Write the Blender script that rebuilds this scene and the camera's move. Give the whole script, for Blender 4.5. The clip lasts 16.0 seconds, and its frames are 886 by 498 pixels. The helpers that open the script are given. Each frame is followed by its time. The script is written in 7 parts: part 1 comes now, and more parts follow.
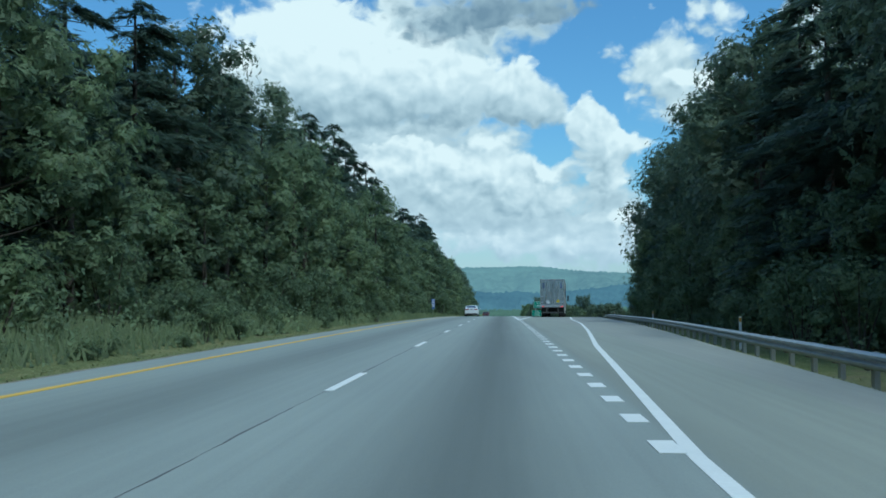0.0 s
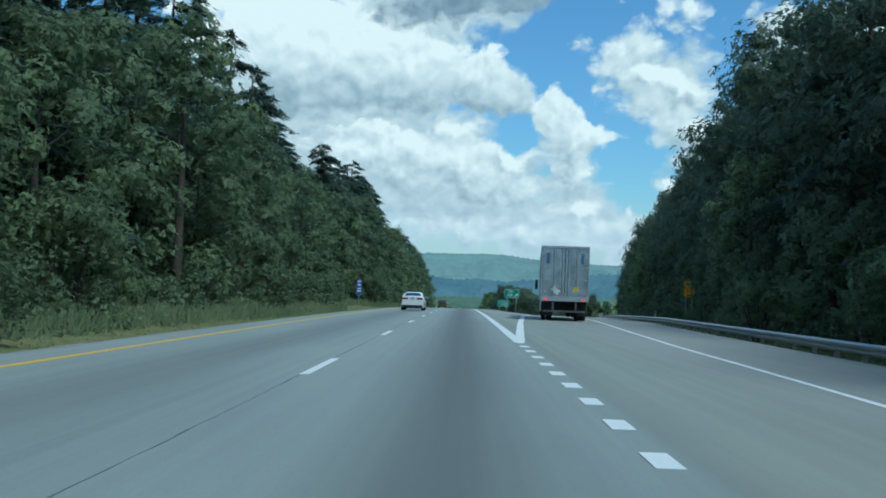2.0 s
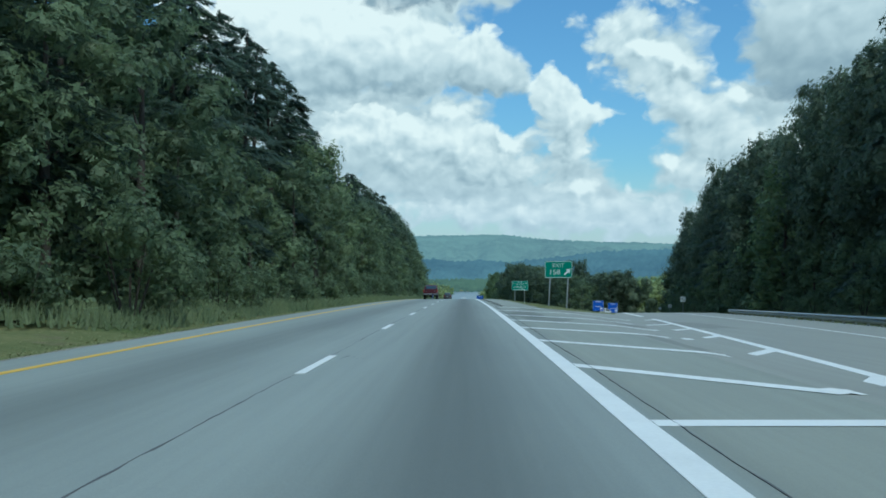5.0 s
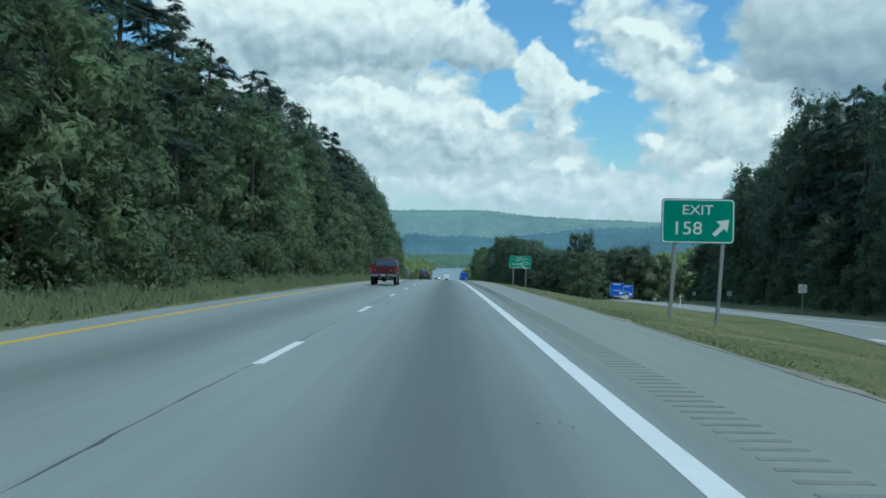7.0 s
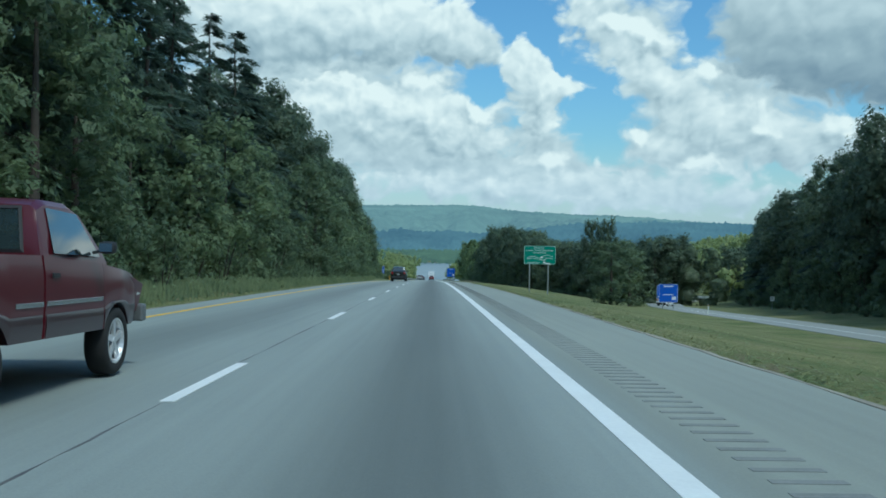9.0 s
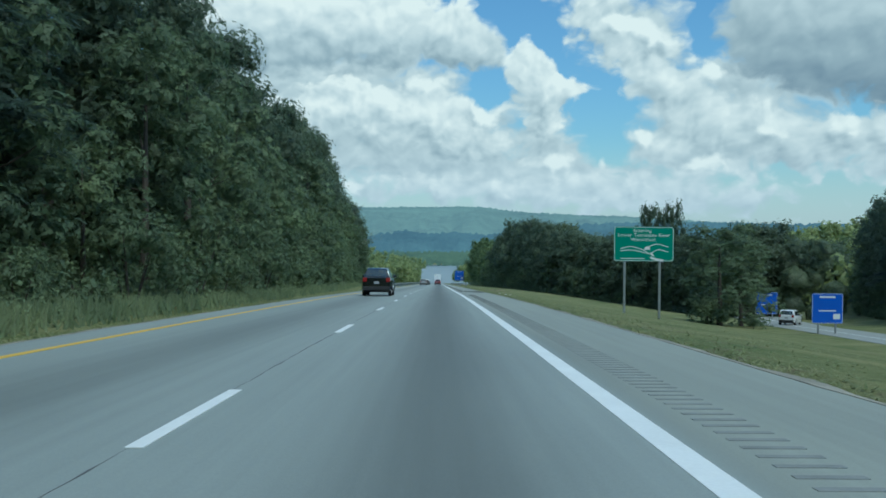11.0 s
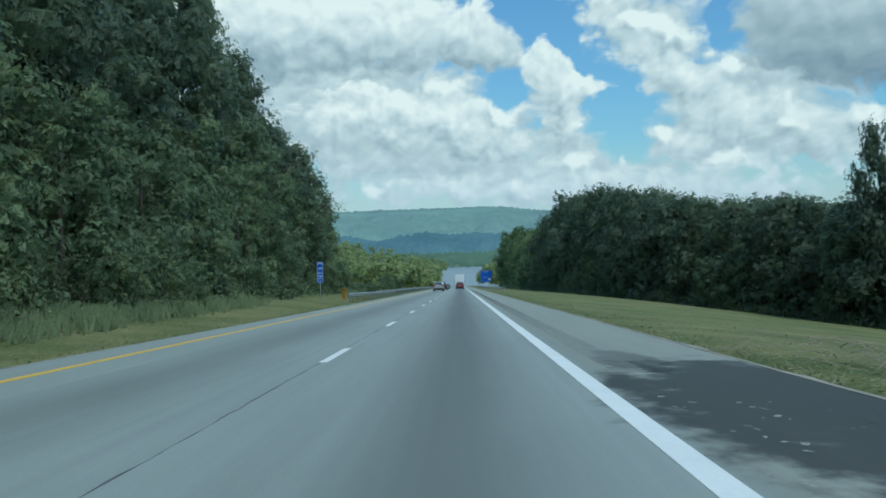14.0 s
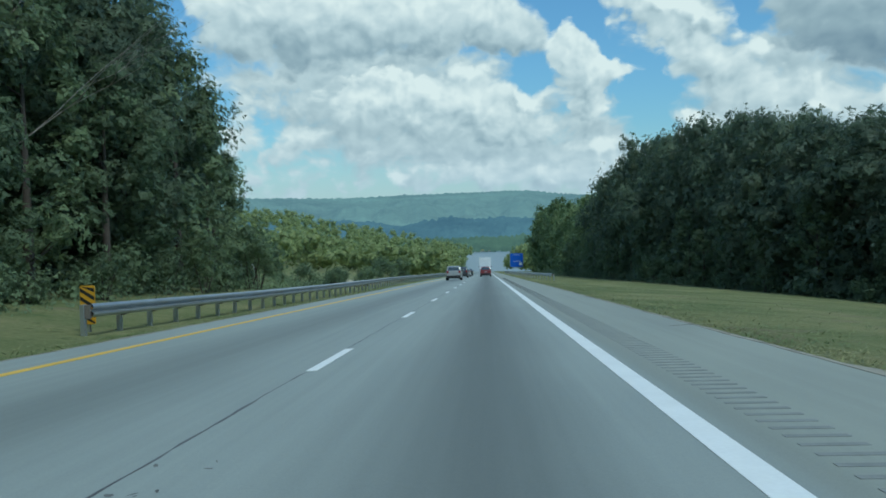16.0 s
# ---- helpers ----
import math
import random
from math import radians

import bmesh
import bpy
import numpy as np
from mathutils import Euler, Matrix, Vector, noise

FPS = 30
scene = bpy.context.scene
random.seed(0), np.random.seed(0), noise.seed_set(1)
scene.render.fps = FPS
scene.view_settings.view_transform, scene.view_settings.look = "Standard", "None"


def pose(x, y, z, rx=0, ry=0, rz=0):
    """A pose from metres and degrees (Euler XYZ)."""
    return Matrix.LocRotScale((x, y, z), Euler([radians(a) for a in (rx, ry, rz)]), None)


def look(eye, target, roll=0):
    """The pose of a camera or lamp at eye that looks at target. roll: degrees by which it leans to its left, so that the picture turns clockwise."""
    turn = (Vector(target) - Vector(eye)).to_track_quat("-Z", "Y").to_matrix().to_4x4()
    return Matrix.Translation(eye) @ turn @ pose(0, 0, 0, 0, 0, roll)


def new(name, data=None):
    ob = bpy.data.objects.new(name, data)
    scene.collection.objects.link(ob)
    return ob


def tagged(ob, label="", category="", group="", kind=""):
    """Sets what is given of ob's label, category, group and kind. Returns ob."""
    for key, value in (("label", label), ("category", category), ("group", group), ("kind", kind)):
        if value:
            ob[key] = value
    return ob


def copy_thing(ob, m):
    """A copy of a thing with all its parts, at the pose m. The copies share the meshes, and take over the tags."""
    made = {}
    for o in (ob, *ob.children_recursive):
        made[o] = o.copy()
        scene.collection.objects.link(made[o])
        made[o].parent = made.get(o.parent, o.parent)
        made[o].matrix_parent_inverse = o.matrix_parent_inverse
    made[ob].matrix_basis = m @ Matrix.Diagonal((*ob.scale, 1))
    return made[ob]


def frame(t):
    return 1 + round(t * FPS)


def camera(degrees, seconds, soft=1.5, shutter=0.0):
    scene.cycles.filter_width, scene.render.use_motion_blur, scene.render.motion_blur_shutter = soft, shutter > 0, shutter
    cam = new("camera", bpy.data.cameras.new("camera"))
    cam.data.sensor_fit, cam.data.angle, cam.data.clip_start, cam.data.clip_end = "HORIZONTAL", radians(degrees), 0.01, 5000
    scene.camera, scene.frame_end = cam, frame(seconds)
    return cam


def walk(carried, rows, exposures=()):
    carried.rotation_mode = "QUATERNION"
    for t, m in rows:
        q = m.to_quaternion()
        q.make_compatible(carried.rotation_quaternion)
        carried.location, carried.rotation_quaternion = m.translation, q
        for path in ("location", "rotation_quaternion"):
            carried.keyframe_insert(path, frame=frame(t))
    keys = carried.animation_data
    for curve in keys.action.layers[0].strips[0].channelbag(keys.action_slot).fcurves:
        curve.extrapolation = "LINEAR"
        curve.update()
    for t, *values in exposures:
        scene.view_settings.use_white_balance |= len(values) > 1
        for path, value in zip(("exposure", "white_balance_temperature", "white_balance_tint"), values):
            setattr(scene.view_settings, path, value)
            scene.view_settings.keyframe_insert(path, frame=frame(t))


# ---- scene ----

# ================= camera and its drive =================
cam = camera(52.5, 16.0, soft=1.7, shutter=0.0)


def road_z(y):
    """Height of the carriageway: a crest curve that settles into a steady fall towards the river."""
    top, bend, last = -0.00998, 1.239e-4, 333.5
    if y <= 0:
        return top * y
    c = min(y, last)
    return top * y - 0.5 * bend * c * c - bend * last * max(y - last, 0.0)


EYE = 1.188
DRIVE = [
    (0.0, 2.33, -12.01, 3.77, 2.82, 0.17), (0.5, 2.26, -0.39, 3.53, 2.12, -0.42), (1.0, 2.22, 11.40, 2.20, 1.86, -1.01),
    (1.5, 2.14, 23.59, 1.72, 2.04, -0.92), (2.0, 2.15, 36.34, 1.27, 1.94, -1.92), (2.5, 2.15, 48.76, 1.28, 1.86, -1.54),
    (3.0, 2.13, 60.96, 1.39, 0.52, -0.94), (5.5, 2.19, 122.52, 1.34, 0.90, 0.09), (6.0, 2.18, 135.07, 1.00, 0.95, -0.17),
    (6.5, 2.16, 147.59, 0.97, 1.16, -0.01), (7.0, 2.19, 160.23, 0.30, -0.71, -0.91), (7.5, 2.18, 173.03, 0.44, -0.20, -1.45),
    (8.0, 2.19, 185.96, 0.38, -1.06, -2.90), (8.5, 2.26, 198.94, -0.89, -1.02, -1.20), (11.0, 2.04, 262.14, -0.30, -0.82, -0.44),
    (11.5, 2.05, 274.70, -0.95, -1.07, -0.03), (12.0, 2.11, 287.42, -0.50, -0.98, -0.06), (12.5, 2.15, 300.34, 0.38, -0.20, 0.73),
    (13.0, 2.15, 313.20, 0.97, -0.38, 0.35), (13.5, 2.16, 326.20, 1.03, -0.31, 1.08), (14.0, 2.18, 339.49, 1.07, -0.67, 1.19),
    (14.5, 2.18, 352.82, 2.33, -0.12, 1.27), (15.0, 2.14, 366.01, 3.44, -0.22, 0.33), (15.5, 2.14, 378.97, 4.26, -0.25, 0.46),
    (16.0, 2.16, 391.47, 2.70, -1.55, 1.53)]
walk(cam, [(t, pose(x, y, road_z(y) + EYE, 90 + p, r, w)) for t, x, y, w, p, r in DRIVE],
     [(0.0, 0.0, 5360, -8), (3.0, 0.0, 5410, -8), (5.5, 0.0, 5560, -8), (8.5, 0.0, 5580, -8), (11.0, -0.07, 5610, -8), (14.5, -0.05, 5650, -8), (16.0, -0.12, 5660, -8)])

# ================= sky, clouds and sun =================
SUN_HIGH, SUN_SIDE = radians(58), radians(138)      # height, and turn to the right of the road
world = bpy.data.worlds.new("sky")
scene.world = world
world.use_nodes = True
wt = world.node_tree
wt.nodes.clear()


def link(nt, a, b):
    nt.links.new(a, b)


def value_into(nt, v, socket):
    if isinstance(v, bpy.types.NodeSocket):
        nt.links.new(v, socket)
    else:
        socket.default_value = v


def calc(nt, op, *args, clamp=False):
    n = nt.nodes.new("ShaderNodeMath")
    n.operation, n.use_clamp = op, clamp
    for i, v in enumerate(args):
        value_into(nt, v, n.inputs[i])
    return n.outputs[0]


def vcalc(nt, op, *args):
    n = nt.nodes.new("ShaderNodeVectorMath")
    n.operation = op
    for i, v in enumerate(args):
        value_into(nt, v, n.inputs[i])
    return n.outputs["Value"] if op in ("DOT_PRODUCT", "LENGTH") else n.outputs[0]


def smooth(nt, v, lo, hi, a=0.0, b=1.0):
    n = nt.nodes.new("ShaderNodeMapRange")
    n.interpolation_type = "SMOOTHSTEP"
    for i, w in enumerate((v, lo, hi, a, b)):
        value_into(nt, w, n.inputs[i])
    return n.outputs[0]


# the clouds, far ones first: puffs (turn, height, width, height in degrees, weight), edge softness,
# brightness, middle height, half depth, how much the top outshines the base, and relief
LOW_HAZE = [(-1.2, 3.1, 5.2, 1.3, 0.7), (7.5, 2.6, 8.2, 1.4, 0.7), (17.0, 3.2, 9.2, 2.2, 0.8), (-14.0, 5.0, 8.0, 5.5, 0.7)]
PALE = [(-9.0, 11.0, 11.0, 6.5, 1.1), (-2.0, 6.0, 9.0, 3.6, 1.1), (18.0, 7.0, 8.0, 4.5, 1.2), (7.0, 3.5, 6.0, 2.2, 1.0), (22.0, 14.0, 6.0, 4.0, 0.9), (12.0, 12.5, 3.4, 3.2, 1.0), (-2.0, 17.0, 9.0, 2.5, 0.9),
        (4.6, 14.4, 1.9, 1.5, -1.1), (3.3, 9.3, 1.5, 0.9, -1.1), (10.4, 7.4, 1.4, 2.4, -1.1), (16.4, 13.0, 0.9, 1.8, -1.2), (8.5, 17.4, 3.0, 1.4, -0.7), (-5.2, 6.1, 1.6, 0.7, -0.5)]
BANK = [(-14.5, 12.8, 5.0, 3.2, 1.0), (-9.0, 13.2, 5.0, 2.9, 1.0), (-4.0, 13.0, 4.6, 2.6, 1.0), (1.0, 12.6, 3.0, 1.9, 0.95), (3.0, 11.3, 2.0, 0.9, 0.6), (-12.4, 17.0, 6.4, 2.6, 0.9)]
DARK_DECK = [(-2.8, 17.2, 5.2, 1.7, 1.0), (3.0, 17.9, 3.4, 1.2, 0.7)]
RIGHT_DECK = [(19.2, 12.8, 2.6, 2.8, 0.9), (22.5, 11.4, 3.8, 2.6, 0.95), (26.0, 10.6, 4.6, 2.9, 1.0), (30.0, 12.0, 6.0, 4.2, 1.0), (22.0, 15.5, 4.6, 2.2, 0.9)]
BODY = [(9.3, 14.0, 2.6, 1.7, 0.9), (11.6, 11.8, 2.6, 2.2, 0.9), (14.2, 9.4, 2.8, 2.0, 0.9), (13.4, 16.6, 3.6, 1.6, 0.7), (17.6, 7.0, 3.6, 2.0, 0.9), (22.4, 5.8, 3.6, 2.0, 0.9), (26.6, 5.2, 4.0, 2.2, 0.8), (14.6, 5.6, 2.6, 1.7, 0.8)]
MIDDLE = [(-8.0, 8.4, 2.6, 1.6, 0.75), (-4.4, 8.5, 2.8, 1.5, 0.9), (-0.8, 8.3, 2.6, 1.6, 0.95), (2.2, 6.6, 2.4, 1.4, 0.9), (-1.0, 6.0, 4.0, 1.3, 0.8), (4.8, 5.0, 2.6, 0.9, 0.7), (-10.5, 5.6, 2.4, 1.8, 0.6)]
SPUR = [(5.4, 11.8, 1.1, 1.1, 1.0), (6.0, 10.3, 1.6, 1.3, 1.0), (7.9, 9.2, 2.1, 0.75, 0.95), (6.3, 8.4, 1.8, 1.2, 1.0), (6.3, 7.0, 1.5, 0.9, 0.9)]
BRIGHT_RIDGE = [(9.2, 14.6, 1.5, 0.8, 0.8), (11.0, 13.3, 1.5, 0.9, 0.9), (12.9, 12.3, 1.4, 1.0, 1.0), (14.7, 11.3, 1.4, 1.1, 1.0), (16.5, 9.8, 1.1, 0.8, 0.9)]
HEADS = [(2.9, 7.5, 1.5, 1.05, 1.0), (7.6, 4.5, 1.8, 0.75, 0.95), (5.2, 5.0, 1.2, 0.5, 0.7), (-5.8, 3.0, 1.2, 0.9, 0.9), (10.4, 4.8, 0.45, 0.65, 0.8), (13.0, 6.3, 1.1, 0.9, 0.9), (19.8, 6.4, 1.3, 0.6, 0.8),
         (24.0, 5.8, 1.4, 1.1, 0.85), (-0.6, 3.1, 1.1, 0.8, 0.7), (4.6, 2.5, 1.1, 0.4, 0.6), (9.0, 2.3, 1.5, 0.4, 0.6), (16.6, 4.6, 1.6, 0.8, 0.75), (-3.4, 8.9, 1.2, 0.6, 0.6)]
CLOUDS = [(PALE, 0.50, 0.60, 9.0, 8.0, 0.05, 0.30), (LOW_HAZE, 0.40, 0.66, 3.5, 3.0, 0.10, 0.4), (BANK, 0.34, 0.70, 12.7, 2.4, 0.30, 0.42), (DARK_DECK, 0.40, 0.10, 17.0, 2.0, 0.0, 0.4), (RIGHT_DECK, 0.45, 0.34, 11.4, 3.2, 0.24, 0.22),
          (BODY, 0.34, 0.68, 10.0, 6.0, 0.06, 0.45), (MIDDLE, 0.26, 0.72, 7.2, 2.0, 0.14, 0.5), (SPUR, 0.26, 0.74, 9.5, 2.6, 0.08, 0.55), (BRIGHT_RIDGE, 0.40, 0.76, 12.0, 3.0, 0.06, 0.8), (HEADS, 0.42, 0.78, 5.0, 5.0, 0.0, 0.9)]

# one reading of the cloud texture: warped place, ragged edge, billows
cg = bpy.data.node_groups.new("cloud_texture", "ShaderNodeTree")
cg.interface.new_socket("P", in_out="INPUT", socket_type="NodeSocketVector")
cg.interface.new_socket("Warped", in_out="OUTPUT", socket_type="NodeSocketVector")
cg.interface.new_socket("Edge", in_out="OUTPUT", socket_type="NodeSocketFloat")
cg.interface.new_socket("Billow", in_out="OUTPUT", socket_type="NodeSocketFloat")
gi, go = cg.nodes.new("NodeGroupInput"), cg.nodes.new("NodeGroupOutput")
warp = cg.nodes.new("ShaderNodeTexNoise")
warp.inputs["Scale"].default_value, warp.inputs["Detail"].default_value = 0.40, 3
link(cg, gi.outputs[0], warp.inputs["Vector"])
P = vcalc(cg, "ADD", gi.outputs[0], vcalc(cg, "MULTIPLY", vcalc(cg, "SUBTRACT", warp.outputs["Color"], (0.5, 0.5, 0.5)), (2.2, 1.4, 0.0)))
link(cg, P, go.inputs[0])
fine = cg.nodes.new("ShaderNodeTexNoise")
fine.inputs["Scale"].default_value, fine.inputs["Detail"].default_value, fine.inputs["Roughness"].default_value = 0.55, 6, 0.56
link(cg, vcalc(cg, "MULTIPLY", P, (1.0, 1.3, 1.0)), fine.inputs["Vector"])
puff = cg.nodes.new("ShaderNodeTexVoronoi")
puff.feature = "SMOOTH_F1"
puff.inputs["Scale"].default_value, puff.inputs["Detail"].default_value, puff.inputs["Roughness"].default_value = 0.62, 2.0, 0.45
link(cg, vcalc(cg, "MULTIPLY", P, (1.0, 1.25, 1.0)), puff.inputs["Vector"])
billow = calc(cg, "MULTIPLY", calc(cg, "SUBTRACT", 0.42, puff.outputs["Distance"]), 0.60)
link(cg, calc(cg, "MULTIPLY_ADD", calc(cg, "SUBTRACT", fine.outputs[0], 0.5), 0.95, billow), go.inputs[1])
soft_noise = cg.nodes.new("ShaderNodeTexNoise")
soft_noise.inputs["Scale"].default_value, soft_noise.inputs["Detail"].default_value = 0.5, 2
link(cg, P, soft_noise.inputs["Vector"])
small_puff = cg.nodes.new("ShaderNodeTexVoronoi")
small_puff.feature = "SMOOTH_F1"
small_puff.inputs["Scale"].default_value, small_puff.inputs["Detail"].default_value, small_puff.inputs["Roughness"].default_value = 1.25, 2.0, 0.5
link(cg, vcalc(cg, "MULTIPLY", P, (1.0, 1.25, 1.0)), small_puff.inputs["Vector"])
heaped = calc(cg, "MULTIPLY_ADD", calc(cg, "SUBTRACT", 0.42, small_puff.outputs["Distance"]), 0.20, calc(cg, "MULTIPLY", billow, 0.9))
link(cg, calc(cg, "MULTIPLY_ADD", calc(cg, "SUBTRACT", soft_noise.outputs[0], 0.5), 0.8, heaped), go.inputs[2])

tc = wt.nodes.new("ShaderNodeTexCoord")
xyz = wt.nodes.new("ShaderNodeSeparateXYZ")
link(wt, tc.outputs["Generated"], xyz.inputs[0])
az = calc(wt, "DEGREES", calc(wt, "ARCTAN2", xyz.outputs[0], xyz.outputs[1]))
el = calc(wt, "DEGREES", calc(wt, "ARCSINE", xyz.outputs[2]))
at = wt.nodes.new("ShaderNodeCombineXYZ")
link(wt, az, at.inputs[0])
link(wt, el, at.inputs[1])


def reading(v):
    n = wt.nodes.new("ShaderNodeGroup")
    n.node_tree = cg
    link(wt, v, n.inputs[0])
    return n.outputs


def puffs(place, start, heap):
    total = start
    for a0, e0, rx, ry, amp in heap:
        q = vcalc(wt, "MULTIPLY", vcalc(wt, "SUBTRACT", place, (a0, e0, 0.0)), (1 / rx, 1 / ry, 0.0))
        g = calc(wt, "EXPONENT", calc(wt, "MULTIPLY", vcalc(wt, "DOT_PRODUCT", q, q), -1.0))
        total = calc(wt, "MULTIPLY_ADD", g, amp * 0.85, total)
    return total


here = reading(at.outputs[0])
sunward = reading(vcalc(wt, "ADD", at.outputs[0], (0.35, 0.75, 0.0)))
sky = wt.nodes.new("ShaderNodeTexSky")
sky.sky_type, sky.sun_disc, sky.sun_elevation, sky.sun_rotation = "NISHITA", False, SUN_HIGH, SUN_SIDE
sky.air_density, sky.dust_density, sky.ozone_density = 1.3, 0.6, 2.0
shown = vcalc(wt, "MULTIPLY", sky.outputs[0], (0.070, 0.097, 0.120))
# scattered cloud over the rest of the sky, then the heaps ahead
wide = smooth(wt, vcalc(wt, "LENGTH", vcalc(wt, "MULTIPLY", at.outputs[0], (1.0, 0.6, 0.0))), 26.0, 46.0, -0.9, 0.25)
for heap, edge, bright, mid, half, top, relief in [([], 0.3, 0.80, 20.0, 20.0, 0.0, 0.8)] + CLOUDS:
    start = -0.20 if heap else wide
    d0 = puffs(here[0], start, heap)
    d1 = puffs(sunward[0], start, heap) if heap else d0
    cover = smooth(wt, calc(wt, "ADD", d0, here[1]), 0.0, edge)
    lit = calc(wt, "MULTIPLY_ADD", calc(wt, "SUBTRACT", d0, d1), relief * 0.7, bright)
    lit = calc(wt, "MULTIPLY_ADD", calc(wt, "SUBTRACT", here[2], sunward[2]), relief * 1.3, lit)
    lit = calc(wt, "MULTIPLY_ADD", calc(wt, "SUBTRACT", el, mid), top / half, lit, clamp=True)
    tone = wt.nodes.new("ShaderNodeValToRGB")
    tone.color_ramp.elements[0].position, tone.color_ramp.elements[0].color = 0.0, (0.21, 0.28, 0.35, 1)
    tone.color_ramp.elements[1].position, tone.color_ramp.elements[1].color = 1.0, (0.875, 0.875, 0.85, 1)
    for pos, col in ((0.35, (0.37, 0.445, 0.495, 1)), (0.62, (0.575, 0.635, 0.665, 1)), (0.82, (0.735, 0.765, 0.770, 1))):
        tone.color_ramp.elements.new(pos).color = col
    link(wt, lit, tone.inputs[0])
    layer = wt.nodes.new("ShaderNodeMix")
    layer.data_type = "RGBA"
    link(wt, cover, layer.inputs[0])
    link(wt, shown, layer.inputs[6])
    link(wt, tone.outputs[0], layer.inputs[7])
    shown = layer.outputs[2]
veil = wt.nodes.new("ShaderNodeMix")
veil.data_type = "RGBA"
link(wt, smooth(wt, el, 0.5, 6.5, 0.55, 0.0), veil.inputs[0])
link(wt, shown, veil.inputs[6])
veil.inputs[7].default_value = (0.575, 0.650, 0.735, 1)
over = wt.nodes.new("ShaderNodeBackground")
link(wt, veil.outputs[2], over.inputs[0])
over.inputs[1].default_value = 1.0
wout = wt.nodes.new("ShaderNodeOutputWorld")
link(wt, over.outputs[0], wout.inputs[0])

sun_data = bpy.data.lights.new("sun", "SUN")
sun_data.energy, sun_data.angle, sun_data.color = 2.1, radians(14), (1.0, 0.96, 0.88)
sun = new("sun", sun_data)
sun.matrix_world = look((math.sin(SUN_SIDE) * 50, math.cos(SUN_SIDE) * 50, 50 * math.tan(SUN_HIGH)), (0, 0, 0))

# ================= materials =================


def material(name, base, rough=0.7, metal=0.0, vary=0.25, scale=3.0, fine=40.0, bump=0.0, spread=0.0, coat=0.0, spec=0.5):
    """Principled with two scales of value noise, an optional fine relief, and spread by object."""
    m = bpy.data.materials.new(name)
    m.use_nodes = True
    nt = m.node_tree
    b = nt.nodes["Principled BSDF"]
    t = nt.nodes.new("ShaderNodeTexCoord")
    big, small = nt.nodes.new("ShaderNodeTexNoise"), nt.nodes.new("ShaderNodeTexNoise")
    for n, s in ((big, scale), (small, fine)):
        n.inputs["Scale"].default_value, n.inputs["Detail"].default_value = s, 4
        link(nt, t.outputs["Object"], n.inputs["Vector"])
    f = calc(nt, "MULTIPLY_ADD", calc(nt, "SUBTRACT", big.outputs[0], 0.5), vary * 2.2, 1.0)
    f = calc(nt, "MULTIPLY_ADD", calc(nt, "SUBTRACT", small.outputs[0], 0.5), vary * 1.6, f)
    if spread:
        info = nt.nodes.new("ShaderNodeObjectInfo")
        f = calc(nt, "MULTIPLY", f, calc(nt, "MULTIPLY_ADD", calc(nt, "SUBTRACT", info.outputs["Random"], 0.5), spread * 2, 1.0))
    link(nt, vcalc(nt, "MULTIPLY", tuple(base), vec3(nt, f)), b.inputs["Base Color"])
    b.inputs["Roughness"].default_value, b.inputs["Metallic"].default_value = rough, metal
    b.inputs["Specular IOR Level"].default_value = spec
    b.inputs["Coat Weight"].default_value = coat
    b.inputs["Coat Roughness"].default_value = 0.05
    if bump:
        bp = nt.nodes.new("ShaderNodeBump")
        bp.inputs["Strength"].default_value, bp.inputs["Distance"].default_value = bump, 0.02
        link(nt, small.outputs[0], bp.inputs["Height"])
        link(nt, bp.outputs[0], b.inputs["Normal"])
    return m


def vec3(nt, f):
    c = nt.nodes.new("ShaderNodeCombineXYZ")
    for i in range(3):
        link(nt, f, c.inputs[i])
    return c.outputs[0]


def mix_rgb(nt, f, a, b):
    n = nt.nodes.new("ShaderNodeMix")
    n.data_type = "RGBA"
    value_into(nt, f, n.inputs[0])
    value_into(nt, a, n.inputs[6])
    value_into(nt, b, n.inputs[7])
    return n.outputs[2]


def noise_at(nt, vec, scale, detail=5, rough=0.55):
    n = nt.nodes.new("ShaderNodeTexNoise")
    n.inputs["Scale"].default_value, n.inputs["Detail"].default_value, n.inputs["Roughness"].default_value = scale, detail, rough
    link(nt, vec, n.inputs["Vector"])
    return n.outputs[0]


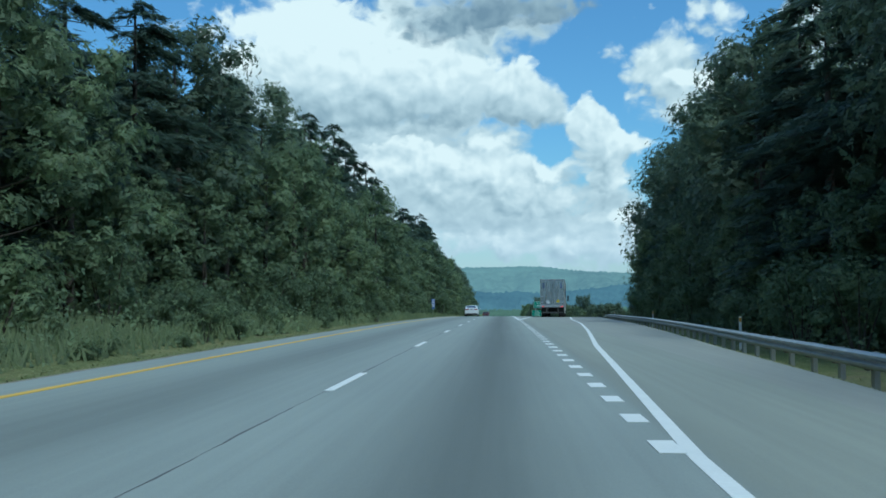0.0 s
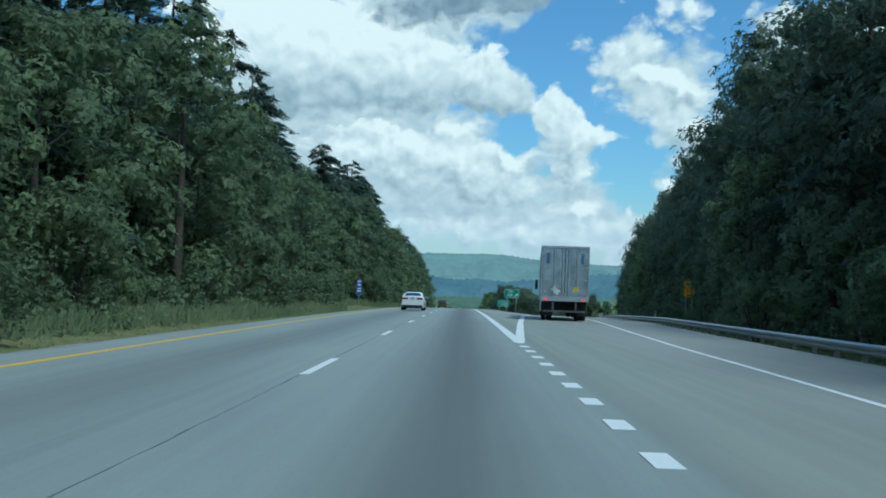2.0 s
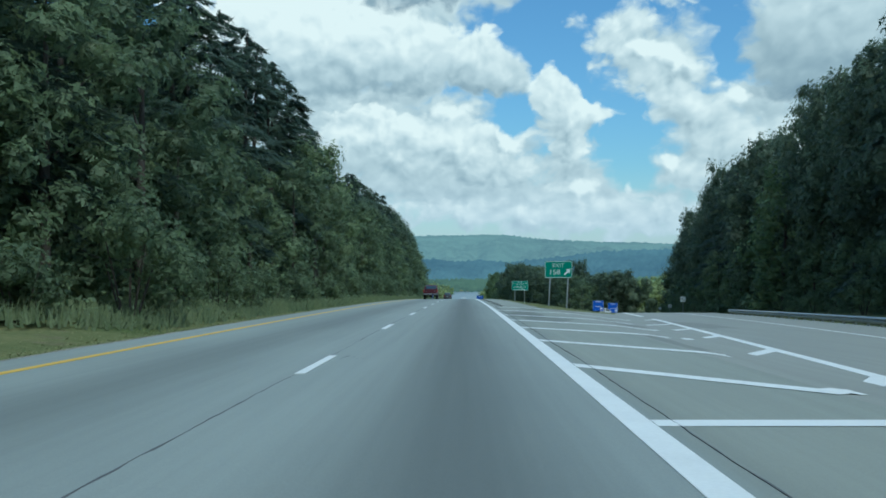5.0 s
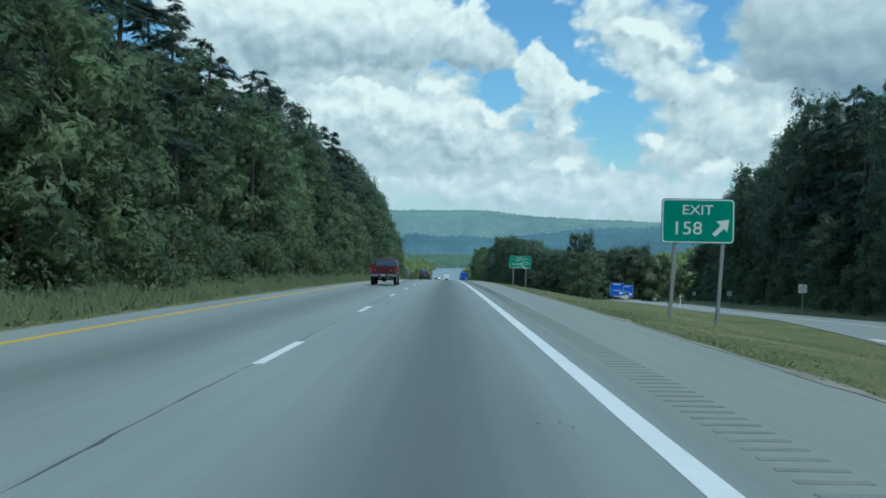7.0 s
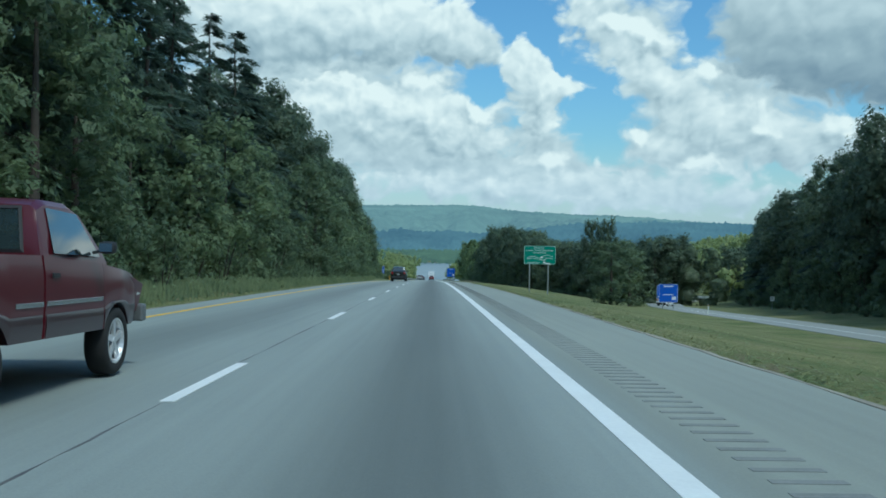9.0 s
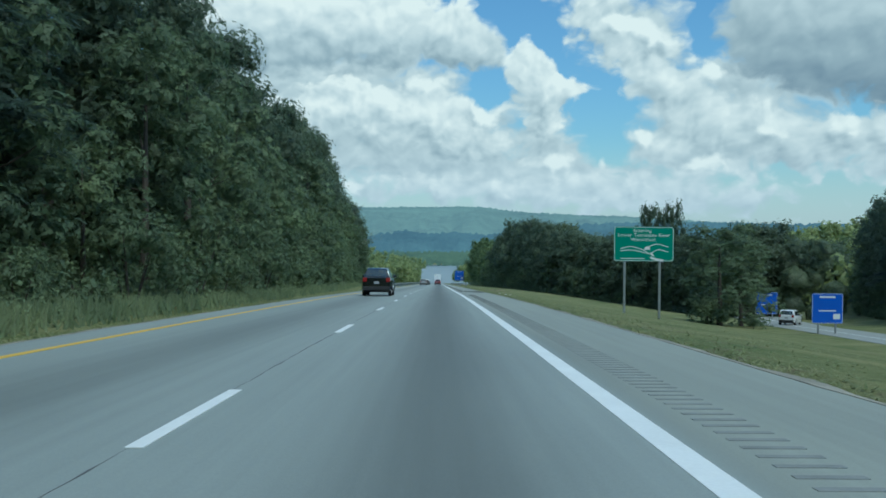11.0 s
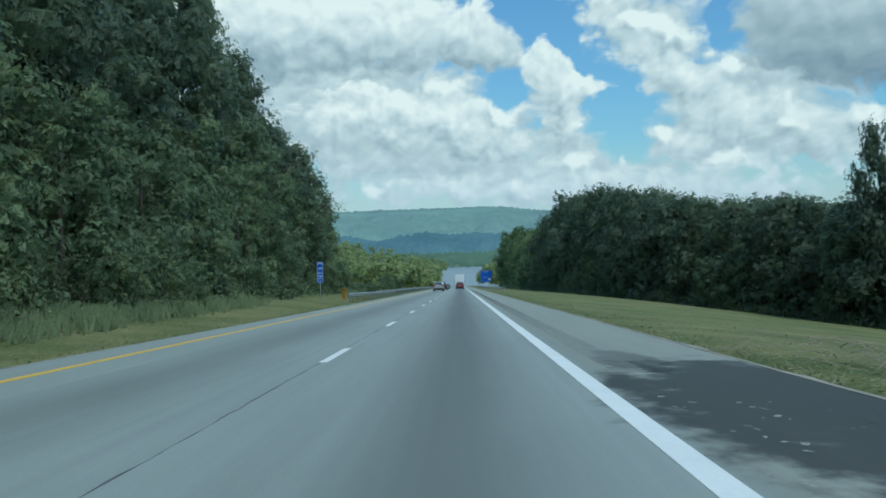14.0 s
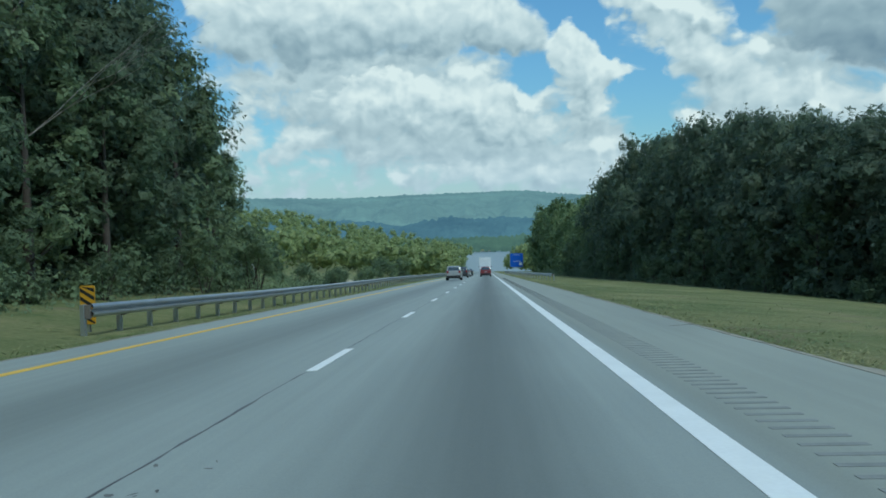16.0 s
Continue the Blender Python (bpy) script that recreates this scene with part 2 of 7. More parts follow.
def pavement_material(name, base, bands=(), stains=()):
    """Worn concrete and asphalt: aggregate, long drag streaks, oil bands down the lanes."""
    m = bpy.data.materials.new(name)
    m.use_nodes = True
    nt = m.node_tree
    b = nt.nodes["Principled BSDF"]
    t = nt.nodes.new("ShaderNodeTexCoord").outputs["Object"]
    sx = nt.nodes.new("ShaderNodeSeparateXYZ")
    link(nt, t, sx.inputs[0])
    grain = noise_at(nt, t, 55.0, 3, 0.7)
    patch = noise_at(nt, vcalc(nt, "MULTIPLY", t, (1.0, 0.25, 1.0)), 0.5, 5)
    streak = noise_at(nt, vcalc(nt, "MULTIPLY", t, (5.0, 0.06, 1.0)), 1.0, 4)
    f = calc(nt, "MULTIPLY_ADD", calc(nt, "SUBTRACT", grain, 0.5), 0.35, 1.0)
    f = calc(nt, "MULTIPLY_ADD", calc(nt, "SUBTRACT", patch, 0.5), 0.35, f)
    f = calc(nt, "MULTIPLY_ADD", calc(nt, "SUBTRACT", streak, 0.5), 0.30, f)
    wob = calc(nt, "MULTIPLY", calc(nt, "SUBTRACT", patch, 0.5), 0.3)
    for x0, width, deep in bands:
        d = calc(nt, "DIVIDE", calc(nt, "SUBTRACT", calc(nt, "ADD", sx.outputs[0], wob), x0), width)
        g = calc(nt, "EXPONENT", calc(nt, "MULTIPLY", calc(nt, "MULTIPLY", d, d), -1.0))
        f = calc(nt, "MULTIPLY", f, calc(nt, "MULTIPLY_ADD", g, -deep, 1.0))
    # oil stains and fresh patches: middle, half size, depth
    rag = calc(nt, "SUBTRACT", noise_at(nt, vcalc(nt, "MULTIPLY", t, (1.0, 0.7, 1.0)), 1.3, 6, 0.62), 0.5)
    for x0, y0, hx, hy, deep in stains:
        q = vcalc(nt, "MULTIPLY", vcalc(nt, "SUBTRACT", t, (x0, y0, 0.0)), (1 / hx, 1 / hy, 0.0))
        g = calc(nt, "MULTIPLY_ADD", rag, 2.6, calc(nt, "SUBTRACT", 1.0, vcalc(nt, "DOT_PRODUCT", q, q)))
        f = calc(nt, "MULTIPLY", f, smooth(nt, g, -0.12, 0.50, 1.0, 1.0 - deep))
    side = mix_rgb(nt, smooth(nt, sx.outputs[0], 3.7, 4.1), (*base, 1), (base[0] * 0.99, base[1] * 0.95, base[2] * 0.88, 1))
    link(nt, vcalc(nt, "MULTIPLY", side, vec3(nt, f)), b.inputs["Base Color"])
    link(nt, calc(nt, "MULTIPLY_ADD", patch, 0.25, 0.55), b.inputs["Roughness"])
    b.inputs["Specular IOR Level"].default_value = 0.35
    bp = nt.nodes.new("ShaderNodeBump")
    bp.inputs["Strength"].default_value, bp.inputs["Distance"].default_value = 0.35, 0.006
    link(nt, grain, bp.inputs["Height"])
    link(nt, bp.outputs[0], b.inputs["Normal"])
    return m


def leaf_material(name, dark, light, through_light=0.3, cut=0.0):
    """Leaves: colour by tree and by leaf, a little light comes through them."""
    m = bpy.data.materials.new(name)
    m.use_nodes = True
    nt = m.node_tree
    b = nt.nodes["Principled BSDF"]
    geo, info = nt.nodes.new("ShaderNodeNewGeometry"), nt.nodes.new("ShaderNodeObjectInfo")
    t = nt.nodes.new("ShaderNodeTexCoord").outputs["Object"]
    f = calc(nt, "MULTIPLY_ADD", geo.outputs["Random Per Island"], 0.16, calc(nt, "MULTIPLY_ADD", info.outputs["Random"], 0.6, -0.22))
    f = calc(nt, "MULTIPLY_ADD", calc(nt, "SUBTRACT", noise_at(nt, t, 0.42, 3), 0.5), 2.5, f, clamp=True)
    grain = noise_at(nt, t, 7.0, 4, 0.75)
    col = vcalc(nt, "MULTIPLY", mix_rgb(nt, f, (*dark, 1), (*light, 1)), vec3(nt, calc(nt, "MULTIPLY_ADD", calc(nt, "SUBTRACT", grain, 0.5), 1.5, 1.0)))
    link(nt, col, b.inputs["Base Color"])
    b.inputs["Roughness"].default_value, b.inputs["Specular IOR Level"].default_value = 0.55, 0.5
    bp = nt.nodes.new("ShaderNodeBump")
    bp.inputs["Strength"].default_value, bp.inputs["Distance"].default_value = 0.6, 0.08
    link(nt, grain, bp.inputs["Height"])
    link(nt, bp.outputs[0], b.inputs["Normal"])
    tr = nt.nodes.new("ShaderNodeBsdfTranslucent")
    link(nt, col, tr.inputs[0])
    mx = nt.nodes.new("ShaderNodeMixShader")
    mx.inputs[0].default_value = through_light
    link(nt, b.outputs[0], mx.inputs[1])
    link(nt, tr.outputs[0], mx.inputs[2])
    if not cut:
        link(nt, mx.outputs[0], nt.nodes["Material Output"].inputs[0])
        return m
    # the spray is cut into single leaves with air between them
    leaves = nt.nodes.new("ShaderNodeMixShader")
    link(nt, smooth(nt, noise_at(nt, t, cut, 2, 0.6), 0.455, 0.475), leaves.inputs[0])
    link(nt, nt.nodes.new("ShaderNodeBsdfTransparent").outputs[0], leaves.inputs[1])
    link(nt, mx.outputs[0], leaves.inputs[2])
    link(nt, leaves.outputs[0], nt.nodes["Material Output"].inputs[0])
    return m


def grass_material(name, green, straw):
    m = bpy.data.materials.new(name)
    m.use_nodes = True
    nt = m.node_tree
    b = nt.nodes["Principled BSDF"]
    t = nt.nodes.new("ShaderNodeTexCoord").outputs["Object"]
    f = calc(nt, "MULTIPLY_ADD", calc(nt, "SUBTRACT", noise_at(nt, t, 0.22, 5), 0.5), 2.2, 0.5)
    f = calc(nt, "MULTIPLY_ADD", calc(nt, "SUBTRACT", noise_at(nt, t, 6.0, 5, 0.7), 0.5), 1.5, f, clamp=True)
    tuft = noise_at(nt, t, 2.2, 6, 0.75)
    bare = smooth(nt, calc(nt, "MULTIPLY_ADD", tuft, 0.5, noise_at(nt, t, 0.5, 4)), 0.80, 0.98)
    lush = smooth(nt, tuft, 0.46, 0.30)
    turf = mix_rgb(nt, calc(nt, "MULTIPLY", lush, 0.75), mix_rgb(nt, f, (*green, 1), (*straw, 1)), (green[0] * 0.55, green[1] * 0.62, green[2] * 0.6, 1))
    link(nt, mix_rgb(nt, calc(nt, "MULTIPLY", bare, 0.7), turf, (0.22, 0.185, 0.125, 1)), b.inputs["Base Color"])
    b.inputs["Roughness"].default_value, b.inputs["Specular IOR Level"].default_value = 0.9, 0.1
    bp = nt.nodes.new("ShaderNodeBump")
    bp.inputs["Strength"].default_value, bp.inputs["Distance"].default_value = 0.8, 0.08
    link(nt, noise_at(nt, t, 14.0, 4, 0.7), bp.inputs["Height"])
    link(nt, bp.outputs[0], b.inputs["Normal"])
    return m


def hazed_far_material(name, base, air, glow):
    """Distant woods; the haze of much air is painted in as a glow."""
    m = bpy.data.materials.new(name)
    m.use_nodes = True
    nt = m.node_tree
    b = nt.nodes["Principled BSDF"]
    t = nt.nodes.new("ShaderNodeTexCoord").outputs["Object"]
    # broad value noise paints cloud shadows onto the slopes
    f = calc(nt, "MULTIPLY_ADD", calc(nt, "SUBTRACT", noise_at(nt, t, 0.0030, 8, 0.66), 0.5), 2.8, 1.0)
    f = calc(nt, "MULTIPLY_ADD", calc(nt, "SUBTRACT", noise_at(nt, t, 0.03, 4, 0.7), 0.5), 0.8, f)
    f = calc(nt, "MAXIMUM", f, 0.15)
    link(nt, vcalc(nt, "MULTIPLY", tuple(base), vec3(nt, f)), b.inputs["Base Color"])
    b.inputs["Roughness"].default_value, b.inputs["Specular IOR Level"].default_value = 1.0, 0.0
    # emission in the air colour imitates haze; woods give off no light
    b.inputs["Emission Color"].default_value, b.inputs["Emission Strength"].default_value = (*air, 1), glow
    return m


PAVE = pavement_material("road_surface", (0.290, 0.324, 0.306), [(2.1, 0.85, 0.49), (-2.0, 0.9, 0.28), (4.0, 0.25, 0.12)],
                         [(5.5, 348.0, 1.9, 5.4, 0.80), (5.9, 342.4, 1.0, 3.2, 0.7), (4.7, 353.0, 0.5, 2.4, 0.45), (4.7, 147.0, 0.7, 5.5, 0.38), (5.2, 141.5, 0.9, 2.0, 0.30), (5.6, 157.0, 0.5, 3.0, 0.28), (4.6, 302.0, 0.2, 0.5, 0.3), (5.7, 208.3, 0.25, 0.5, 0.25)])
SHOULDER = pavement_material("shoulder_surface", (0.300, 0.325, 0.319), (), [(7.4, 157.0, 1.3, 2.2, 0.38), (8.2, 145.0, 0.9, 3.5, 0.28), (6.9, 130.0, 0.5, 3.0, 0.25), (8.8, 120.0, 1.0, 4.0, 0.2), (12.0, 150.0, 1.2, 6.0, 0.2)])
WHITE_LINE = material("white_road_paint", (0.770, 0.792, 0.781), 0.6, vary=0.10, scale=1.5, fine=25)
YELLOW_LINE = material("yellow_road_paint", (0.72, 0.47, 0.08), 0.6, vary=0.10, scale=1.5, fine=25)
TAR = material("tar", (0.105, 0.108, 0.110), 0.6, vary=0.4, scale=2, fine=30)
PALE_CHIP = material("broken_surface", (0.31, 0.315, 0.30), 0.9, vary=0.6, scale=5, fine=40)
CHIP = material("crumbled_surface", (0.135, 0.138, 0.135), 0.9, vary=0.9, scale=5, fine=40, bump=0.4)
# darker than the pavement to paint the shade inside milled grooves
GROOVE_SHADE = material("groove_shade", (0.225, 0.240, 0.232), 0.9, vary=0.3)
GRASS = grass_material("mown_grass", (0.100, 0.140, 0.052), (0.270, 0.262, 0.130))
BLADE = leaf_material("grass_blades", (0.138, 0.184, 0.063), (0.322, 0.310, 0.149), 0.3)
TALL_BLADE = leaf_material("tall_grass_blades", (0.105, 0.150, 0.065), (0.215, 0.260, 0.115), 0.4)
LEAF_OAK = leaf_material("oak_leaves", (0.100, 0.142, 0.088), (0.212, 0.275, 0.156), 0.5, 8.0)
LEAF_PINE = leaf_material("pine_needles", (0.068, 0.106, 0.078), (0.112, 0.162, 0.108), 0.45, 10.0)
LEAF_BUSH = leaf_material("bush_leaves", (0.134, 0.190, 0.102), (0.280, 0.362, 0.172), 0.5, 11.0)
# lit copy of the broadleaf green: the sunlight is in the colour
LEAF_SUN = leaf_material("sunlit_leaves", (0.132, 0.198, 0.084), (0.324, 0.396, 0.168), 0.45)
# sunshine on the far slopes is painted as paler, yellower leaves
LEAF_FAR_SUNLIT = leaf_material("sunlit_far_leaves", (0.245, 0.305, 0.115), (0.490, 0.535, 0.230), 0.45)
BARK = material("bark", (0.085, 0.070, 0.058), 0.95, vary=0.4, scale=2.0, fine=18, bump=0.6)
DEADWOOD = material("bare_wood", (0.33, 0.30, 0.27), 0.9, vary=0.3, scale=2.0, fine=18)
PALE_EARTH = material("pale_earth_bank", (0.42, 0.38, 0.27), 0.95, vary=0.5, scale=0.3, fine=6, bump=0.4)
TWIG = material("cut_brush", (0.24, 0.20, 0.14), 0.9, vary=0.5, scale=3, fine=20)
PAPER = material("scrap_paper", (0.66, 0.66, 0.62), 0.8, vary=0.2)
STEEL = material("galvanised_steel", (0.46, 0.48, 0.49), 0.42, 0.75, vary=0.18, scale=2.0, fine=30)
WOODPOST = material("weathered_post", (0.16, 0.14, 0.12), 0.9, vary=0.3, scale=4, fine=30)
SIGN_GREEN = material("green_sign_sheet", (0.008, 0.24, 0.16), 0.45, vary=0.10, scale=0.8, fine=6)
SIGN_BLUE = material("blue_sign_sheet", (0.010, 0.10, 0.55), 0.45, vary=0.10, scale=0.8, fine=6)
SIGN_YELLOW = material("yellow_sign_sheet", (0.62, 0.33, 0.02), 0.45, vary=0.10, scale=0.8, fine=6)
SIGN_WHITE = material("white_sign_sheet", (0.74, 0.76, 0.75), 0.45, vary=0.06, scale=1, fine=8)
SIGN_BLACK = material("black_sign_print", (0.02, 0.02, 0.02), 0.5, vary=0.1)
WATER = material("river_water", (0.20, 0.26, 0.28), 0.38, vary=0.12, scale=0.01, fine=0.2)
SOIL = material("bare_soil", (0.287, 0.270, 0.224), 0.95, vary=0.5, scale=1.5, fine=25, bump=0.5)
# distance haze is glowed into these three wood colours
RIDGE_FAR = hazed_far_material("hazed_ridge_woods", (0.080, 0.118, 0.080), (0.20, 0.33, 0.43), 0.50)
# cloud shade on the foothill is put into its darker base
RIDGE_NEAR = hazed_far_material("shaded_foothill_woods", (0.046, 0.074, 0.062), (0.13, 0.26, 0.39), 0.48)
BANK_FAR = hazed_far_material("hazed_bank_woods", (0.080, 0.120, 0.060), (0.16, 0.29, 0.30), 0.30)

# ================= building helpers =================


def mesh_of(name, verts, faces, mats, flat=True, index=None):
    me = bpy.data.meshes.new(name)
    me.from_pydata([tuple(v) for v in verts], [], [tuple(f) for f in faces])
    for m in (mats if isinstance(mats, (list, tuple)) else [mats]):
        me.materials.append(m)
    if index is not None:
        me.polygons.foreach_set("material_index", index)
    if not flat:
        me.polygons.foreach_set("use_smooth", [True] * len(me.polygons))
    me.update()
    return me


def part(name, bm, mat, parent=None, label="", smooth_at=None, m=None):
    """Link a bmesh or mesh as one object under a thing or a part."""
    if isinstance(bm, bmesh.types.BMesh):
        me = bpy.data.meshes.new(name)
        bmesh.ops.recalc_face_normals(bm, faces=bm.faces)
        bm.to_mesh(me)
        bm.free()
    else:
        me = bm
    if mat is not None and not me.materials:
        me.materials.append(mat)
    if smooth_at is not None:
        me.polygons.foreach_set("use_smooth", [True] * len(me.polygons))
        me.set_sharp_from_angle(angle=radians(smooth_at))
    ob = new(name, me)
    if parent is not None:
        ob.parent = parent
    if m is not None:
        ob.matrix_local = m
    if label:
        ob["label"] = label
    return ob


def empty(name, m=None):
    ob = new(name)
    ob.empty_display_size = 0.3
    if m is not None:
        ob.matrix_world = m
    return ob


def add_box(bm, x0, x1, y0, y1, z0, z1, bevel=0.0):
    r = bmesh.ops.create_cube(bm, size=1.0, matrix=Matrix.Translation(((x0 + x1) / 2, (y0 + y1) / 2, (z0 + z1) / 2)) @ Matrix.Diagonal((x1 - x0, y1 - y0, z1 - z0, 1)))
    if bevel:
        edges = list({e for v in r["verts"] for e in v.link_edges})
        bmesh.ops.bevel(bm, geom=edges, offset=bevel, segments=2, affect="EDGES", profile=0.6)
    return bm


def box(x0, x1, y0, y1, z0, z1, bevel=0.0):
    return add_box(bmesh.new(), x0, x1, y0, y1, z0, z1, bevel)


def add_rod(bm, a, b, r0, r1=None, sides=8):
    a, b = Vector(a), Vector(b)
    d = b - a
    m = Matrix.Translation((a + b) / 2) @ d.to_track_quat("Z", "Y").to_matrix().to_4x4()
    bmesh.ops.create_cone(bm, cap_ends=True, segments=sides, radius1=r0, radius2=r0 if r1 is None else r1, depth=d.length, matrix=m)
    return bm


def rod(a, b, r0, r1=None, sides=8):
    return add_rod(bmesh.new(), a, b, r0, r1, sides)


def outline_plate(points, y0, y1):
    """A plate in the xz plane with the given outline, between y0 and y1."""
    n = len(points)
    v = [(x, y0, z) for x, z in points] + [(x, y1, z) for x, z in points]
    f = [tuple(range(n))[::-1], tuple(range(n, 2 * n))] + [(i, (i + 1) % n, n + (i + 1) % n, n + i) for i in range(n)]
    return v, f


def rounded(w, h, r, k=5):
    pts = []
    for cx, cz, a0 in ((w / 2 - r, h / 2 - r, 0), (-w / 2 + r, h / 2 - r, 90), (-w / 2 + r, -h / 2 + r, 180), (w / 2 - r, -h / 2 + r, 270)):
        for i in range(k + 1):
            a = radians(a0 + 90 * i / k)
            pts.append((cx + r * math.cos(a), cz + r * math.sin(a)))
    return pts


def letters(text, size, mat, parent, at, name="lettering", wide=1.0, up=False):
    """Raised lettering that faces the oncoming driver (towards -y), centred at the given place."""
    cu = bpy.data.curves.new("words", "FONT")
    cu.body, cu.size, cu.align_x, cu.align_y, cu.extrude = text, size, "CENTER", "CENTER", 0.004
    cu.resolution_u = 3
    tmp = bpy.data.objects.new("words", cu)
    scene.collection.objects.link(tmp)
    dg = bpy.context.evaluated_depsgraph_get()
    me = bpy.data.meshes.new_from_object(tmp.evaluated_get(dg))
    bpy.data.objects.remove(tmp)
    me.materials.clear()
    me.transform(Matrix.Diagonal((wide, 1, 1, 1)))
    return part(name, me, mat, parent, m=pose(*at, 90, 0, 0))


# ================= the lie of the land =================
RAMP_Y = [-200, 50, 60, 80, 100, 120, 140, 160, 180, 200, 240, 280, 320, 360, 400, 440, 500, 560]
RAMP_L = [2.6, 3.4, 3.7, 5.0, 6.5, 8.3, 10.3, 12.7, 15.0, 17.6, 22.5, 26.5, 30.5, 36.0, 45.0, 58.0, 84.0, 115.0]
LINE_Y = [-200, -6, 13, 27, 44, 61, 70, 86, 100, 120, 140, 160, 180, 200, 240, 280, 320, 360, 400, 440, 500, 560]
LINE_R = [3.70, 3.75, 4.9, 6.0, 7.15, 7.9, 8.5, 9.7, 10.9, 12.8, 14.9, 17.3, 19.6, 22.2, 27.1, 31.1, 35.1, 41.0, 51.0, 65.0, 92.0, 124.0]
DROP_Y = [-200, 90, 140, 190, 240, 320, 420, 560, 700, 1100]
DROP_Z = [0, 0, -0.4, -1.0, -2.2, -3.2, -4.2, -5.0, -5.0, -4.0]
GORE_END = 162.0


def ramp_left(y):
    return float(np.interp(y, RAMP_Y, RAMP_L))


def ramp_edge(y):
    """Near edge of the ramp's pavement; past the gore the grass bank covers its shoulder."""
    return ramp_left(y) - 1.2 + 3.4 * min(max((y - 182) / 30, 0.0), 1.0)


def ramp_right(y):
    return float(np.interp(y, LINE_Y, LINE_R))


def ramp_drop(y):
    return float(np.interp(y, DROP_Y, DROP_Z))


def land(x, y):
    """Finished level of ground and pavement."""
    z = road_z(min(y, 1040.0))
    if y > 1040:
        z -= min((y - 1040) * 0.12, 14.0)
    if x > 6.2:
        rl = max(ramp_left(y) - 1.2, 7.5)
        f = min((x - 6.2) / max(rl - 6.2, 0.6), 1.0)
        z += ramp_drop(y) * (f * f * (3 - 2 * f) * 0.5 + f * 0.5)
        z -= min(max(x - ramp_right(y) - 3.3, 0.0) * 0.4, 0.45)
        far = x - max(min(ramp_right(y), 70.0) + 6.5, 16.0)
        if far > 0 and y < 1000:
            z += min(far * 0.06, 1.2) + (min(max(far - 20, 0) * 0.22, 30.0) * min((y - 420) / 120, 1) if y > 420 else 0.0)
    elif x < -5.0:
        d = -5.0 - x
        wooded = 1.0 - min(max((y - 440) / 40, 0), 1)
        z += wooded * (-0.12 * min(d, 1.5) / 1.5 + 0.10 * max(min(d - 1.5, 9), 0))
        z += (1 - wooded) * (-0.10 * min(max(d - 3, 0), 20) + 0.17 * min(max(d - 16, 0), 140) * min(max((y - 480) / 140, 0), 1))
    return z


def ground_level(x, y):
    z = land(x, y)
    paved = -5.6 < x < 6.9 and y < 1010
    if y < 470:
        lo = 6.2 if y < GORE_END else ramp_edge(y) + 0.9
        paved = paved or lo - 0.2 < x < ramp_right(y) + 3.6
    return z - (0.35 if paved else 0.03)


def sheet(name, xs, ys, height, mat):
    v = [(x, y, height(x, y)) for y in ys for x in xs]
    w = len(xs)
    f = [(j * w + i, j * w + i + 1, (j + 1) * w + i + 1, (j + 1) * w + i) for j in range(len(ys) - 1) for i in range(w - 1)]
    return mesh_of(name, v, f, mat, flat=False)


def span(a, b, step):
    return [a + (b - a) * i / max(1, round((b - a) / step)) for i in range(max(1, round((b - a) / step)) + 1)]


gx = [-2500, -1200, -600, -300, -200, -150, -110] + span(-90, -20, 5) + span(-19, -12, 1) + span(-11.5, 42, 0.5) + span(44, 90, 3) + [110, 150, 200, 300, 600, 1200, 2500]
gy = [-600, -300, -150] + span(-120, 20, 5) + span(22, 480, 3) + span(485, 760, 8) + span(780, 1040, 20) + span(1050, 1160, 12) + [1300, 1600, 1750, 1800, 1850, 2200, 2600, 3200, 4000, 4900]


def far_ground(x, y):
    if y < 1040:
        return ground_level(x, y)
    f = min((y - 1040) / 110, 1.0)
    low = (1 - f) * ground_level(x, 1040) + f * -63.0
    return low if y < 1790 else -63.0


ground = tagged(new("ground", sheet("ground", gx, gy, far_ground, GRASS)), "mown roadside grass, green going to straw, beside the pavement", "grass", kind="structure")


def slab(name, y_list, left, right, mat, depth=0.3, parent=None, cols=6, lift=0.0):
    """A paved strip between two edge lines, following the land, with its kerbless sides cut down."""
    v, f = [], []
    for y in y_list:
        a, b = left(y), right(y)
        row = [a + (b - a) * i / cols for i in range(cols + 1)]
        v.append((a, y, land(a, y) - depth))
        v += [(x, y, land(x, y) + lift) for x in row]
        v.append((b, y, land(b, y) - depth))
    w = cols + 3
    for j in range(len(y_list) - 1):
        for i in range(w - 1):
            f.append((j * w + i, j * w + i + 1, (j + 1) * w + i + 1, (j + 1) * w + i))
    ob = new(name, mesh_of(name, v, f, mat, flat=False))
    if parent is not None:
        ob.parent = parent
    ob.data.set_sharp_from_angle(angle=radians(40))
    return ob


road = tagged(slab("road", span(-160, 1040, 5), lambda y: -5.1, lambda y: 6.25, PAVE, cols=4),
              "worn grey two-lane highway carriageway with a dark oil band", "road", kind="structure")
ramp = tagged(slab("ramp", span(-20, 520, 4), lambda y: 6.253 if y < GORE_END else ramp_edge(y),
                   lambda y: max(ramp_right(y) + 3.2, 6.6), SHOULDER, cols=10, lift=-0.002),
              "pale worn exit ramp pavement with a shoulder", "road", kind="structure")


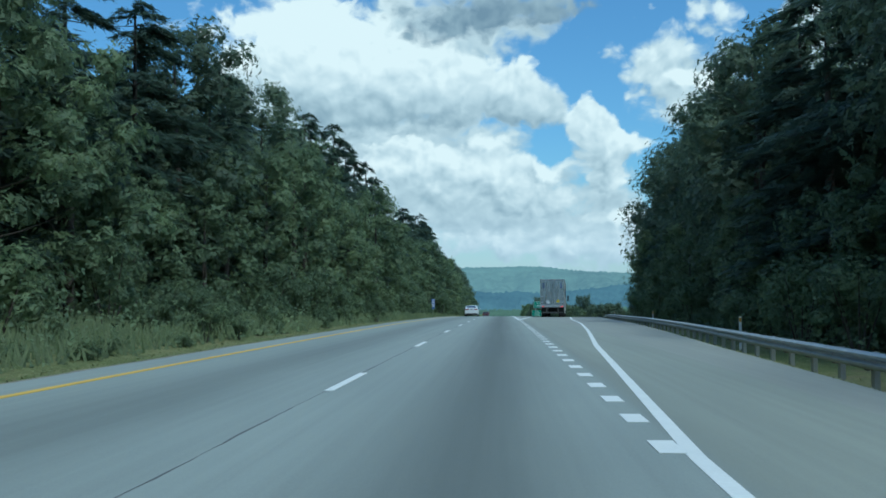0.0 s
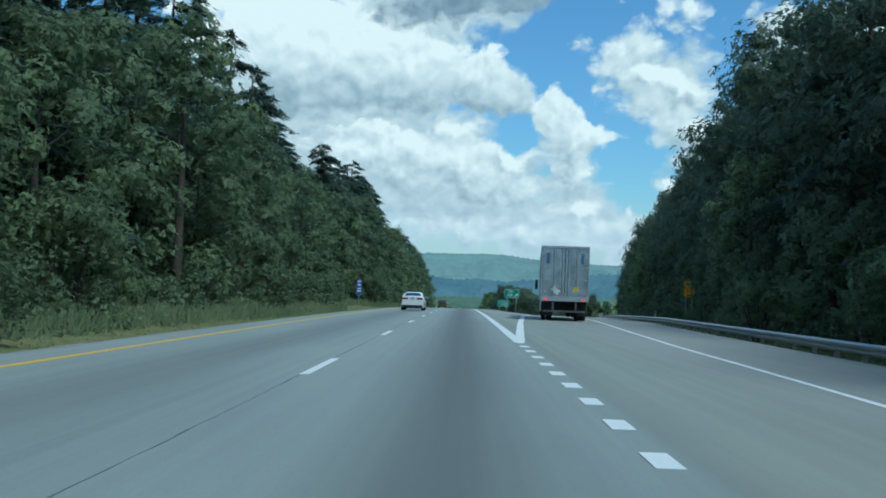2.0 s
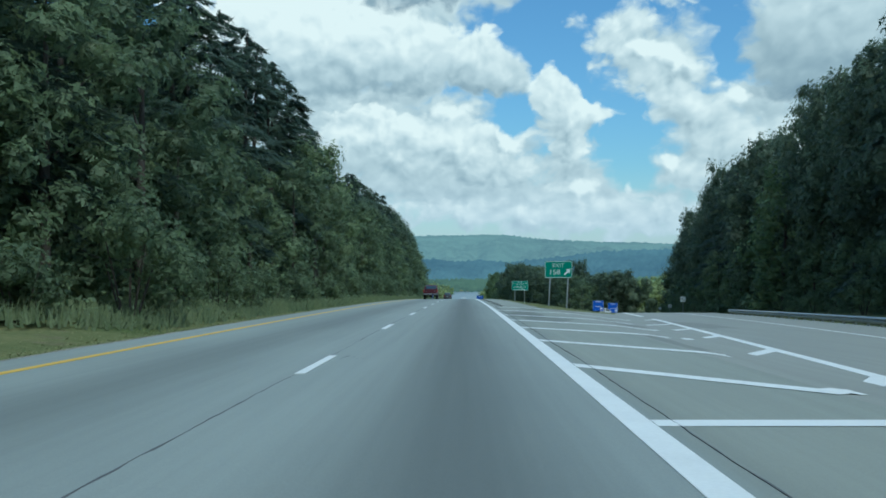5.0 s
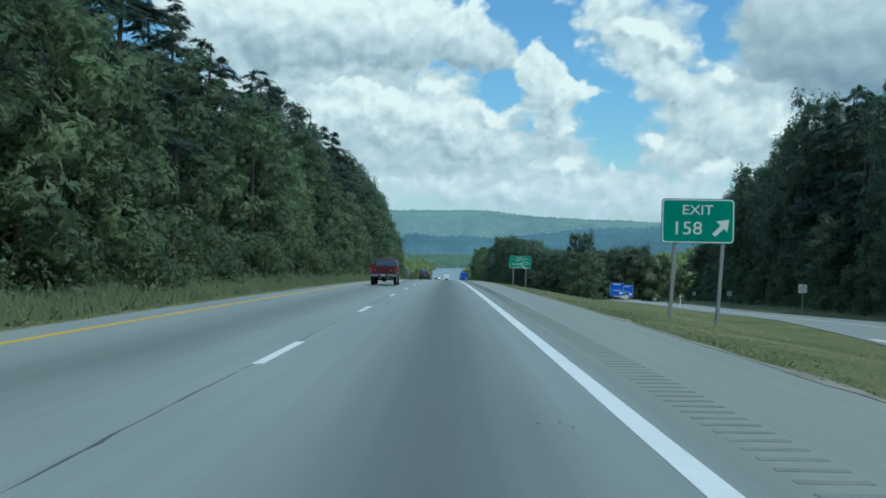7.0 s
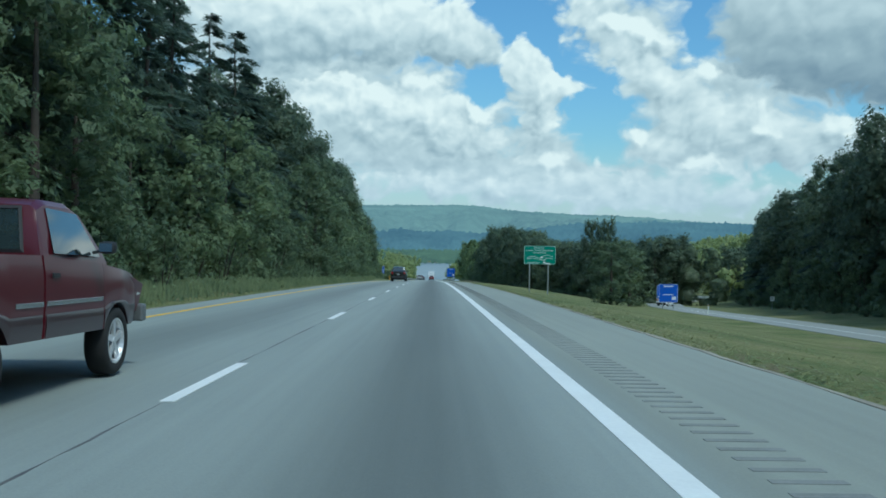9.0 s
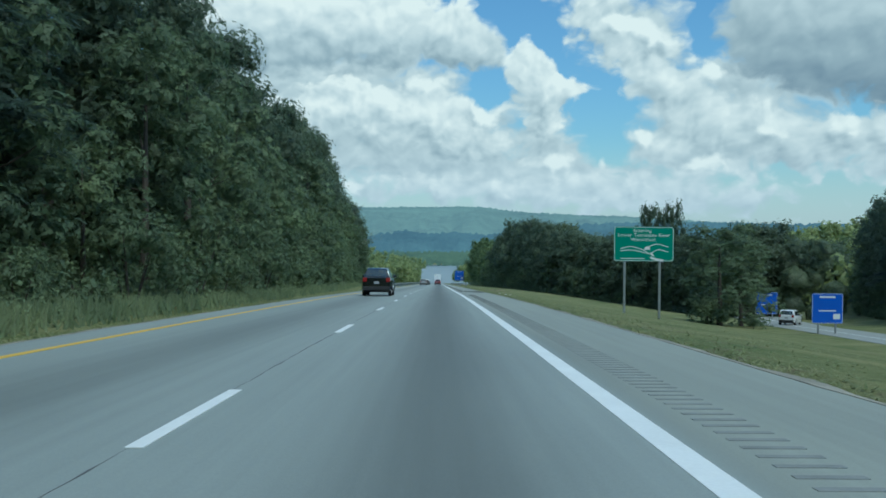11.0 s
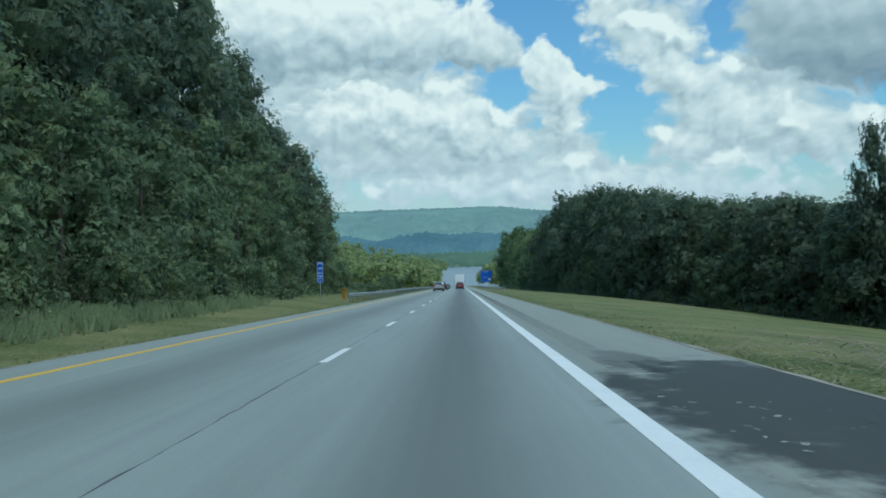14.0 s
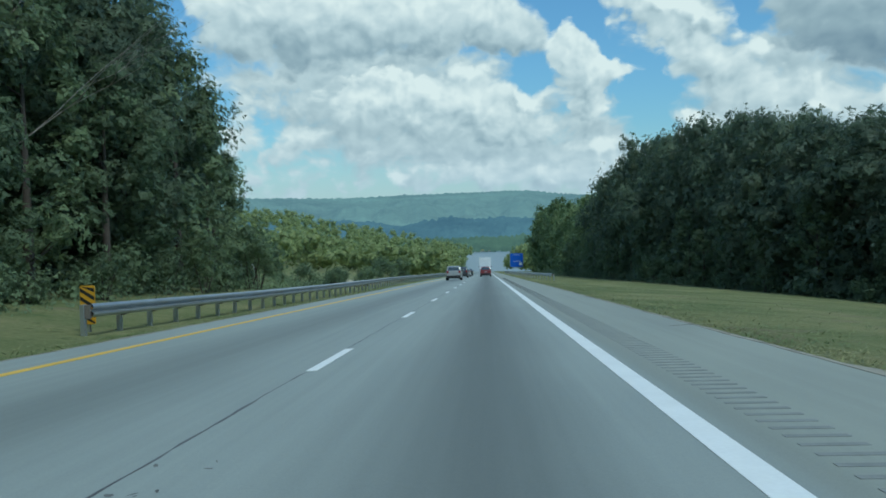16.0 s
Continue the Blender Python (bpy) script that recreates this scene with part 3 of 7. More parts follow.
def paint_strip(name, ys, left, right, mat, parent, lift=0.003):
    v, f = [], []
    for y in ys:
        for x, dz in ((left(y), -0.01), (left(y), lift), (right(y), lift), (right(y), -0.01)):
            v.append((x, y, land(x, y) + dz))
    for j in range(len(ys) - 1):
        for i in range(3):
            f.append((4 * j + i, 4 * j + i + 1, 4 * j + i + 5, 4 * j + i + 4))
    return part(name, mesh_of(name, v, f, mat), None, parent)


def paint_quad(name, corners, mat, parent, lift=0.0035):
    """A painted bar through the given ground points (x, y), subdivided so that it lies on the road."""
    (ax, ay), (bx, by), (cx, cy), (dx, dy) = corners
    v, f, n = [], [], 6
    for i in range(n + 1):
        s = i / n
        for px, py in ((ax + (bx - ax) * s, ay + (by - ay) * s), (dx + (cx - dx) * s, dy + (cy - dy) * s)):
            v.append((px, py, land(px, py) + lift))
        if i:
            f.append((2 * i - 2, 2 * i - 1, 2 * i + 1, 2 * i))
    return part(name, mesh_of(name, v, f, mat), None, parent)


def joint(y, k):
    """The ragged edges of the joint between the two lanes, worn shut in places."""
    n = noise.noise(Vector((y * 1.9, k, 0.5))) * 0.018 + noise.noise(Vector((y * 5.7, k, 2.5))) * 0.014 + noise.noise(Vector((y * 0.23, 3.0, 0.5))) * 0.03
    return n + (0.009 if k == 0.0 else -0.009) * max(noise.noise(Vector((y * 0.11, 9.0, 0.5))) * 4, 0.0)


paint_strip("edge_line", span(60, 1035, 5), lambda y: 3.56, lambda y: 3.76 + 0.03 * min(max((y - 230) / 30, 0.0), 1.0), WHITE_LINE, road)
paint_strip("edge_line", span(-150, 1035, 5), lambda y: -4.09, lambda y: -3.93, YELLOW_LINE, road)
paint_strip("lane_joint", span(-150, 700, 0.25), lambda y: -0.058 + joint(y, 0.0), lambda y: -0.042 + joint(y, 7.0), TAR, road, 0.0015)
paint_strip("shoulder_joint", span(100, 162, 0.25), lambda y: 3.992 + joint(y + 40, 0.0), lambda y: 4.006 + joint(y + 40, 7.0), TAR, road, 0.0055)
dash_mesh = mesh_of("lane_dash", *outline_plate([(-0.065, 0), (0.065, 0), (0.065, 0.008), (-0.065, 0.008)], 0, 3.05), WHITE_LINE)
for k in range(-4, 62):
    y = 12.19 * k
    ob = new("lane_dash", dash_mesh)
    ob.parent = road
    ob.matrix_local = pose(0, y, road_z(y) + 0.002, math.degrees(math.atan((road_z(y + 3.05) - road_z(y)) / 3.05)))
dot_mesh = mesh_of("exit_dot", *outline_plate([(-0.11, 0), (0.11, 0), (0.11, 0.006), (-0.11, 0.006)], 0, 0.64), WHITE_LINE)
for k in range(-12, 24):
    y = 17.14 + 1.829 * k
    ob = new("exit_dot", dot_mesh)
    ob.parent = road
    ob.matrix_local = pose(3.66, y, road_z(y) + 0.002, math.degrees(math.atan((road_z(y + 1) - road_z(y)))))
paint_strip("ramp_line", span(-20, 500, 3), lambda y: ramp_right(y) - 0.07, lambda y: ramp_right(y) + 0.07, WHITE_LINE, ramp)
paint_strip("ramp_line", span(60, 190, 3), lambda y: ramp_left(y) - 0.14, lambda y: ramp_left(y) + 0.13, WHITE_LINE, ramp)
paint_strip("gore_line", span(59.6, 166, 3), lambda y: 3.56 - 0.04 * min((166 - y) / 60, 1), lambda y: 3.76 + 0.04 * min((166 - y) / 60, 1), WHITE_LINE, road, 0.0045)
for k, y in enumerate([83.2, 88.6, 94.5, 100.2, 106.0, 111.8, 117.6, 123.0, 129.0, 135.0, 140.7, 146.6, 154.3, 163.0]):
    r = ramp_left(y)
    if k < 7:
        paint_quad("gore_bar", [(3.8, y), (r, y + 0.1), (r, y + 0.45), (3.8, y + 0.35)], WHITE_LINE, ramp)
    else:
        mid, fall = 6.2, 3.2 + max(y - 135, 0) * 0.09
        paint_quad("gore_bar", [(3.8, y), (mid, y - fall), (mid, y - fall + 0.55), (3.8, y + 0.60)], WHITE_LINE, ramp)
        if k < 13:
            yr = y - fall + 1.5 * (ramp_left(y + 3) - mid)
            r = ramp_left(yr)
            paint_quad("gore_bar", [(mid, y - fall), (r, yr), (r, yr + 0.75), (mid, y - fall + 0.55)], WHITE_LINE, ramp)

# ragged strip of bare soil and grit where the pavement meets the grass
def ragged(y, k):
    return 0.22 * noise.noise(Vector((y * 0.35, k, 2.0))) + 0.16 * noise.noise(Vector((y * 1.7, k, 4.0)))


paint_strip("soil_edge", span(162, 470, 0.7), lambda y: 6.20 + 0.3 * ragged(y, 1.0), lambda y: 6.30 + max(1.5 * ragged(y, 2.0), 0.0), SOIL, ground, 0.004)
paint_strip("soil_edge", span(-20, 470, 0.7), lambda y: -5.16 - max(1.5 * ragged(y, 5.0), 0.0), lambda y: -5.06 + 0.3 * ragged(y, 6.0), SOIL, ground, 0.004)

paint_strip("earth_bank", span(500, 600, 2), lambda y: -26 + 4 * ragged(y * 0.2, 8.0) - 0.05 * (y - 500), lambda y: -17 + 5 * ragged(y * 0.2, 9.0), PALE_EARTH, ground, 0.15)

# milled rumble strip along the shoulder: thin raised bars, groove shade in their colour
v, f = [], []
for i in range(1150):
    y = 164.0 + 0.305 * i
    if 326.0 < y < 351.0:
        continue
    n = len(v)
    for x, dy in ((4.16, 0.0), (4.60, 0.0), (4.60, 0.09), (4.16, 0.09)):
        v.append((x, y + dy, road_z(y + dy) + 0.003))
    v += [(x, yy, z - 0.012) for x, yy, z in v[n:n + 4]]
    f += [(n, n + 1, n + 2, n + 3)] + [(n + i, n + (i + 1) % 4, n + 4 + (i + 1) % 4, n + 4 + i) for i in range(4)]
ob = part("rumble_strip", mesh_of("rumble_strip", v, f, GROOVE_SHADE), None, road)
ob["kind"] = "stuff"


def crumbled_spot(cx, cy, seed, mat=CHIP, grow=1.0, lift=0.0015):
    """A worn spot in the surface: a few small ragged chips and hair cracks."""
    rnd = random.Random(seed)
    v, f = [], []
    for k in range(rnd.randint(4, 7)):
        x0, y0 = cx + rnd.uniform(-0.22, 0.22), cy + rnd.uniform(-0.55, 0.55)
        rx, ry, turn = rnd.uniform(0.008, 0.035) * grow, rnd.uniform(0.015, 0.06) * grow, rnd.uniform(-0.6, 0.6)
        ring = []
        for i in range(9):
            a, r = 2 * math.pi * i / 9, rnd.uniform(0.45, 1.15)
            ring.append((x0 + rx * r * math.cos(a) + turn * ry * r * math.sin(a), y0 + ry * r * math.sin(a)))
        n = len(v)
        v += [(x, y, land(x, y) + lift) for x, y in ring]
        f.append(tuple(range(n, n + 9)))
    return part("crumbled_spot", mesh_of("crumbled_spot", v, f, mat), None, road)


for i, (x, y) in enumerate([(0.35, 124.5), (3.35, 69.5), (3.3, 73.5), (0.28, 72.2), (0.3, 139.5), (3.2, 129.3), (3.2, 141.9), (3.15, 154.6), (0.2, 364.8), (0.25, 396.6), (3.1, 167.0), (5.4, 181.5), (5.5, 212.5), (5.2, 303.0), (4.3, 63.0), (3.9, 346.0), (4.1, 343.0), (5.3, 347.0), (3.4, 343.6)]):
    crumbled_spot(x, y, i)
for i, (x, y) in enumerate([(4.4, 346.2), (4.9, 347.6), (5.4, 345.4), (4.3, 348.4), (5.7, 343.6), (4.1, 344.6)]):
    crumbled_spot(x, y, 40 + i, PALE_CHIP, 1.4)

for i, (x, y) in enumerate([(4.15, 154.2), (4.6, 153.7), (5.1, 153.0), (5.6, 152.4), (4.3, 135.0), (5.0, 134.1), (4.4, 129.0), (4.9, 128.4), (4.9, 162.0), (4.3, 141.0)]):
    crumbled_spot(x, y, 60 + i, CHIP, 0.8, 0.006)

# ================= river and the far side =================
river = tagged(new("river", sheet("river", [-2500, -400, 0, 400, 2500], [1060, 1300, 1600, 1900], lambda x, y: -58.0, WATER)),
               "pale wide river reflecting the cloudy sky", "water", kind="structure")


def ridge(name, y0, depth, tops, azimuths, base, mat, rough, label, seed, crown=8.0):
    """A wooded ridge: crest heights are given by bearing, the slope is broken by spurs."""
    ox, oy, oz = 2.0, 200.0, -5.0
    v, rows, cols = [], 20, 640
    for j in range(rows + 1):
        s = j / rows
        for i in range(cols + 1):
            a = azimuths[0] + (azimuths[-1] - azimuths[0]) * i / cols
            d = y0 + depth * s
            crest = oz + (y0 + depth) * math.tan(radians(float(np.interp(a, azimuths, tops))))
            p = Vector((a * 0.5, s * 2.0, seed))
            bend = noise.fractal(p, 1.0, 2.0, 5) * rough * (1 - s) + noise.fractal(p * 6, 0.8, 2.0, 4) * rough * 0.10
            z = base + (crest - base) * (s ** 0.8) + bend * math.sin(math.pi * min(s + 0.08, 1))
            z += crown * abs(noise.noise(Vector((a * 2.6 * d / 1500, s * 30, seed)))) + crown * 0.5 * noise.noise(Vector((a * 7.0 * d / 1500, s * 60, seed)))
            v.append((ox + d * math.sin(radians(a)), oy + d * math.cos(radians(a)), z))
    w = cols + 1
    f = [(j * w + i, j * w + i + 1, (j + 1) * w + i + 1, (j + 1) * w + i) for j in range(rows) for i in range(cols)]
    return tagged(new(name, mesh_of(name, v, f, mat, flat=False)), label, "hill", kind="structure")


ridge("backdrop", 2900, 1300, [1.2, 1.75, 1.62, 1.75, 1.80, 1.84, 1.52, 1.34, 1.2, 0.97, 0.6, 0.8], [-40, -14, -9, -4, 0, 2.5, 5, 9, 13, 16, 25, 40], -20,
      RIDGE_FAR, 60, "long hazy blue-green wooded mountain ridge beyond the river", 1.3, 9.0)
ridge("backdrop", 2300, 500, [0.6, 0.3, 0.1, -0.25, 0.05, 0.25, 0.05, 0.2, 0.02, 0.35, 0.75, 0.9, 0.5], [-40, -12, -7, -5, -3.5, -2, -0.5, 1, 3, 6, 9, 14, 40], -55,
      RIDGE_NEAR, 26, "darker blue wooded foothill with cloud shade in its colour", 5.7, 14.0)
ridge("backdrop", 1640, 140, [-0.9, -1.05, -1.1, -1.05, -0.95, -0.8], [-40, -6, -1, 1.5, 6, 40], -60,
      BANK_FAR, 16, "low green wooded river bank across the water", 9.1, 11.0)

# ================= guard rails =================


def rail_run(name, path, top, label, block=True, gap=1.905):
    """W-beam guard rail: a folded beam on posts with blocks, along a path x(y)."""
    x_of, y0, y1 = path
    thing = empty(name, pose(x_of(y0), y0, land(x_of(y0), y0)))
    inv = thing.matrix_world.inverted()
    prof = [(0.0, 0.155), (0.035, 0.145), (0.075, 0.10), (0.075, 0.055), (0.0, 0.01), (0.0, -0.01), (0.075, -0.055), (0.075, -0.10), (0.035, -0.145), (0.0, -0.155)]
    face = 1.0 if x_of(y0) < 0 else -1.0
    v, f = [], []
    ys = span(y0, y1, gap)
    for y in ys:
        x = x_of(y)
        z = land(x, y) + top - 0.155
        for d, h in prof:
            v.append(inv @ Vector((x + face * d, y, z + h)))
        for d, h in prof:
            v.append(inv @ Vector((x + face * (d - 0.004), y, z + h)))
    w = len(prof)
    for j in range(len(ys) - 1):
        for side in (0, w):
            for i in range(w - 1):
                a, b = j * 2 * w + side + i, (j + 1) * 2 * w + side + i
                f.append((a, a + 1, b + 1, b))
    part("beam", mesh_of("beam", v, f, STEEL), None, thing, "galvanised folded steel beam")
    post_mesh = None
    for y in ys:
        x = x_of(y)
        if post_mesh is None:
            bm = box(-0.05, 0.05, -0.075, 0.075, -0.9, top - 0.02, 0.006)
            post_mesh = part("post", bm, STEEL, thing)
            post = post_mesh
            bl = part("block", box(0.0, 0.12, -0.06, 0.06, top - 0.34, top - 0.03, 0.006), WOODPOST, post, m=pose(0.05 if face > 0 else -0.17, 0, 0))
            bl_mesh = bl.data
        else:
            post = new("post", post_mesh.data)
            post.parent = thing
            bl = new("block", bl_mesh)
            bl.parent = post
            bl.matrix_local = pose(0.05 if face > 0 else -0.17, 0, 0)
        post.matrix_local = inv @ pose(x - face * 0.17, y, land(x, y))
    return tagged(thing, label, "guard rail")


rail_run("guard_rail", (lambda y: ramp_right(y) + 4.3, -45, 188), 0.72, "galvanised steel guard rail along the exit ramp shoulder", gap=1.9)
rail_run("guard_rail", (lambda y: -6.55 - 0.25 * max(0.0, 1 - (y - 413) / 12), 411.4, 700), 0.72, "galvanised steel guard rail on the grassy road edge", gap=1.9)
rail_run("guard_rail", (lambda y: 8.2 + 0.8 * max(0.0, 1 - (y - 486) / 25), 486, 700), 0.72, "galvanised steel guard rail on the downhill shoulder", gap=3.8)

# ================= signs =================


def sign_panel(w, h, mat, thing, centre, border=None, radius=0.09, rim=0.03, name="panel"):
    v, f = outline_plate(rounded(w, h, radius), -0.012, 0.012)
    p = part(name, mesh_of(name, v, f, mat), None, thing, m=pose(*centre))
    if border:
        a, b = rounded(w - 0.05, h - 0.05, radius * 0.85), rounded(w - 0.05 - 2 * rim, h - 0.05 - 2 * rim, max(radius - rim, 0.02))
        n = len(a)
        v = [(x, -0.017, z) for x, z in a + b] + [(x, -0.010, z) for x, z in a + b]
        f = [(i, (i + 1) % n, n + (i + 1) % n, n + i) for i in range(n)]
        f += [(i, (i + 1) % n, 2 * n + (i + 1) % n, 2 * n + i) for i in range(n)] + [(n + i, n + (i + 1) % n, 3 * n + (i + 1) % n, 3 * n + i) for i in range(n)]
        part("border", mesh_of("border", v, f, border), None, p)
    return p


def sign_post(thing, x, z1, low, width=0.10, y=0.075, lean=0.0):
    """An I-section steel post."""
    bm = bmesh.new()
    w = width
    for x0, x1, y0, y1 in ((-w / 2, w / 2, -w * 0.6, -w * 0.5), (-w / 2, w / 2, w * 0.5, w * 0.6), (-w * 0.06, w * 0.06, -w * 0.5, w * 0.5)):
        add_box(bm, x0, x1, y0, y1, low, z1)
    return part("post", bm, STEEL, thing, m=pose(x, y, 0, 0, lean, 0))


def bars(thing_panel, rows, mat, y=-0.016):
    """Writing too small to read: plain bars."""
    for x, z, w, h in rows:
        v, f = outline_plate([(x - w / 2, z - h / 2), (x + w / 2, z - h / 2), (x + w / 2, z + h / 2), (x - w / 2, z + h / 2)], y, y + 0.005)
        part("line_of_print", mesh_of("line_of_print", v, f, mat), None, thing_panel)


def ribbon(panel, pts, width, name="drawn_line", mat=None):
    v, f = [], []
    n = len(pts)
    for i, (x, z) in enumerate(pts):
        a, b = pts[max(i - 1, 0)], pts[min(i + 1, n - 1)]
        d = Vector((b[0] - a[0], b[1] - a[1])).normalized() * width / 2
        for y in (-0.0165, -0.011):
            v += [(x - d.y, y, z + d.x), (x + d.y, y, z - d.x)]
        if i:
            k, j = 4 * i, 4 * (i - 1)
            f += [(j, j + 1, k + 1, k), (j, k, k + 2, j + 2), (j + 1, j + 3, k + 3, k + 1)]
    return part(name, mesh_of(name, v, f, mat or SIGN_WHITE), None, panel)


# the exit sign in the gore
sx, sy = 10.57, 190.4
sz = road_z(sy)
ex = tagged(empty("exit_sign", pose(sx, sy, sz)), "green exit sign with white lettering on two steel posts", "road sign")
p = sign_panel(2.45, 1.50, SIGN_GREEN, ex, (0, 0, 2.84), SIGN_WHITE, 0.14, 0.035)
letters("EXIT", 0.46, SIGN_WHITE, p, (-0.02, -0.014, 0.36), wide=1.12)
letters("158", 0.62, SIGN_WHITE, p, (-0.36, -0.014, -0.26), wide=1.12)
ar = [(-0.30, -0.22), (-0.20, -0.32), (0.10, -0.04), (0.20, -0.16), (0.26, 0.26), (-0.16, 0.20), (-0.02, 0.06)]
v, f = outline_plate([(x + 0.78, z - 0.20) for x, z in ar], -0.017, -0.011)
part("arrow", mesh_of("arrow", v, f, SIGN_WHITE), None, p)
for x, low in ((-0.85, -0.6), (0.75, -0.75)):
    sign_post(ex, x, 3.4, low + land(sx + x, sy) - sz, 0.11, lean=3.0)

# the watershed sign on the verge
sx, sy = 15.07, 319.0
sz = road_z(sy)
en = tagged(empty("watershed_sign", pose(sx, sy, sz)), "green welcome sign with a river and hills drawing on two posts", "road sign")
p = sign_panel(3.80, 2.20, SIGN_GREEN, en, (0, 0, 3.40), SIGN_WHITE, 0.16, 0.03)
letters("Entering", 0.30, SIGN_WHITE, p, (-0.1, -0.014, 0.84), wide=1.15)
letters("Lower Tennessee River", 0.30, SIGN_WHITE, p, (0.0, -0.014, 0.56), wide=1.15)
letters("Watershed", 0.30, SIGN_WHITE, p, (-0.05, -0.014, 0.28), wide=1.15)


def hills(x0, x1, z0, bumps):
    return [(x0 + (x1 - x0) * i / 24, z0 + sum(a * math.exp(-((x0 + (x1 - x0) * i / 24 - c) / s) ** 2) for c, s, a in bumps)) for i in range(25)]


ribbon(p, hills(-1.5, 0.25, -0.36, [(-0.85, 0.55, 0.20), (0.3, 0.3, -0.18)]), 0.05)
ribbon(p, hills(0.0, 1.55, -0.22, [(0.85, 0.55, 0.22), (0.0, 0.3, -0.14)]), 0.05)
ribbon(p, hills(-1.5, 1.55, -0.50, [(-0.9, 0.6, 0.12), (0.35, 0.35, -0.12), (0.95, 0.4, 0.16)]), 0.05)
ribbon(p, [(0.45, -0.62), (0.62, -0.74), (0.42, -0.84), (0.78, -0.98), (1.25, -1.05)], 0.15, "drawn_river")
v, f = outline_plate([(0.22 + 0.19 * math.cos(radians(a)), -0.36 + 0.22 * math.sin(radians(a))) for a in range(0, 181, 15)], -0.018, -0.011)
part("drawn_sun", mesh_of("drawn_sun", v, f, SIGN_WHITE), None, p)
bars(p, [(-0.72, -0.92, 1.5, 0.05)], SIGN_WHITE)
for x in (-1.20, 1.03):
    sign_post(en, x, 4.3, land(sx + x, sy) - sz - 0.4, 0.13)


def mile_marker(x, y, low, readable):
    z = land(x, y)
    t = tagged(empty("mile_marker", pose(x, y, z)), "narrow blue mile marker with white print on a thin post", "road sign", "mile markers")
    p = sign_panel(0.47, 1.58, SIGN_BLUE, t, (0, 0, low + 0.79), SIGN_WHITE, 0.04, 0.018)
    if readable:
        letters("EAST", 0.19, SIGN_WHITE, p, (0, -0.014, 0.66))
        letters("24", 0.22, SIGN_WHITE, p, (0, -0.014, 0.30))
        letters("MILE", 0.19, SIGN_WHITE, p, (0, -0.014, -0.06))
        letters("158", 0.24, SIGN_WHITE, p, (0, -0.014, -0.30))
        bars(p, [(0, -0.46, 0.40, 0.02)], SIGN_WHITE)
        letters("6", 0.24, SIGN_WHITE, p, (0, -0.014, -0.62))
    else:
        bars(p, [(0, 0.62, 0.36, 0.12), (0, 0.28, 0.26, 0.2), (0, -0.1, 0.36, 0.12), (0, -0.36, 0.32, 0.16)], SIGN_WHITE)
    sign_post(t, 0, low + 1.5, -0.4, 0.05, 0.04)
    return t


mile_marker(-8.40, 407.0, road_z(407) + 1.49 - land(-8.4, 407), True)
mile_marker(-8.45, 128.2, road_z(128.2) + 1.14 - land(-8.45, 128.2), False)

# the yellow ramp speed sign
sx, sy = 25.2, 128.4
sz = land(sx, sy)
t = tagged(empty("ramp_speed_sign", pose(sx, sy, sz)), "yellow advisory speed sign standing before the wood", "road sign")
p = sign_panel(1.07, 1.65, SIGN_YELLOW, t, (0, 0, road_z(sy) + 2.88 - sz), SIGN_BLACK, 0.06, 0.02)
letters("50", 0.66, SIGN_BLACK, p, (0, -0.014, -0.12), wide=1.1)
bars(p, [(0, 0.50, 0.72, 0.22), (0, -0.60, 0.5, 0.12)], SIGN_BLACK)
sign_post(t, -0.3, 3.4, -0.4, 0.08)
sign_post(t, 0.3, 3.4, -0.4, 0.08)

# square regulation signs along the ramp
for x, y, z, size, ring in ((33.3, 238.9, -5.95, 0.75, True), (43.23, 290.84, -9.43, 0.7, False), (53.0, 345.0, -13.2, 0.7, False)):
    g = land(x, y)
    t = tagged(empty("ramp_sign", pose(x, y, g)), "small square white regulation sign on a thin post", "road sign", "small signs along the ramp")
    p = sign_panel(size, size, SIGN_WHITE, t, (0, 0, max(z - g, 1.6)), SIGN_BLACK, 0.04, 0.02)
    letters("R", 0.45, SIGN_BLACK, p, (0, -0.014, 0))
    if ring:
        v, f = [], []
        for i in range(24):
            a = 2 * math.pi * i / 24
            for r in (0.22, 0.28):
                v.append((r * math.cos(a), -0.018, r * math.sin(a)))
        f = [(2 * i, 2 * i + 1, (2 * i + 3) % 48, (2 * i + 2) % 48) for i in range(24)]
        part("ring", mesh_of("ring", v, f, SIGN_BLACK), None, p)
    sign_post(t, 0, max(z - g, 1.6) + 0.2, -0.4, 0.06, 0.045)

# blue service signs
for x, y, w, h, zc in ((36.4, 341.1, 2.75, 2.65, -11.8), (47.5, 386.0, 3.0, 3.0, -14.6), (12.2, 690.0, 4.3, 4.6, road_z(690) + 4.1)):
    g = land(x, y)
    t = tagged(empty("service_sign", pose(x, y, g)), "square blue service sign with small white panels on posts", "road sign", "blue service signs")
    hc = max(zc - g, h / 2 + 0.6)
    p = sign_panel(w, h, SIGN_BLUE, t, (0, 0, hc), SIGN_WHITE, 0.12, 0.03)
    bars(p, [(0, h * 0.38, w * 0.5, 0.16), (0, -h * 0.08, w * 0.55, 0.1), (w * 0.3, -h * 0.27, w * 0.22, h * 0.18)], SIGN_WHITE)
    for k in (-1, 1):
        sign_post(t, k * w * 0.28, hc + h * 0.4, -0.5, 0.12)

# black and yellow object marker on the rail end
t = tagged(empty("object_marker", pose(-7.3, 412.3, land(-7.3, 412.3))), "black and yellow striped object marker on the rail end", "road sign")
p = sign_panel(0.36, 0.92, SIGN_YELLOW, t, (0, 0, 0.62), None, 0.03)
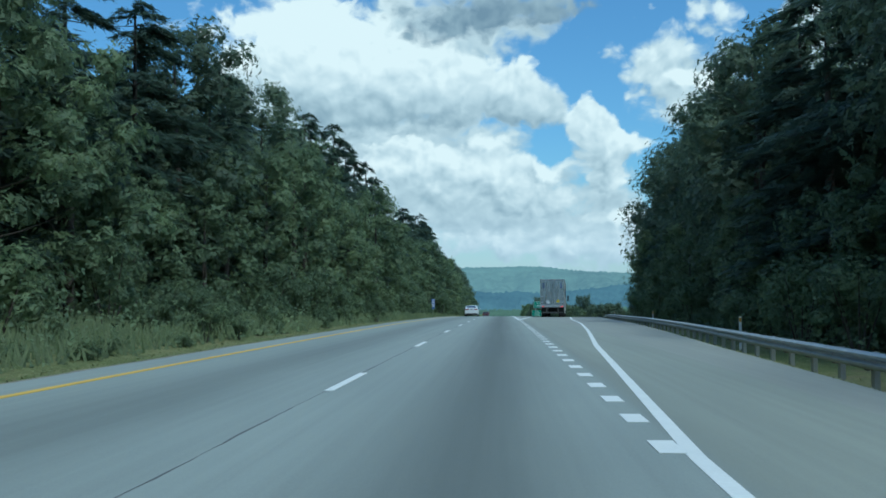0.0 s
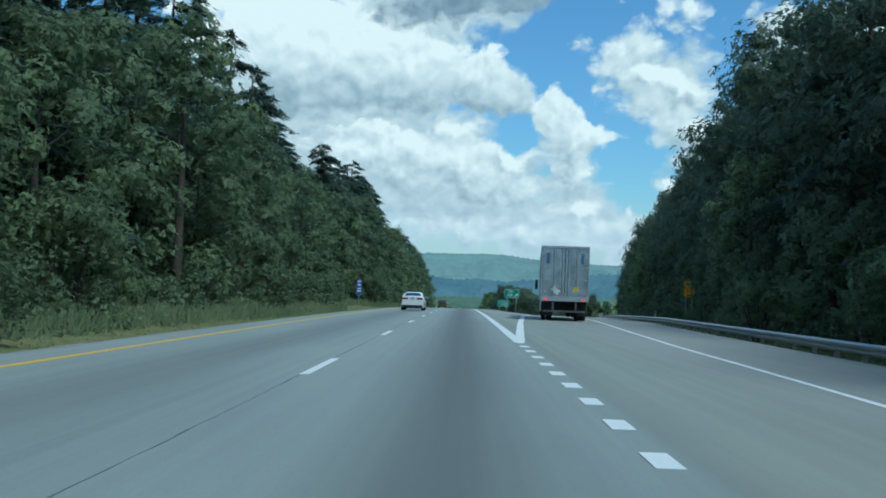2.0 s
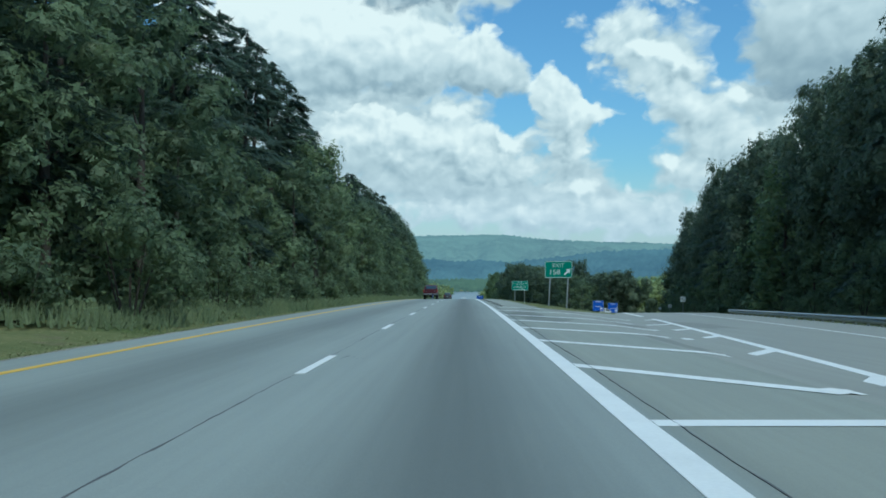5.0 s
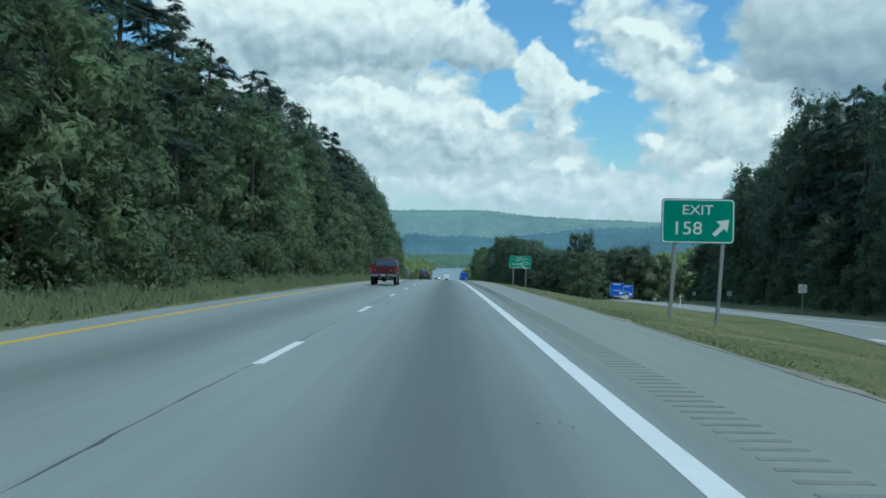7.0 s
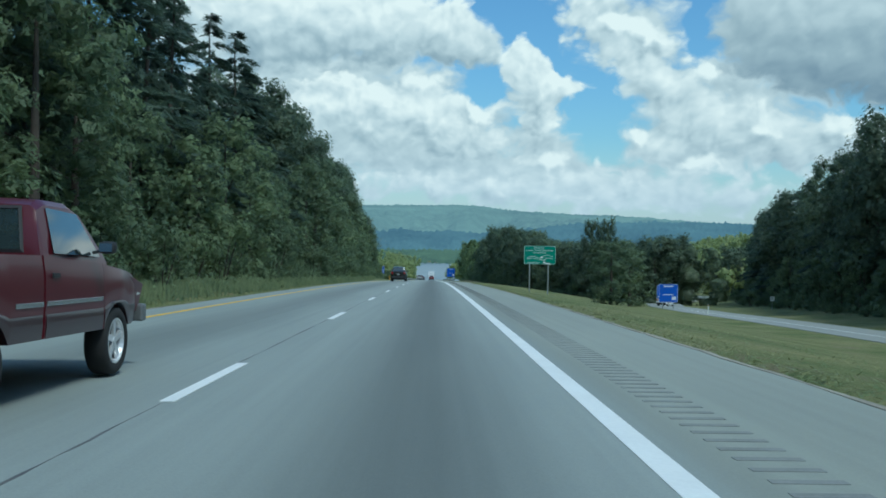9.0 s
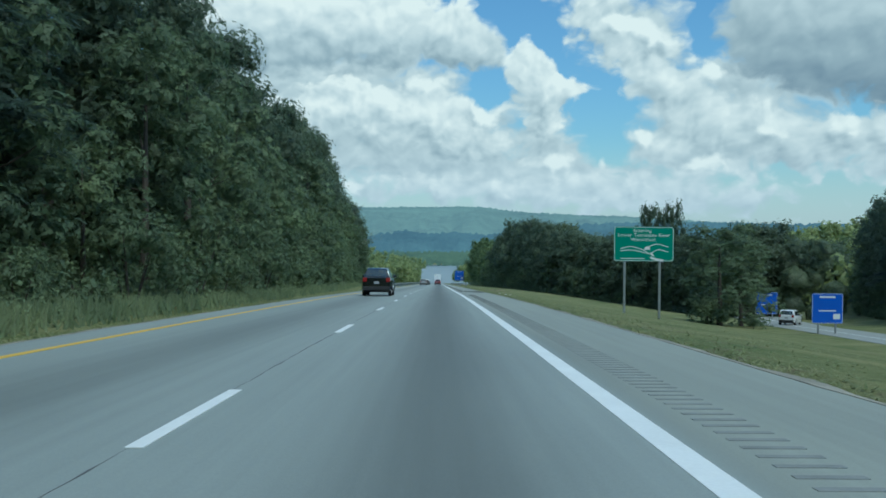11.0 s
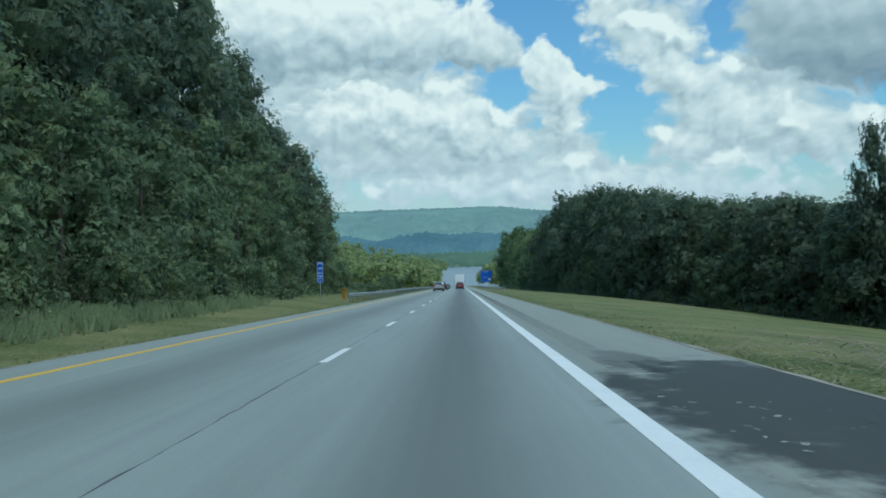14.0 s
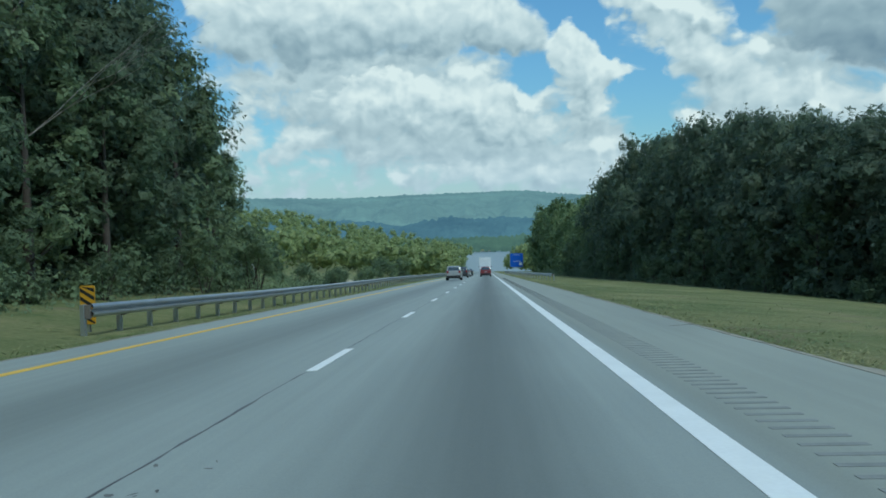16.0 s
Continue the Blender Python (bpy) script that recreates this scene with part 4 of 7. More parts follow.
for k in range(5):
    z = -0.40 + k * 0.2
    pts = [(-0.17, z + 0.12), (0.17, z - 0.10), (0.17, z - 0.01), (-0.17, z + 0.21)]
    pts = [(x, max(min(q, 0.45), -0.45)) for x, q in pts]
    v, f = outline_plate(pts, -0.017, -0.011)
    part("stripe", mesh_of("stripe", v, f, SIGN_BLACK), None, p)
sign_post(t, 0, 1.0, -0.4, 0.06, 0.045)


def delineator(x, y):
    z = land(x, y)
    t = tagged(empty("delineator", pose(x, y, z)), "thin white delineator post by the road edge", "marker post", "delineators")
    part("post", box(-0.045, 0.045, -0.012, 0.012, -0.3, 1.15, 0.004), SIGN_WHITE, t)
    part("reflector", box(-0.035, 0.035, -0.017, -0.013, 0.95, 1.1), SIGN_YELLOW, t)


for x, y in ((26.3, 253.0), (13.2, 54.0), (16.6, 104.0), (10.6, 20.0), (32.0, 308.0)):
    delineator(x, y)

# ================= vehicles =================


def paint_finish(name, colour, metal=0.0, rough=0.32):
    return material(name, colour, rough, metal, vary=0.05, scale=0.7, fine=5, coat=0.6)


MAROON = material("maroon_paint", (0.084, 0.010, 0.017), 0.30, 0.0, vary=0.06, scale=0.7, fine=5, coat=0.25, spec=0.35)
CAR_WHITE = paint_finish("white_paint", (0.74, 0.76, 0.77))
CAR_BLACK = material("black_paint", (0.006, 0.007, 0.008), 0.10, 0.0, vary=0.05, scale=0.7, fine=5, coat=1.0, spec=0.6)
CAR_SILVER = paint_finish("silver_paint", (0.42, 0.42, 0.40), 0.35)
CAR_GREY = paint_finish("dark_grey_paint", (0.05, 0.055, 0.06))
CAR_RED = paint_finish("red_paint", (0.20, 0.02, 0.02))
CAR_GREEN = paint_finish("dark_green_paint", (0.03, 0.05, 0.045))
GLASS = material("tinted_glass", (0.030, 0.045, 0.050), 0.04, vary=0.05, spec=0.9, coat=1.0)
SIDE_GLASS = material("reflecting_side_glass", (0.030, 0.045, 0.050), 0.03, vary=0.05, spec=0.9, coat=1.0)
SIDE_GLASS.node_tree.nodes["Principled BSDF"].inputs["IOR"].default_value = 2.4
RUBBER = material("tyre_rubber", (0.018, 0.018, 0.018), 0.85, vary=0.2, fine=60)
PLASTIC = material("black_plastic", (0.025, 0.026, 0.027), 0.6, vary=0.15)
ALLOY = material("alloy_wheel", (0.72, 0.73, 0.74), 0.32, 0.6, vary=0.08)
CHROME = material("dull_chrome", (0.55, 0.56, 0.57), 0.22, 0.9, vary=0.08)
DARK_MIRROR = material("mirror_glass", (0.22, 0.23, 0.24), 0.06, 0.95, vary=0.05)
BUMPER_GREY = material("grey_bumper", (0.20, 0.21, 0.215), 0.40, 0.4, vary=0.12)
CLADDING = material("dull_lower_paint", (0.050, 0.026, 0.030), 0.4, 0.2, vary=0.08, coat=0.5)
RED_LENS = material("red_lens", (0.26, 0.012, 0.012), 0.18, vary=0.1, coat=0.6)
AMBER_LENS = material("amber_lens", (0.40, 0.09, 0.02), 0.18, vary=0.1, coat=0.6)
CLEAR_LENS = material("clear_lens", (0.70, 0.70, 0.66), 0.15, vary=0.1, coat=0.6)
SMOKED_LENS = material("dim_lens", (0.26, 0.20, 0.19), 0.2, vary=0.1, coat=0.5)
PLATE = material("number_plate", (0.34, 0.36, 0.37), 0.5, vary=0.08)
GALV_DARK = material("dirty_steel", (0.12, 0.12, 0.12), 0.6, 0.5, vary=0.4, scale=3, fine=20)
UNDER = material("underbody", (0.020, 0.020, 0.021), 0.9, vary=0.3)
TRAILER_WHITE = material("white_trailer_panel", (0.66, 0.69, 0.70), 0.45, 0.1, vary=0.10, scale=0.8, fine=14)
DOOR_METAL = material("brushed_door_metal", (0.26, 0.28, 0.31), 0.16, 0.9, vary=0.8, scale=1.6, fine=9)
LABEL_BLUE = material("blue_vinyl", (0.03, 0.07, 0.22), 0.5, vary=0.15, fine=20)
LABEL_YELLOW = material("yellow_sticker", (0.72, 0.55, 0.02), 0.5, vary=0.15)
BOX_BLUE = paint_finish("blue_paint", (0.01, 0.05, 0.35))


def lit_lens(name, colour, strength):
    m = material(name, colour, 0.2, vary=0.05)
    b = m.node_tree.nodes["Principled BSDF"]
    b.inputs["Emission Color"].default_value, b.inputs["Emission Strength"].default_value = (*colour, 1), strength
    return m


TAIL_LIT = lit_lens("lit_tail_lamp", (0.9, 0.04, 0.05), 0.8)


def lathe(profile, sides=28):
    """Turn a profile of (x, radius) round the x axis."""
    v, f, n = [], [], len(profile)
    for k in range(sides):
        a = 2 * math.pi * k / sides
        v += [(x, r * math.cos(a), r * math.sin(a)) for x, r in profile]
    for k in range(sides):
        for i in range(n - 1):
            a, b = k * n + i, ((k + 1) % sides) * n + i
            f.append((a, a + 1, b + 1, b))
    return v, f


WHEELS = {}


def wheel(thing, x, y, r, width, side, style="alloy", spokes=6):
    """Tyre with a spoked or steel rim; side is 1 for the wheel that faces +x."""
    key = (round(r, 3), round(width, 3), style, spokes)
    if key not in WHEELS:
        w = width / 2
        tyre = mesh_of("tyre", *lathe([(-w * 0.85, r * 0.66), (-w, r * 0.74), (-w, r * 0.90), (-w * 0.78, r * 0.985), (0, r), (w * 0.78, r * 0.985), (w, r * 0.90), (w, r * 0.74), (w * 0.85, r * 0.66), (-w * 0.85, r * 0.66)]), RUBBER, flat=False)
        bm = bmesh.new()
        rv, rf = lathe([(w * 0.2, r * 0.60), (w * 0.80, r * 0.665), (w * 0.92, r * 0.665), (w * 0.92, r * 0.62), (w * 0.55, r * 0.59), (w * 0.15, r * 0.57)])
        verts = [bm.verts.new(p) for p in rv]
        for q in rf:
            bm.faces.new([verts[i] for i in q])
        if style == "alloy":
            for k in range(spokes):
                a = 2 * math.pi * k / spokes
                c = bmesh.ops.create_cube(bm, size=1.0)["verts"]
                for q in c:
                    q.co = Vector((w * 0.62 + q.co.x * w * 0.26, q.co.y * r * (0.15 if q.co.z < 0 else 0.21), r * 0.34 + q.co.z * r * 0.54))
                bmesh.ops.rotate(bm, verts=c, cent=(0, 0, 0), matrix=Matrix.Rotation(a, 3, "X"))
            add_rod(bm, (w * 0.4, 0, 0), (w * 0.82, 0, 0), r * 0.15, r * 0.12, 14)
        else:
            add_rod(bm, (w * 0.25, 0, 0), (w * 0.45, 0, 0), r * 0.58, r * 0.58, 22)
            add_rod(bm, (w * 0.3, 0, 0), (w * 1.0, 0, 0), r * 0.25, r * 0.16, 14)
            for k in range(8):
                a = 2 * math.pi * k / 8
                add_rod(bm, (w * 0.45, r * 0.40 * math.cos(a), r * 0.40 * math.sin(a)), (w * 0.58, r * 0.40 * math.cos(a), r * 0.40 * math.sin(a)), r * 0.045, None, 6)
        rim = bpy.data.meshes.new("rim")
        bmesh.ops.recalc_face_normals(bm, faces=bm.faces)
        bm.to_mesh(rim)
        bm.free()
        rim.materials.append(ALLOY if style == "alloy" else CHROME)
        disc = bpy.data.meshes.new("hub")
        bm = rod((-w * 0.3, 0, 0), (w * 0.10, 0, 0), r * 0.60, None, 20)
        bm.to_mesh(disc)
        bm.free()
        disc.materials.append(UNDER)
        WHEELS[key] = (tyre, rim, disc)
    tyre, rim, disc = WHEELS[key]
    wh = new("wheel", tyre)
    wh.parent = thing
    wh.matrix_local = pose(x, y, r, 0, 0, 0 if side > 0 else 180)
    for nm, me in (("rim", rim), ("hub", disc)):
        o = new(nm, me)
        o.parent = wh
    return wh


def at_y(table, y):
    return float(np.interp(y, [a for a, b in table], [b for a, b in table]))


def shell(ys, section, name, mat, thing, cap=True, label=""):
    """Loft a body from half sections (x, z), mirrored about the middle."""
    v, f = [], []
    n = None
    for y in ys:
        half = section(y)
        ring = half + [(-x, z) for x, z in reversed(half) if abs(x) > 1e-6]
        n = len(ring)
        v += [(x, y, z) for x, z in ring]
    for j in range(len(ys) - 1):
        for i in range(n):
            a, b = j * n + i, j * n + (i + 1) % n
            f.append((a, b, b + n, a + n))
    if cap:
        f += [tuple(range(n))[::-1], tuple(range((len(ys) - 1) * n, len(ys) * n))]
    bm = bmesh.new()
    vs = [bm.verts.new(p) for p in v]
    for q in f:
        bm.faces.new([vs[i] for i in q])
    return part(name, bm, mat, thing, label, smooth_at=32)


def arch_low(y, sill, wheels, r):
    z = sill
    for wy in wheels:
        d = abs(y - wy)
        if d < r:
            z = max(z, math.sqrt(r * r - d * d) + 0.31)
    return z


def body_stations(length, wheels, r):
    ys = set(round(q, 3) for q in span(0, length, 0.16))
    for wy in wheels:
        for k in range(-10, 11):
            ys.add(round(wy + r * math.sin(math.pi / 2 * k / 10) * 1.0, 3))
        ys.add(round(wy - r - 0.01, 3))
        ys.add(round(wy + r + 0.01, 3))
    return sorted(q for q in ys if 0 <= q <= length)


def strip_on(name, pts, width, mat, parent, depth=0.004):
    """A thin raised line through 3D points on a flank, facing sideways."""
    v, f = [], []
    for i, p in enumerate(pts):
        a, b = Vector(pts[max(i - 1, 0)]), Vector(pts[min(i + 1, len(pts) - 1)])
        d = (b - a).normalized()
        u = Vector((0, -d.z, d.y)) * width / 2
        v += [Vector(p) + u, Vector(p) - u]
        if i:
            f.append((2 * i - 2, 2 * i - 1, 2 * i + 1, 2 * i))
    return part(name, mesh_of(name, v, f, mat), None, parent)


def road_car(name, spec, paint, label, category="car", group=""):
    """A closed car. Origin on the ground under the rear bumper; y runs forwards."""
    L, W, axles, wr = spec["length"], spec["width"], spec["axles"], spec["wheel"]
    hw = W / 2
    car = tagged(empty(name), label, category, group)
    plan = spec.get("plan") or [(0, 0.86), (0.12, 0.94), (0.6, 0.985), (1.2, 1.0), (L - 1.2, 1.0), (L - 0.5, 0.95), (L - 0.15, 0.84), (L, 0.70)]
    belt, deck, roof = spec["belt"], spec["deck"], spec["roof"]
    sill, ar = spec["sill"], wr + 0.055

    def low(y):
        base = at_y([(0, sill + 0.12), (0.25, sill + 0.05), (0.6, sill), (L - 0.7, sill), (L - 0.2, sill + 0.02), (L, sill + 0.10)], y)
        return arch_low(y, base, axles, ar)

    def section(y):
        w = hw * at_y(plan, y)
        zl, zb = low(y), at_y(belt, y)
        zt = max(at_y(deck, y), zb + 0.005)
        zl = min(zl, zb - 0.12)
        m = zl + 0.5 * (zb - zl)
        return [(0, zl), (w * 0.94, zl), (w * 0.985, zl + 0.04), (w, m), (w * 0.985, zb - 0.15), (w * 0.95, zb - 0.04), (w * 0.90, zb + 0.4 * (zt - zb)), (w * 0.55, zt), (0, zt + 0.012)]

    body = shell(body_stations(L, axles, ar), section, "body", paint, car)

    def cab_half(y, s):
        """Half width of the cabin at height share s."""
        w = hw * at_y(plan, y)
        return w * (0.925 - spec["tumble"] * s)

    y_back, y_front = roof[0][0], roof[-1][0]

    def cab_section(y):
        zb, zr = at_y(belt, y) - 0.02, at_y(roof, y)
        h = max(zr - zb, 0.02)
        s = min(h / spec["cab_h"], 1.0)
        return [(0, zb), (cab_half(y, 0), zb), (cab_half(y, 0.5 * s), zb + 0.5 * h), (cab_half(y, 0.92 * s), zb + 0.90 * h), (cab_half(y, s) * 0.93, zb + 0.985 * h), (cab_half(y, s) * 0.55, zr + 0.004), (0, zr + 0.012)]

    ys = sorted(set([round(q, 3) for q in span(y_back, y_front, 0.14)] + [round(a, 3) for a, b in roof]))
    cabin = shell(ys, cab_section, "cabin", paint, car)
    # side glass
    for y0, y1, s0, s1, top_in in spec["side_glass"]:
        for sd in (1, -1):
            v, f = [], []
            for i in range(7):
                q = i / 6
                for j, s in ((0, s0), (1, s1)):
                    y = y0 + (y1 - y0) * q
                    if j:
                        y = (y0 + top_in[0]) + (y1 - top_in[1] - y0 - top_in[0]) * q
                    zb, zr = at_y(belt, y) - 0.02, at_y(roof, y)
                    h = zr - zb
                    k = min(h / spec["cab_h"], 1.0)
                    v.append((sd * (cab_half(y, s * k) + 0.008), y, zb + s * h))
                if i:
                    f.append((2 * i - 2, 2 * i - 1, 2 * i + 1, 2 * i) if sd < 0 else (2 * i - 2, 2 * i, 2 * i + 1, 2 * i - 1))
            part("side_window", mesh_of("side_window", v, f, SIDE_GLASS), None, cabin)
    # screens
    for nm, y0, y1 in (("rear_window", *spec["rear_glass"]), ("windscreen", *spec["windscreen"])):
        v, f = [], []
        n, mseg = 8, 8
        for i in range(n + 1):
            y = y0 + (y1 - y0) * i / n
            zb, zr = at_y(belt, y) - 0.02, at_y(roof, y)
            k = min((zr - zb) / spec["cab_h"], 1.0)
            w = cab_half(y, k) * 0.88
            for j in range(mseg + 1):
                u = -1 + 2 * j / mseg
                drop = 0.035 * abs(u) ** 3
                v.append((u * w, y, at_y(roof, y) + 0.022 - drop))
        for i in range(n):
            for j in range(mseg):
                a = i * (mseg + 1) + j
                f.append((a, a + 1, a + mseg + 2, a + mseg + 1))
        off = Vector((0, -0.012 if nm == "rear_window" else 0.012, 0))
        part(nm, mesh_of(nm, [Vector(p) + off for p in v], f, GLASS, flat=False), None, cabin)
    # wheels and their dark housings
    for wy in axles:
        for sd in (1, -1):
            wheel(car, sd * (hw - 0.125), wy, wr, 0.22, sd, "alloy", spec.get("spokes", 5))
            part("wheel_housing", box(min(sd * (hw - 0.42), sd * (hw - 0.25)), max(sd * (hw - 0.42), sd * (hw - 0.25)), wy - wr, wy + wr, wr * 1.1, wr * 2 + 0.1, 0.03), UNDER, car)
    part("underbody", box(-hw * 0.8, hw * 0.8, 0.35, L - 0.4, sill - 0.05, sill + 0.12, 0.03), UNDER, car)
    # lamps, plate, bumper, mirrors, seams
    zb0 = at_y(belt, 0.1)
    w0 = hw * at_y(plan, 0.02)
    lz = spec["lamp_z"]
    for sd in (1, -1):
        x0, x1 = sorted((sd * w0 * spec.get("lamp_in", 0.45), sd * w0 * 0.985))
        part("tail_lamp", box(x0, x1, -0.025, 0.10, lz - spec["lamp_h"] / 2, lz + spec["lamp_h"] / 2, 0.02), RED_LENS, car)
        wf = hw * at_y(plan, L - 0.25)
        x0, x1 = sorted((sd * wf * 0.55, sd * wf * 0.97))
        part("headlamp", box(x0, x1, L - 0.34, L - 0.10, at_y(belt, L - 0.2) - 0.16, at_y(belt, L - 0.2) - 0.02, 0.03), CLEAR_LENS, car)
        my = spec["mirror_y"]
        mz = at_y(belt, my) + 0.10
        mx = sd * (hw * 0.97 + 0.10)
        mir = part("mirror", box(mx - 0.11, mx + 0.11, my - 0.07, my + 0.09, mz - 0.065, mz + 0.085, 0.058), spec.get("mirror_paint") or paint, car)
        part("mirror_glass", box(mx - 0.085, mx + 0.085, my - 0.076, my - 0.071, mz - 0.045, mz + 0.065), DARK_MIRROR, mir)
        for y0, y1 in spec["doors"]:
            strip_on("door_seam", [(sd * (hw * at_y(plan, y1) * (1.0 + 0.003) if s < 0.8 else sd * 0 + hw * at_y(plan, y1) * 0.99), y1, sill + 0.12 + s * (at_y(belt, y1) - sill - 0.16)) for s in (0, 0.5, 1)], 0.012, PLASTIC, car)
            hy, hz = y0 + 0.16, at_y(belt, y0) - 0.15
            x = sd * hw * 1.0
            part("door_handle", box(x - 0.03, x + 0.03, hy - 0.10, hy + 0.10, hz - 0.018, hz + 0.018, 0.01), spec.get("handle_paint") or paint, car)
    part("number_plate", box(-0.16, 0.16, -0.030, -0.018 + 0.02, spec["plate_z"] - 0.08, spec["plate_z"] + 0.08, 0.004), PLATE, car)
    part("rear_bumper", box(-w0 * 0.97, w0 * 0.97, -0.045, 0.16, sill + 0.06, sill + spec["bumper_h"], 0.04), spec.get("bumper_paint") or PLASTIC, car)
    part("front_grille", box(-0.45, 0.45, L - 0.10, L + 0.015, sill + 0.14, sill + 0.38, 0.03), PLASTIC, car)
    return car


def put_on_road(thing, x, y, turn=0.0):
    """Stand a vehicle on the pavement with its tail at y, following the grade."""
    g = (land(x, y + 4.0) - land(x, y)) / 4.0
    thing.matrix_world = pose(x, y, land(x, y) + 0.012, math.degrees(math.atan(g)), 0, turn)
    return thing


SEDAN = dict(length=4.87, width=1.86, axles=(1.02, 3.84), wheel=0.335, sill=0.22, tumble=0.22, cab_h=0.50, spokes=5,
             belt=[(0, 0.98), (0.6, 1.0), (1.5, 0.96), (3.2, 0.90), (4.2, 0.80), (4.87, 0.62)],
             deck=[(0, 1.06), (0.12, 1.10), (0.5, 1.09), (0.9, 1.02), (3.3, 0.95), (4.2, 0.86), (4.75, 0.72), (4.87, 0.64)],
             roof=[(0.42, 1.08), (0.75, 1.23), (1.15, 1.36), (1.6, 1.43), (2.1, 1.45), (2.55, 1.42), (2.95, 1.29), (3.45, 1.03), (3.62, 0.95)],
             side_glass=[(1.15, 1.95, 0.14, 0.86, (0.30, 0.0)), (2.02, 3.25, 0.14, 0.86, (0.0, 0.42))], rear_glass=(0.55, 1.20), windscreen=(2.68, 3.40),
             lamp_z=0.93, lamp_h=0.14, lamp_in=0.42, plate_z=0.93, bumper_h=0.20, mirror_y=3.10, doors=[(1.15, 2.0), (2.0, 3.25)])
SUV = dict(length=4.71, width=1.86, axles=(0.93, 3.79), wheel=0.365, sill=0.28, tumble=0.16, cab_h=0.66, spokes=6,
           belt=[(0, 1.02), (0.8, 1.06), (1.8, 1.05), (3.1, 1.03), (4.2, 0.97), (4.71, 0.80)],
           deck=[(0, 1.02), (0.5, 1.06), (3.0, 1.06), (3.4, 1.10), (4.2, 1.05), (4.55, 0.97), (4.71, 0.86)],
           roof=[(0.06, 1.05), (0.16, 1.30), (0.30, 1.56), (0.55, 1.67), (1.4, 1.71), (2.2, 1.70), (2.55, 1.63), (3.0, 1.36), (3.42, 1.09), (3.52, 1.05)],
           side_glass=[(0.50, 1.15, 0.10, 0.84, (0.16, 0.02)), (1.22, 2.06, 0.10, 0.84, (0.0, 0.0)), (2.13, 3.18, 0.10, 0.84, (0.0, 0.46))],
           rear_glass=(0.10, 0.30), windscreen=(2.62, 3.36), lamp_z=1.0, lamp_h=0.26, lamp_in=0.70, plate_z=0.82, bumper_h=0.30, mirror_y=2.98,
           doors=[(1.2, 2.1), (2.1, 3.15)], handle_paint=None)

sedan = put_on_road(road_car("sedan", SEDAN, CAR_WHITE, "white four-door sedan with red tail lamps in the outer lane"), -1.75, 106.6)
TALL_SUV = dict(SUV, plan=[(0, 0.90), (0.12, 0.96), (0.6, 0.99), (1.2, 1.0), (3.5, 1.0), (4.24, 0.992), (4.45, 0.95), (4.62, 0.85), (4.71, 0.74)], belt=[(0, 1.09), (0.8, 1.14), (1.8, 1.13), (3.1, 1.11), (4.2, 1.07), (4.71, 0.92)], mirror_y=2.84, mirror_paint=CAR_BLACK, cab_h=0.62, tumble=0.24,
                deck=[(0, 1.09), (0.5, 1.13), (2.9, 1.14), (3.2, 1.19), (4.1, 1.16), (4.5, 1.08), (4.71, 0.98)],
                roof=[(0.06, 1.10), (0.16, 1.34), (0.30, 1.60), (0.55, 1.71), (1.4, 1.75), (2.1, 1.73), (2.45, 1.66), (2.9, 1.40), (3.28, 1.17), (3.40, 1.12)],
                windscreen=(2.52, 3.24), side_glass=[(0.50, 1.15, 0.10, 0.86, (0.16, 0.02)), (1.22, 2.06, 0.10, 0.86, (0.0, 0.0)), (2.13, 3.04, 0.10, 0.86, (0.0, 0.46))])
black_suv = road_car("suv", TALL_SUV, CAR_BLACK, "glossy black SUV with bright alloy wheels in the outer lane")
put_on_road(black_suv, -1.74, 317.3)
for sd in (1, -1):
    part("door_strip", box(min(sd * 0.93, sd * 0.945), max(sd * 0.93, sd * 0.945), 1.15, 3.15, 0.445, 0.49, 0.006), CHROME, black_suv)
    part("wheel_arch_trim", box(min(sd * 0.92, sd * 0.938), max(sd * 0.92, sd * 0.938), 1.34, 3.36, 0.30, 0.40, 0.006), PLASTIC, black_suv)
    part("roof_rail", rod((sd * 0.62, 0.75, 1.74), (sd * 0.62, 2.3, 1.75), 0.018, None, 8), CHROME, black_suv)
for sd in (1, -1):
    for wy in (0.93, 3.79):
        v, f, n = [], [], 8
        for i in range(25):
            a = math.pi * (0.03 + 0.95 * i / 24)
            c, r = Vector((sd * 0.925, wy + 0.432 * math.cos(a), 0.345 + 0.432 * math.sin(a))), Vector((0, math.cos(a), math.sin(a)))
            for k in range(n):
                b = 2 * math.pi * k / n
                v.append(c + r * 0.026 * math.cos(b) + Vector((0.022 * math.sin(b), 0, 0)))
            if i:
                f += [((i - 1) * n + k, (i - 1) * n + (k + 1) % n, i * n + (k + 1) % n, i * n + k) for k in range(n)]
        part("wheel_arch", mesh_of("wheel_arch", v, f, CAR_BLACK, flat=False), None, black_suv)
    strip_on("window_trim", [(sd * 0.868, y, at_y(TALL_SUV["belt"], y) + 0.03) for y in (0.6, 1.2, 1.8, 2.4, 3.0)], 0.028, CHROME, black_suv)
silver_suv = put_on_road(road_car("suv", dict(SUV, width=1.92, length=4.9), CAR_SILVER, "pale silver SUV with a dark rear window in the outer lane"), -1.75, 497.5)
put_on_road(road_car("suv", dict(SUV), CAR_GREY, "dark grey SUV far down the outer lane", group="distant traffic"), -1.6, 529.0)
put_on_road(road_car("sedan", SEDAN, CAR_SILVER, "silver sedan far down the outer lane", group="distant traffic"), -1.6, 552.0)
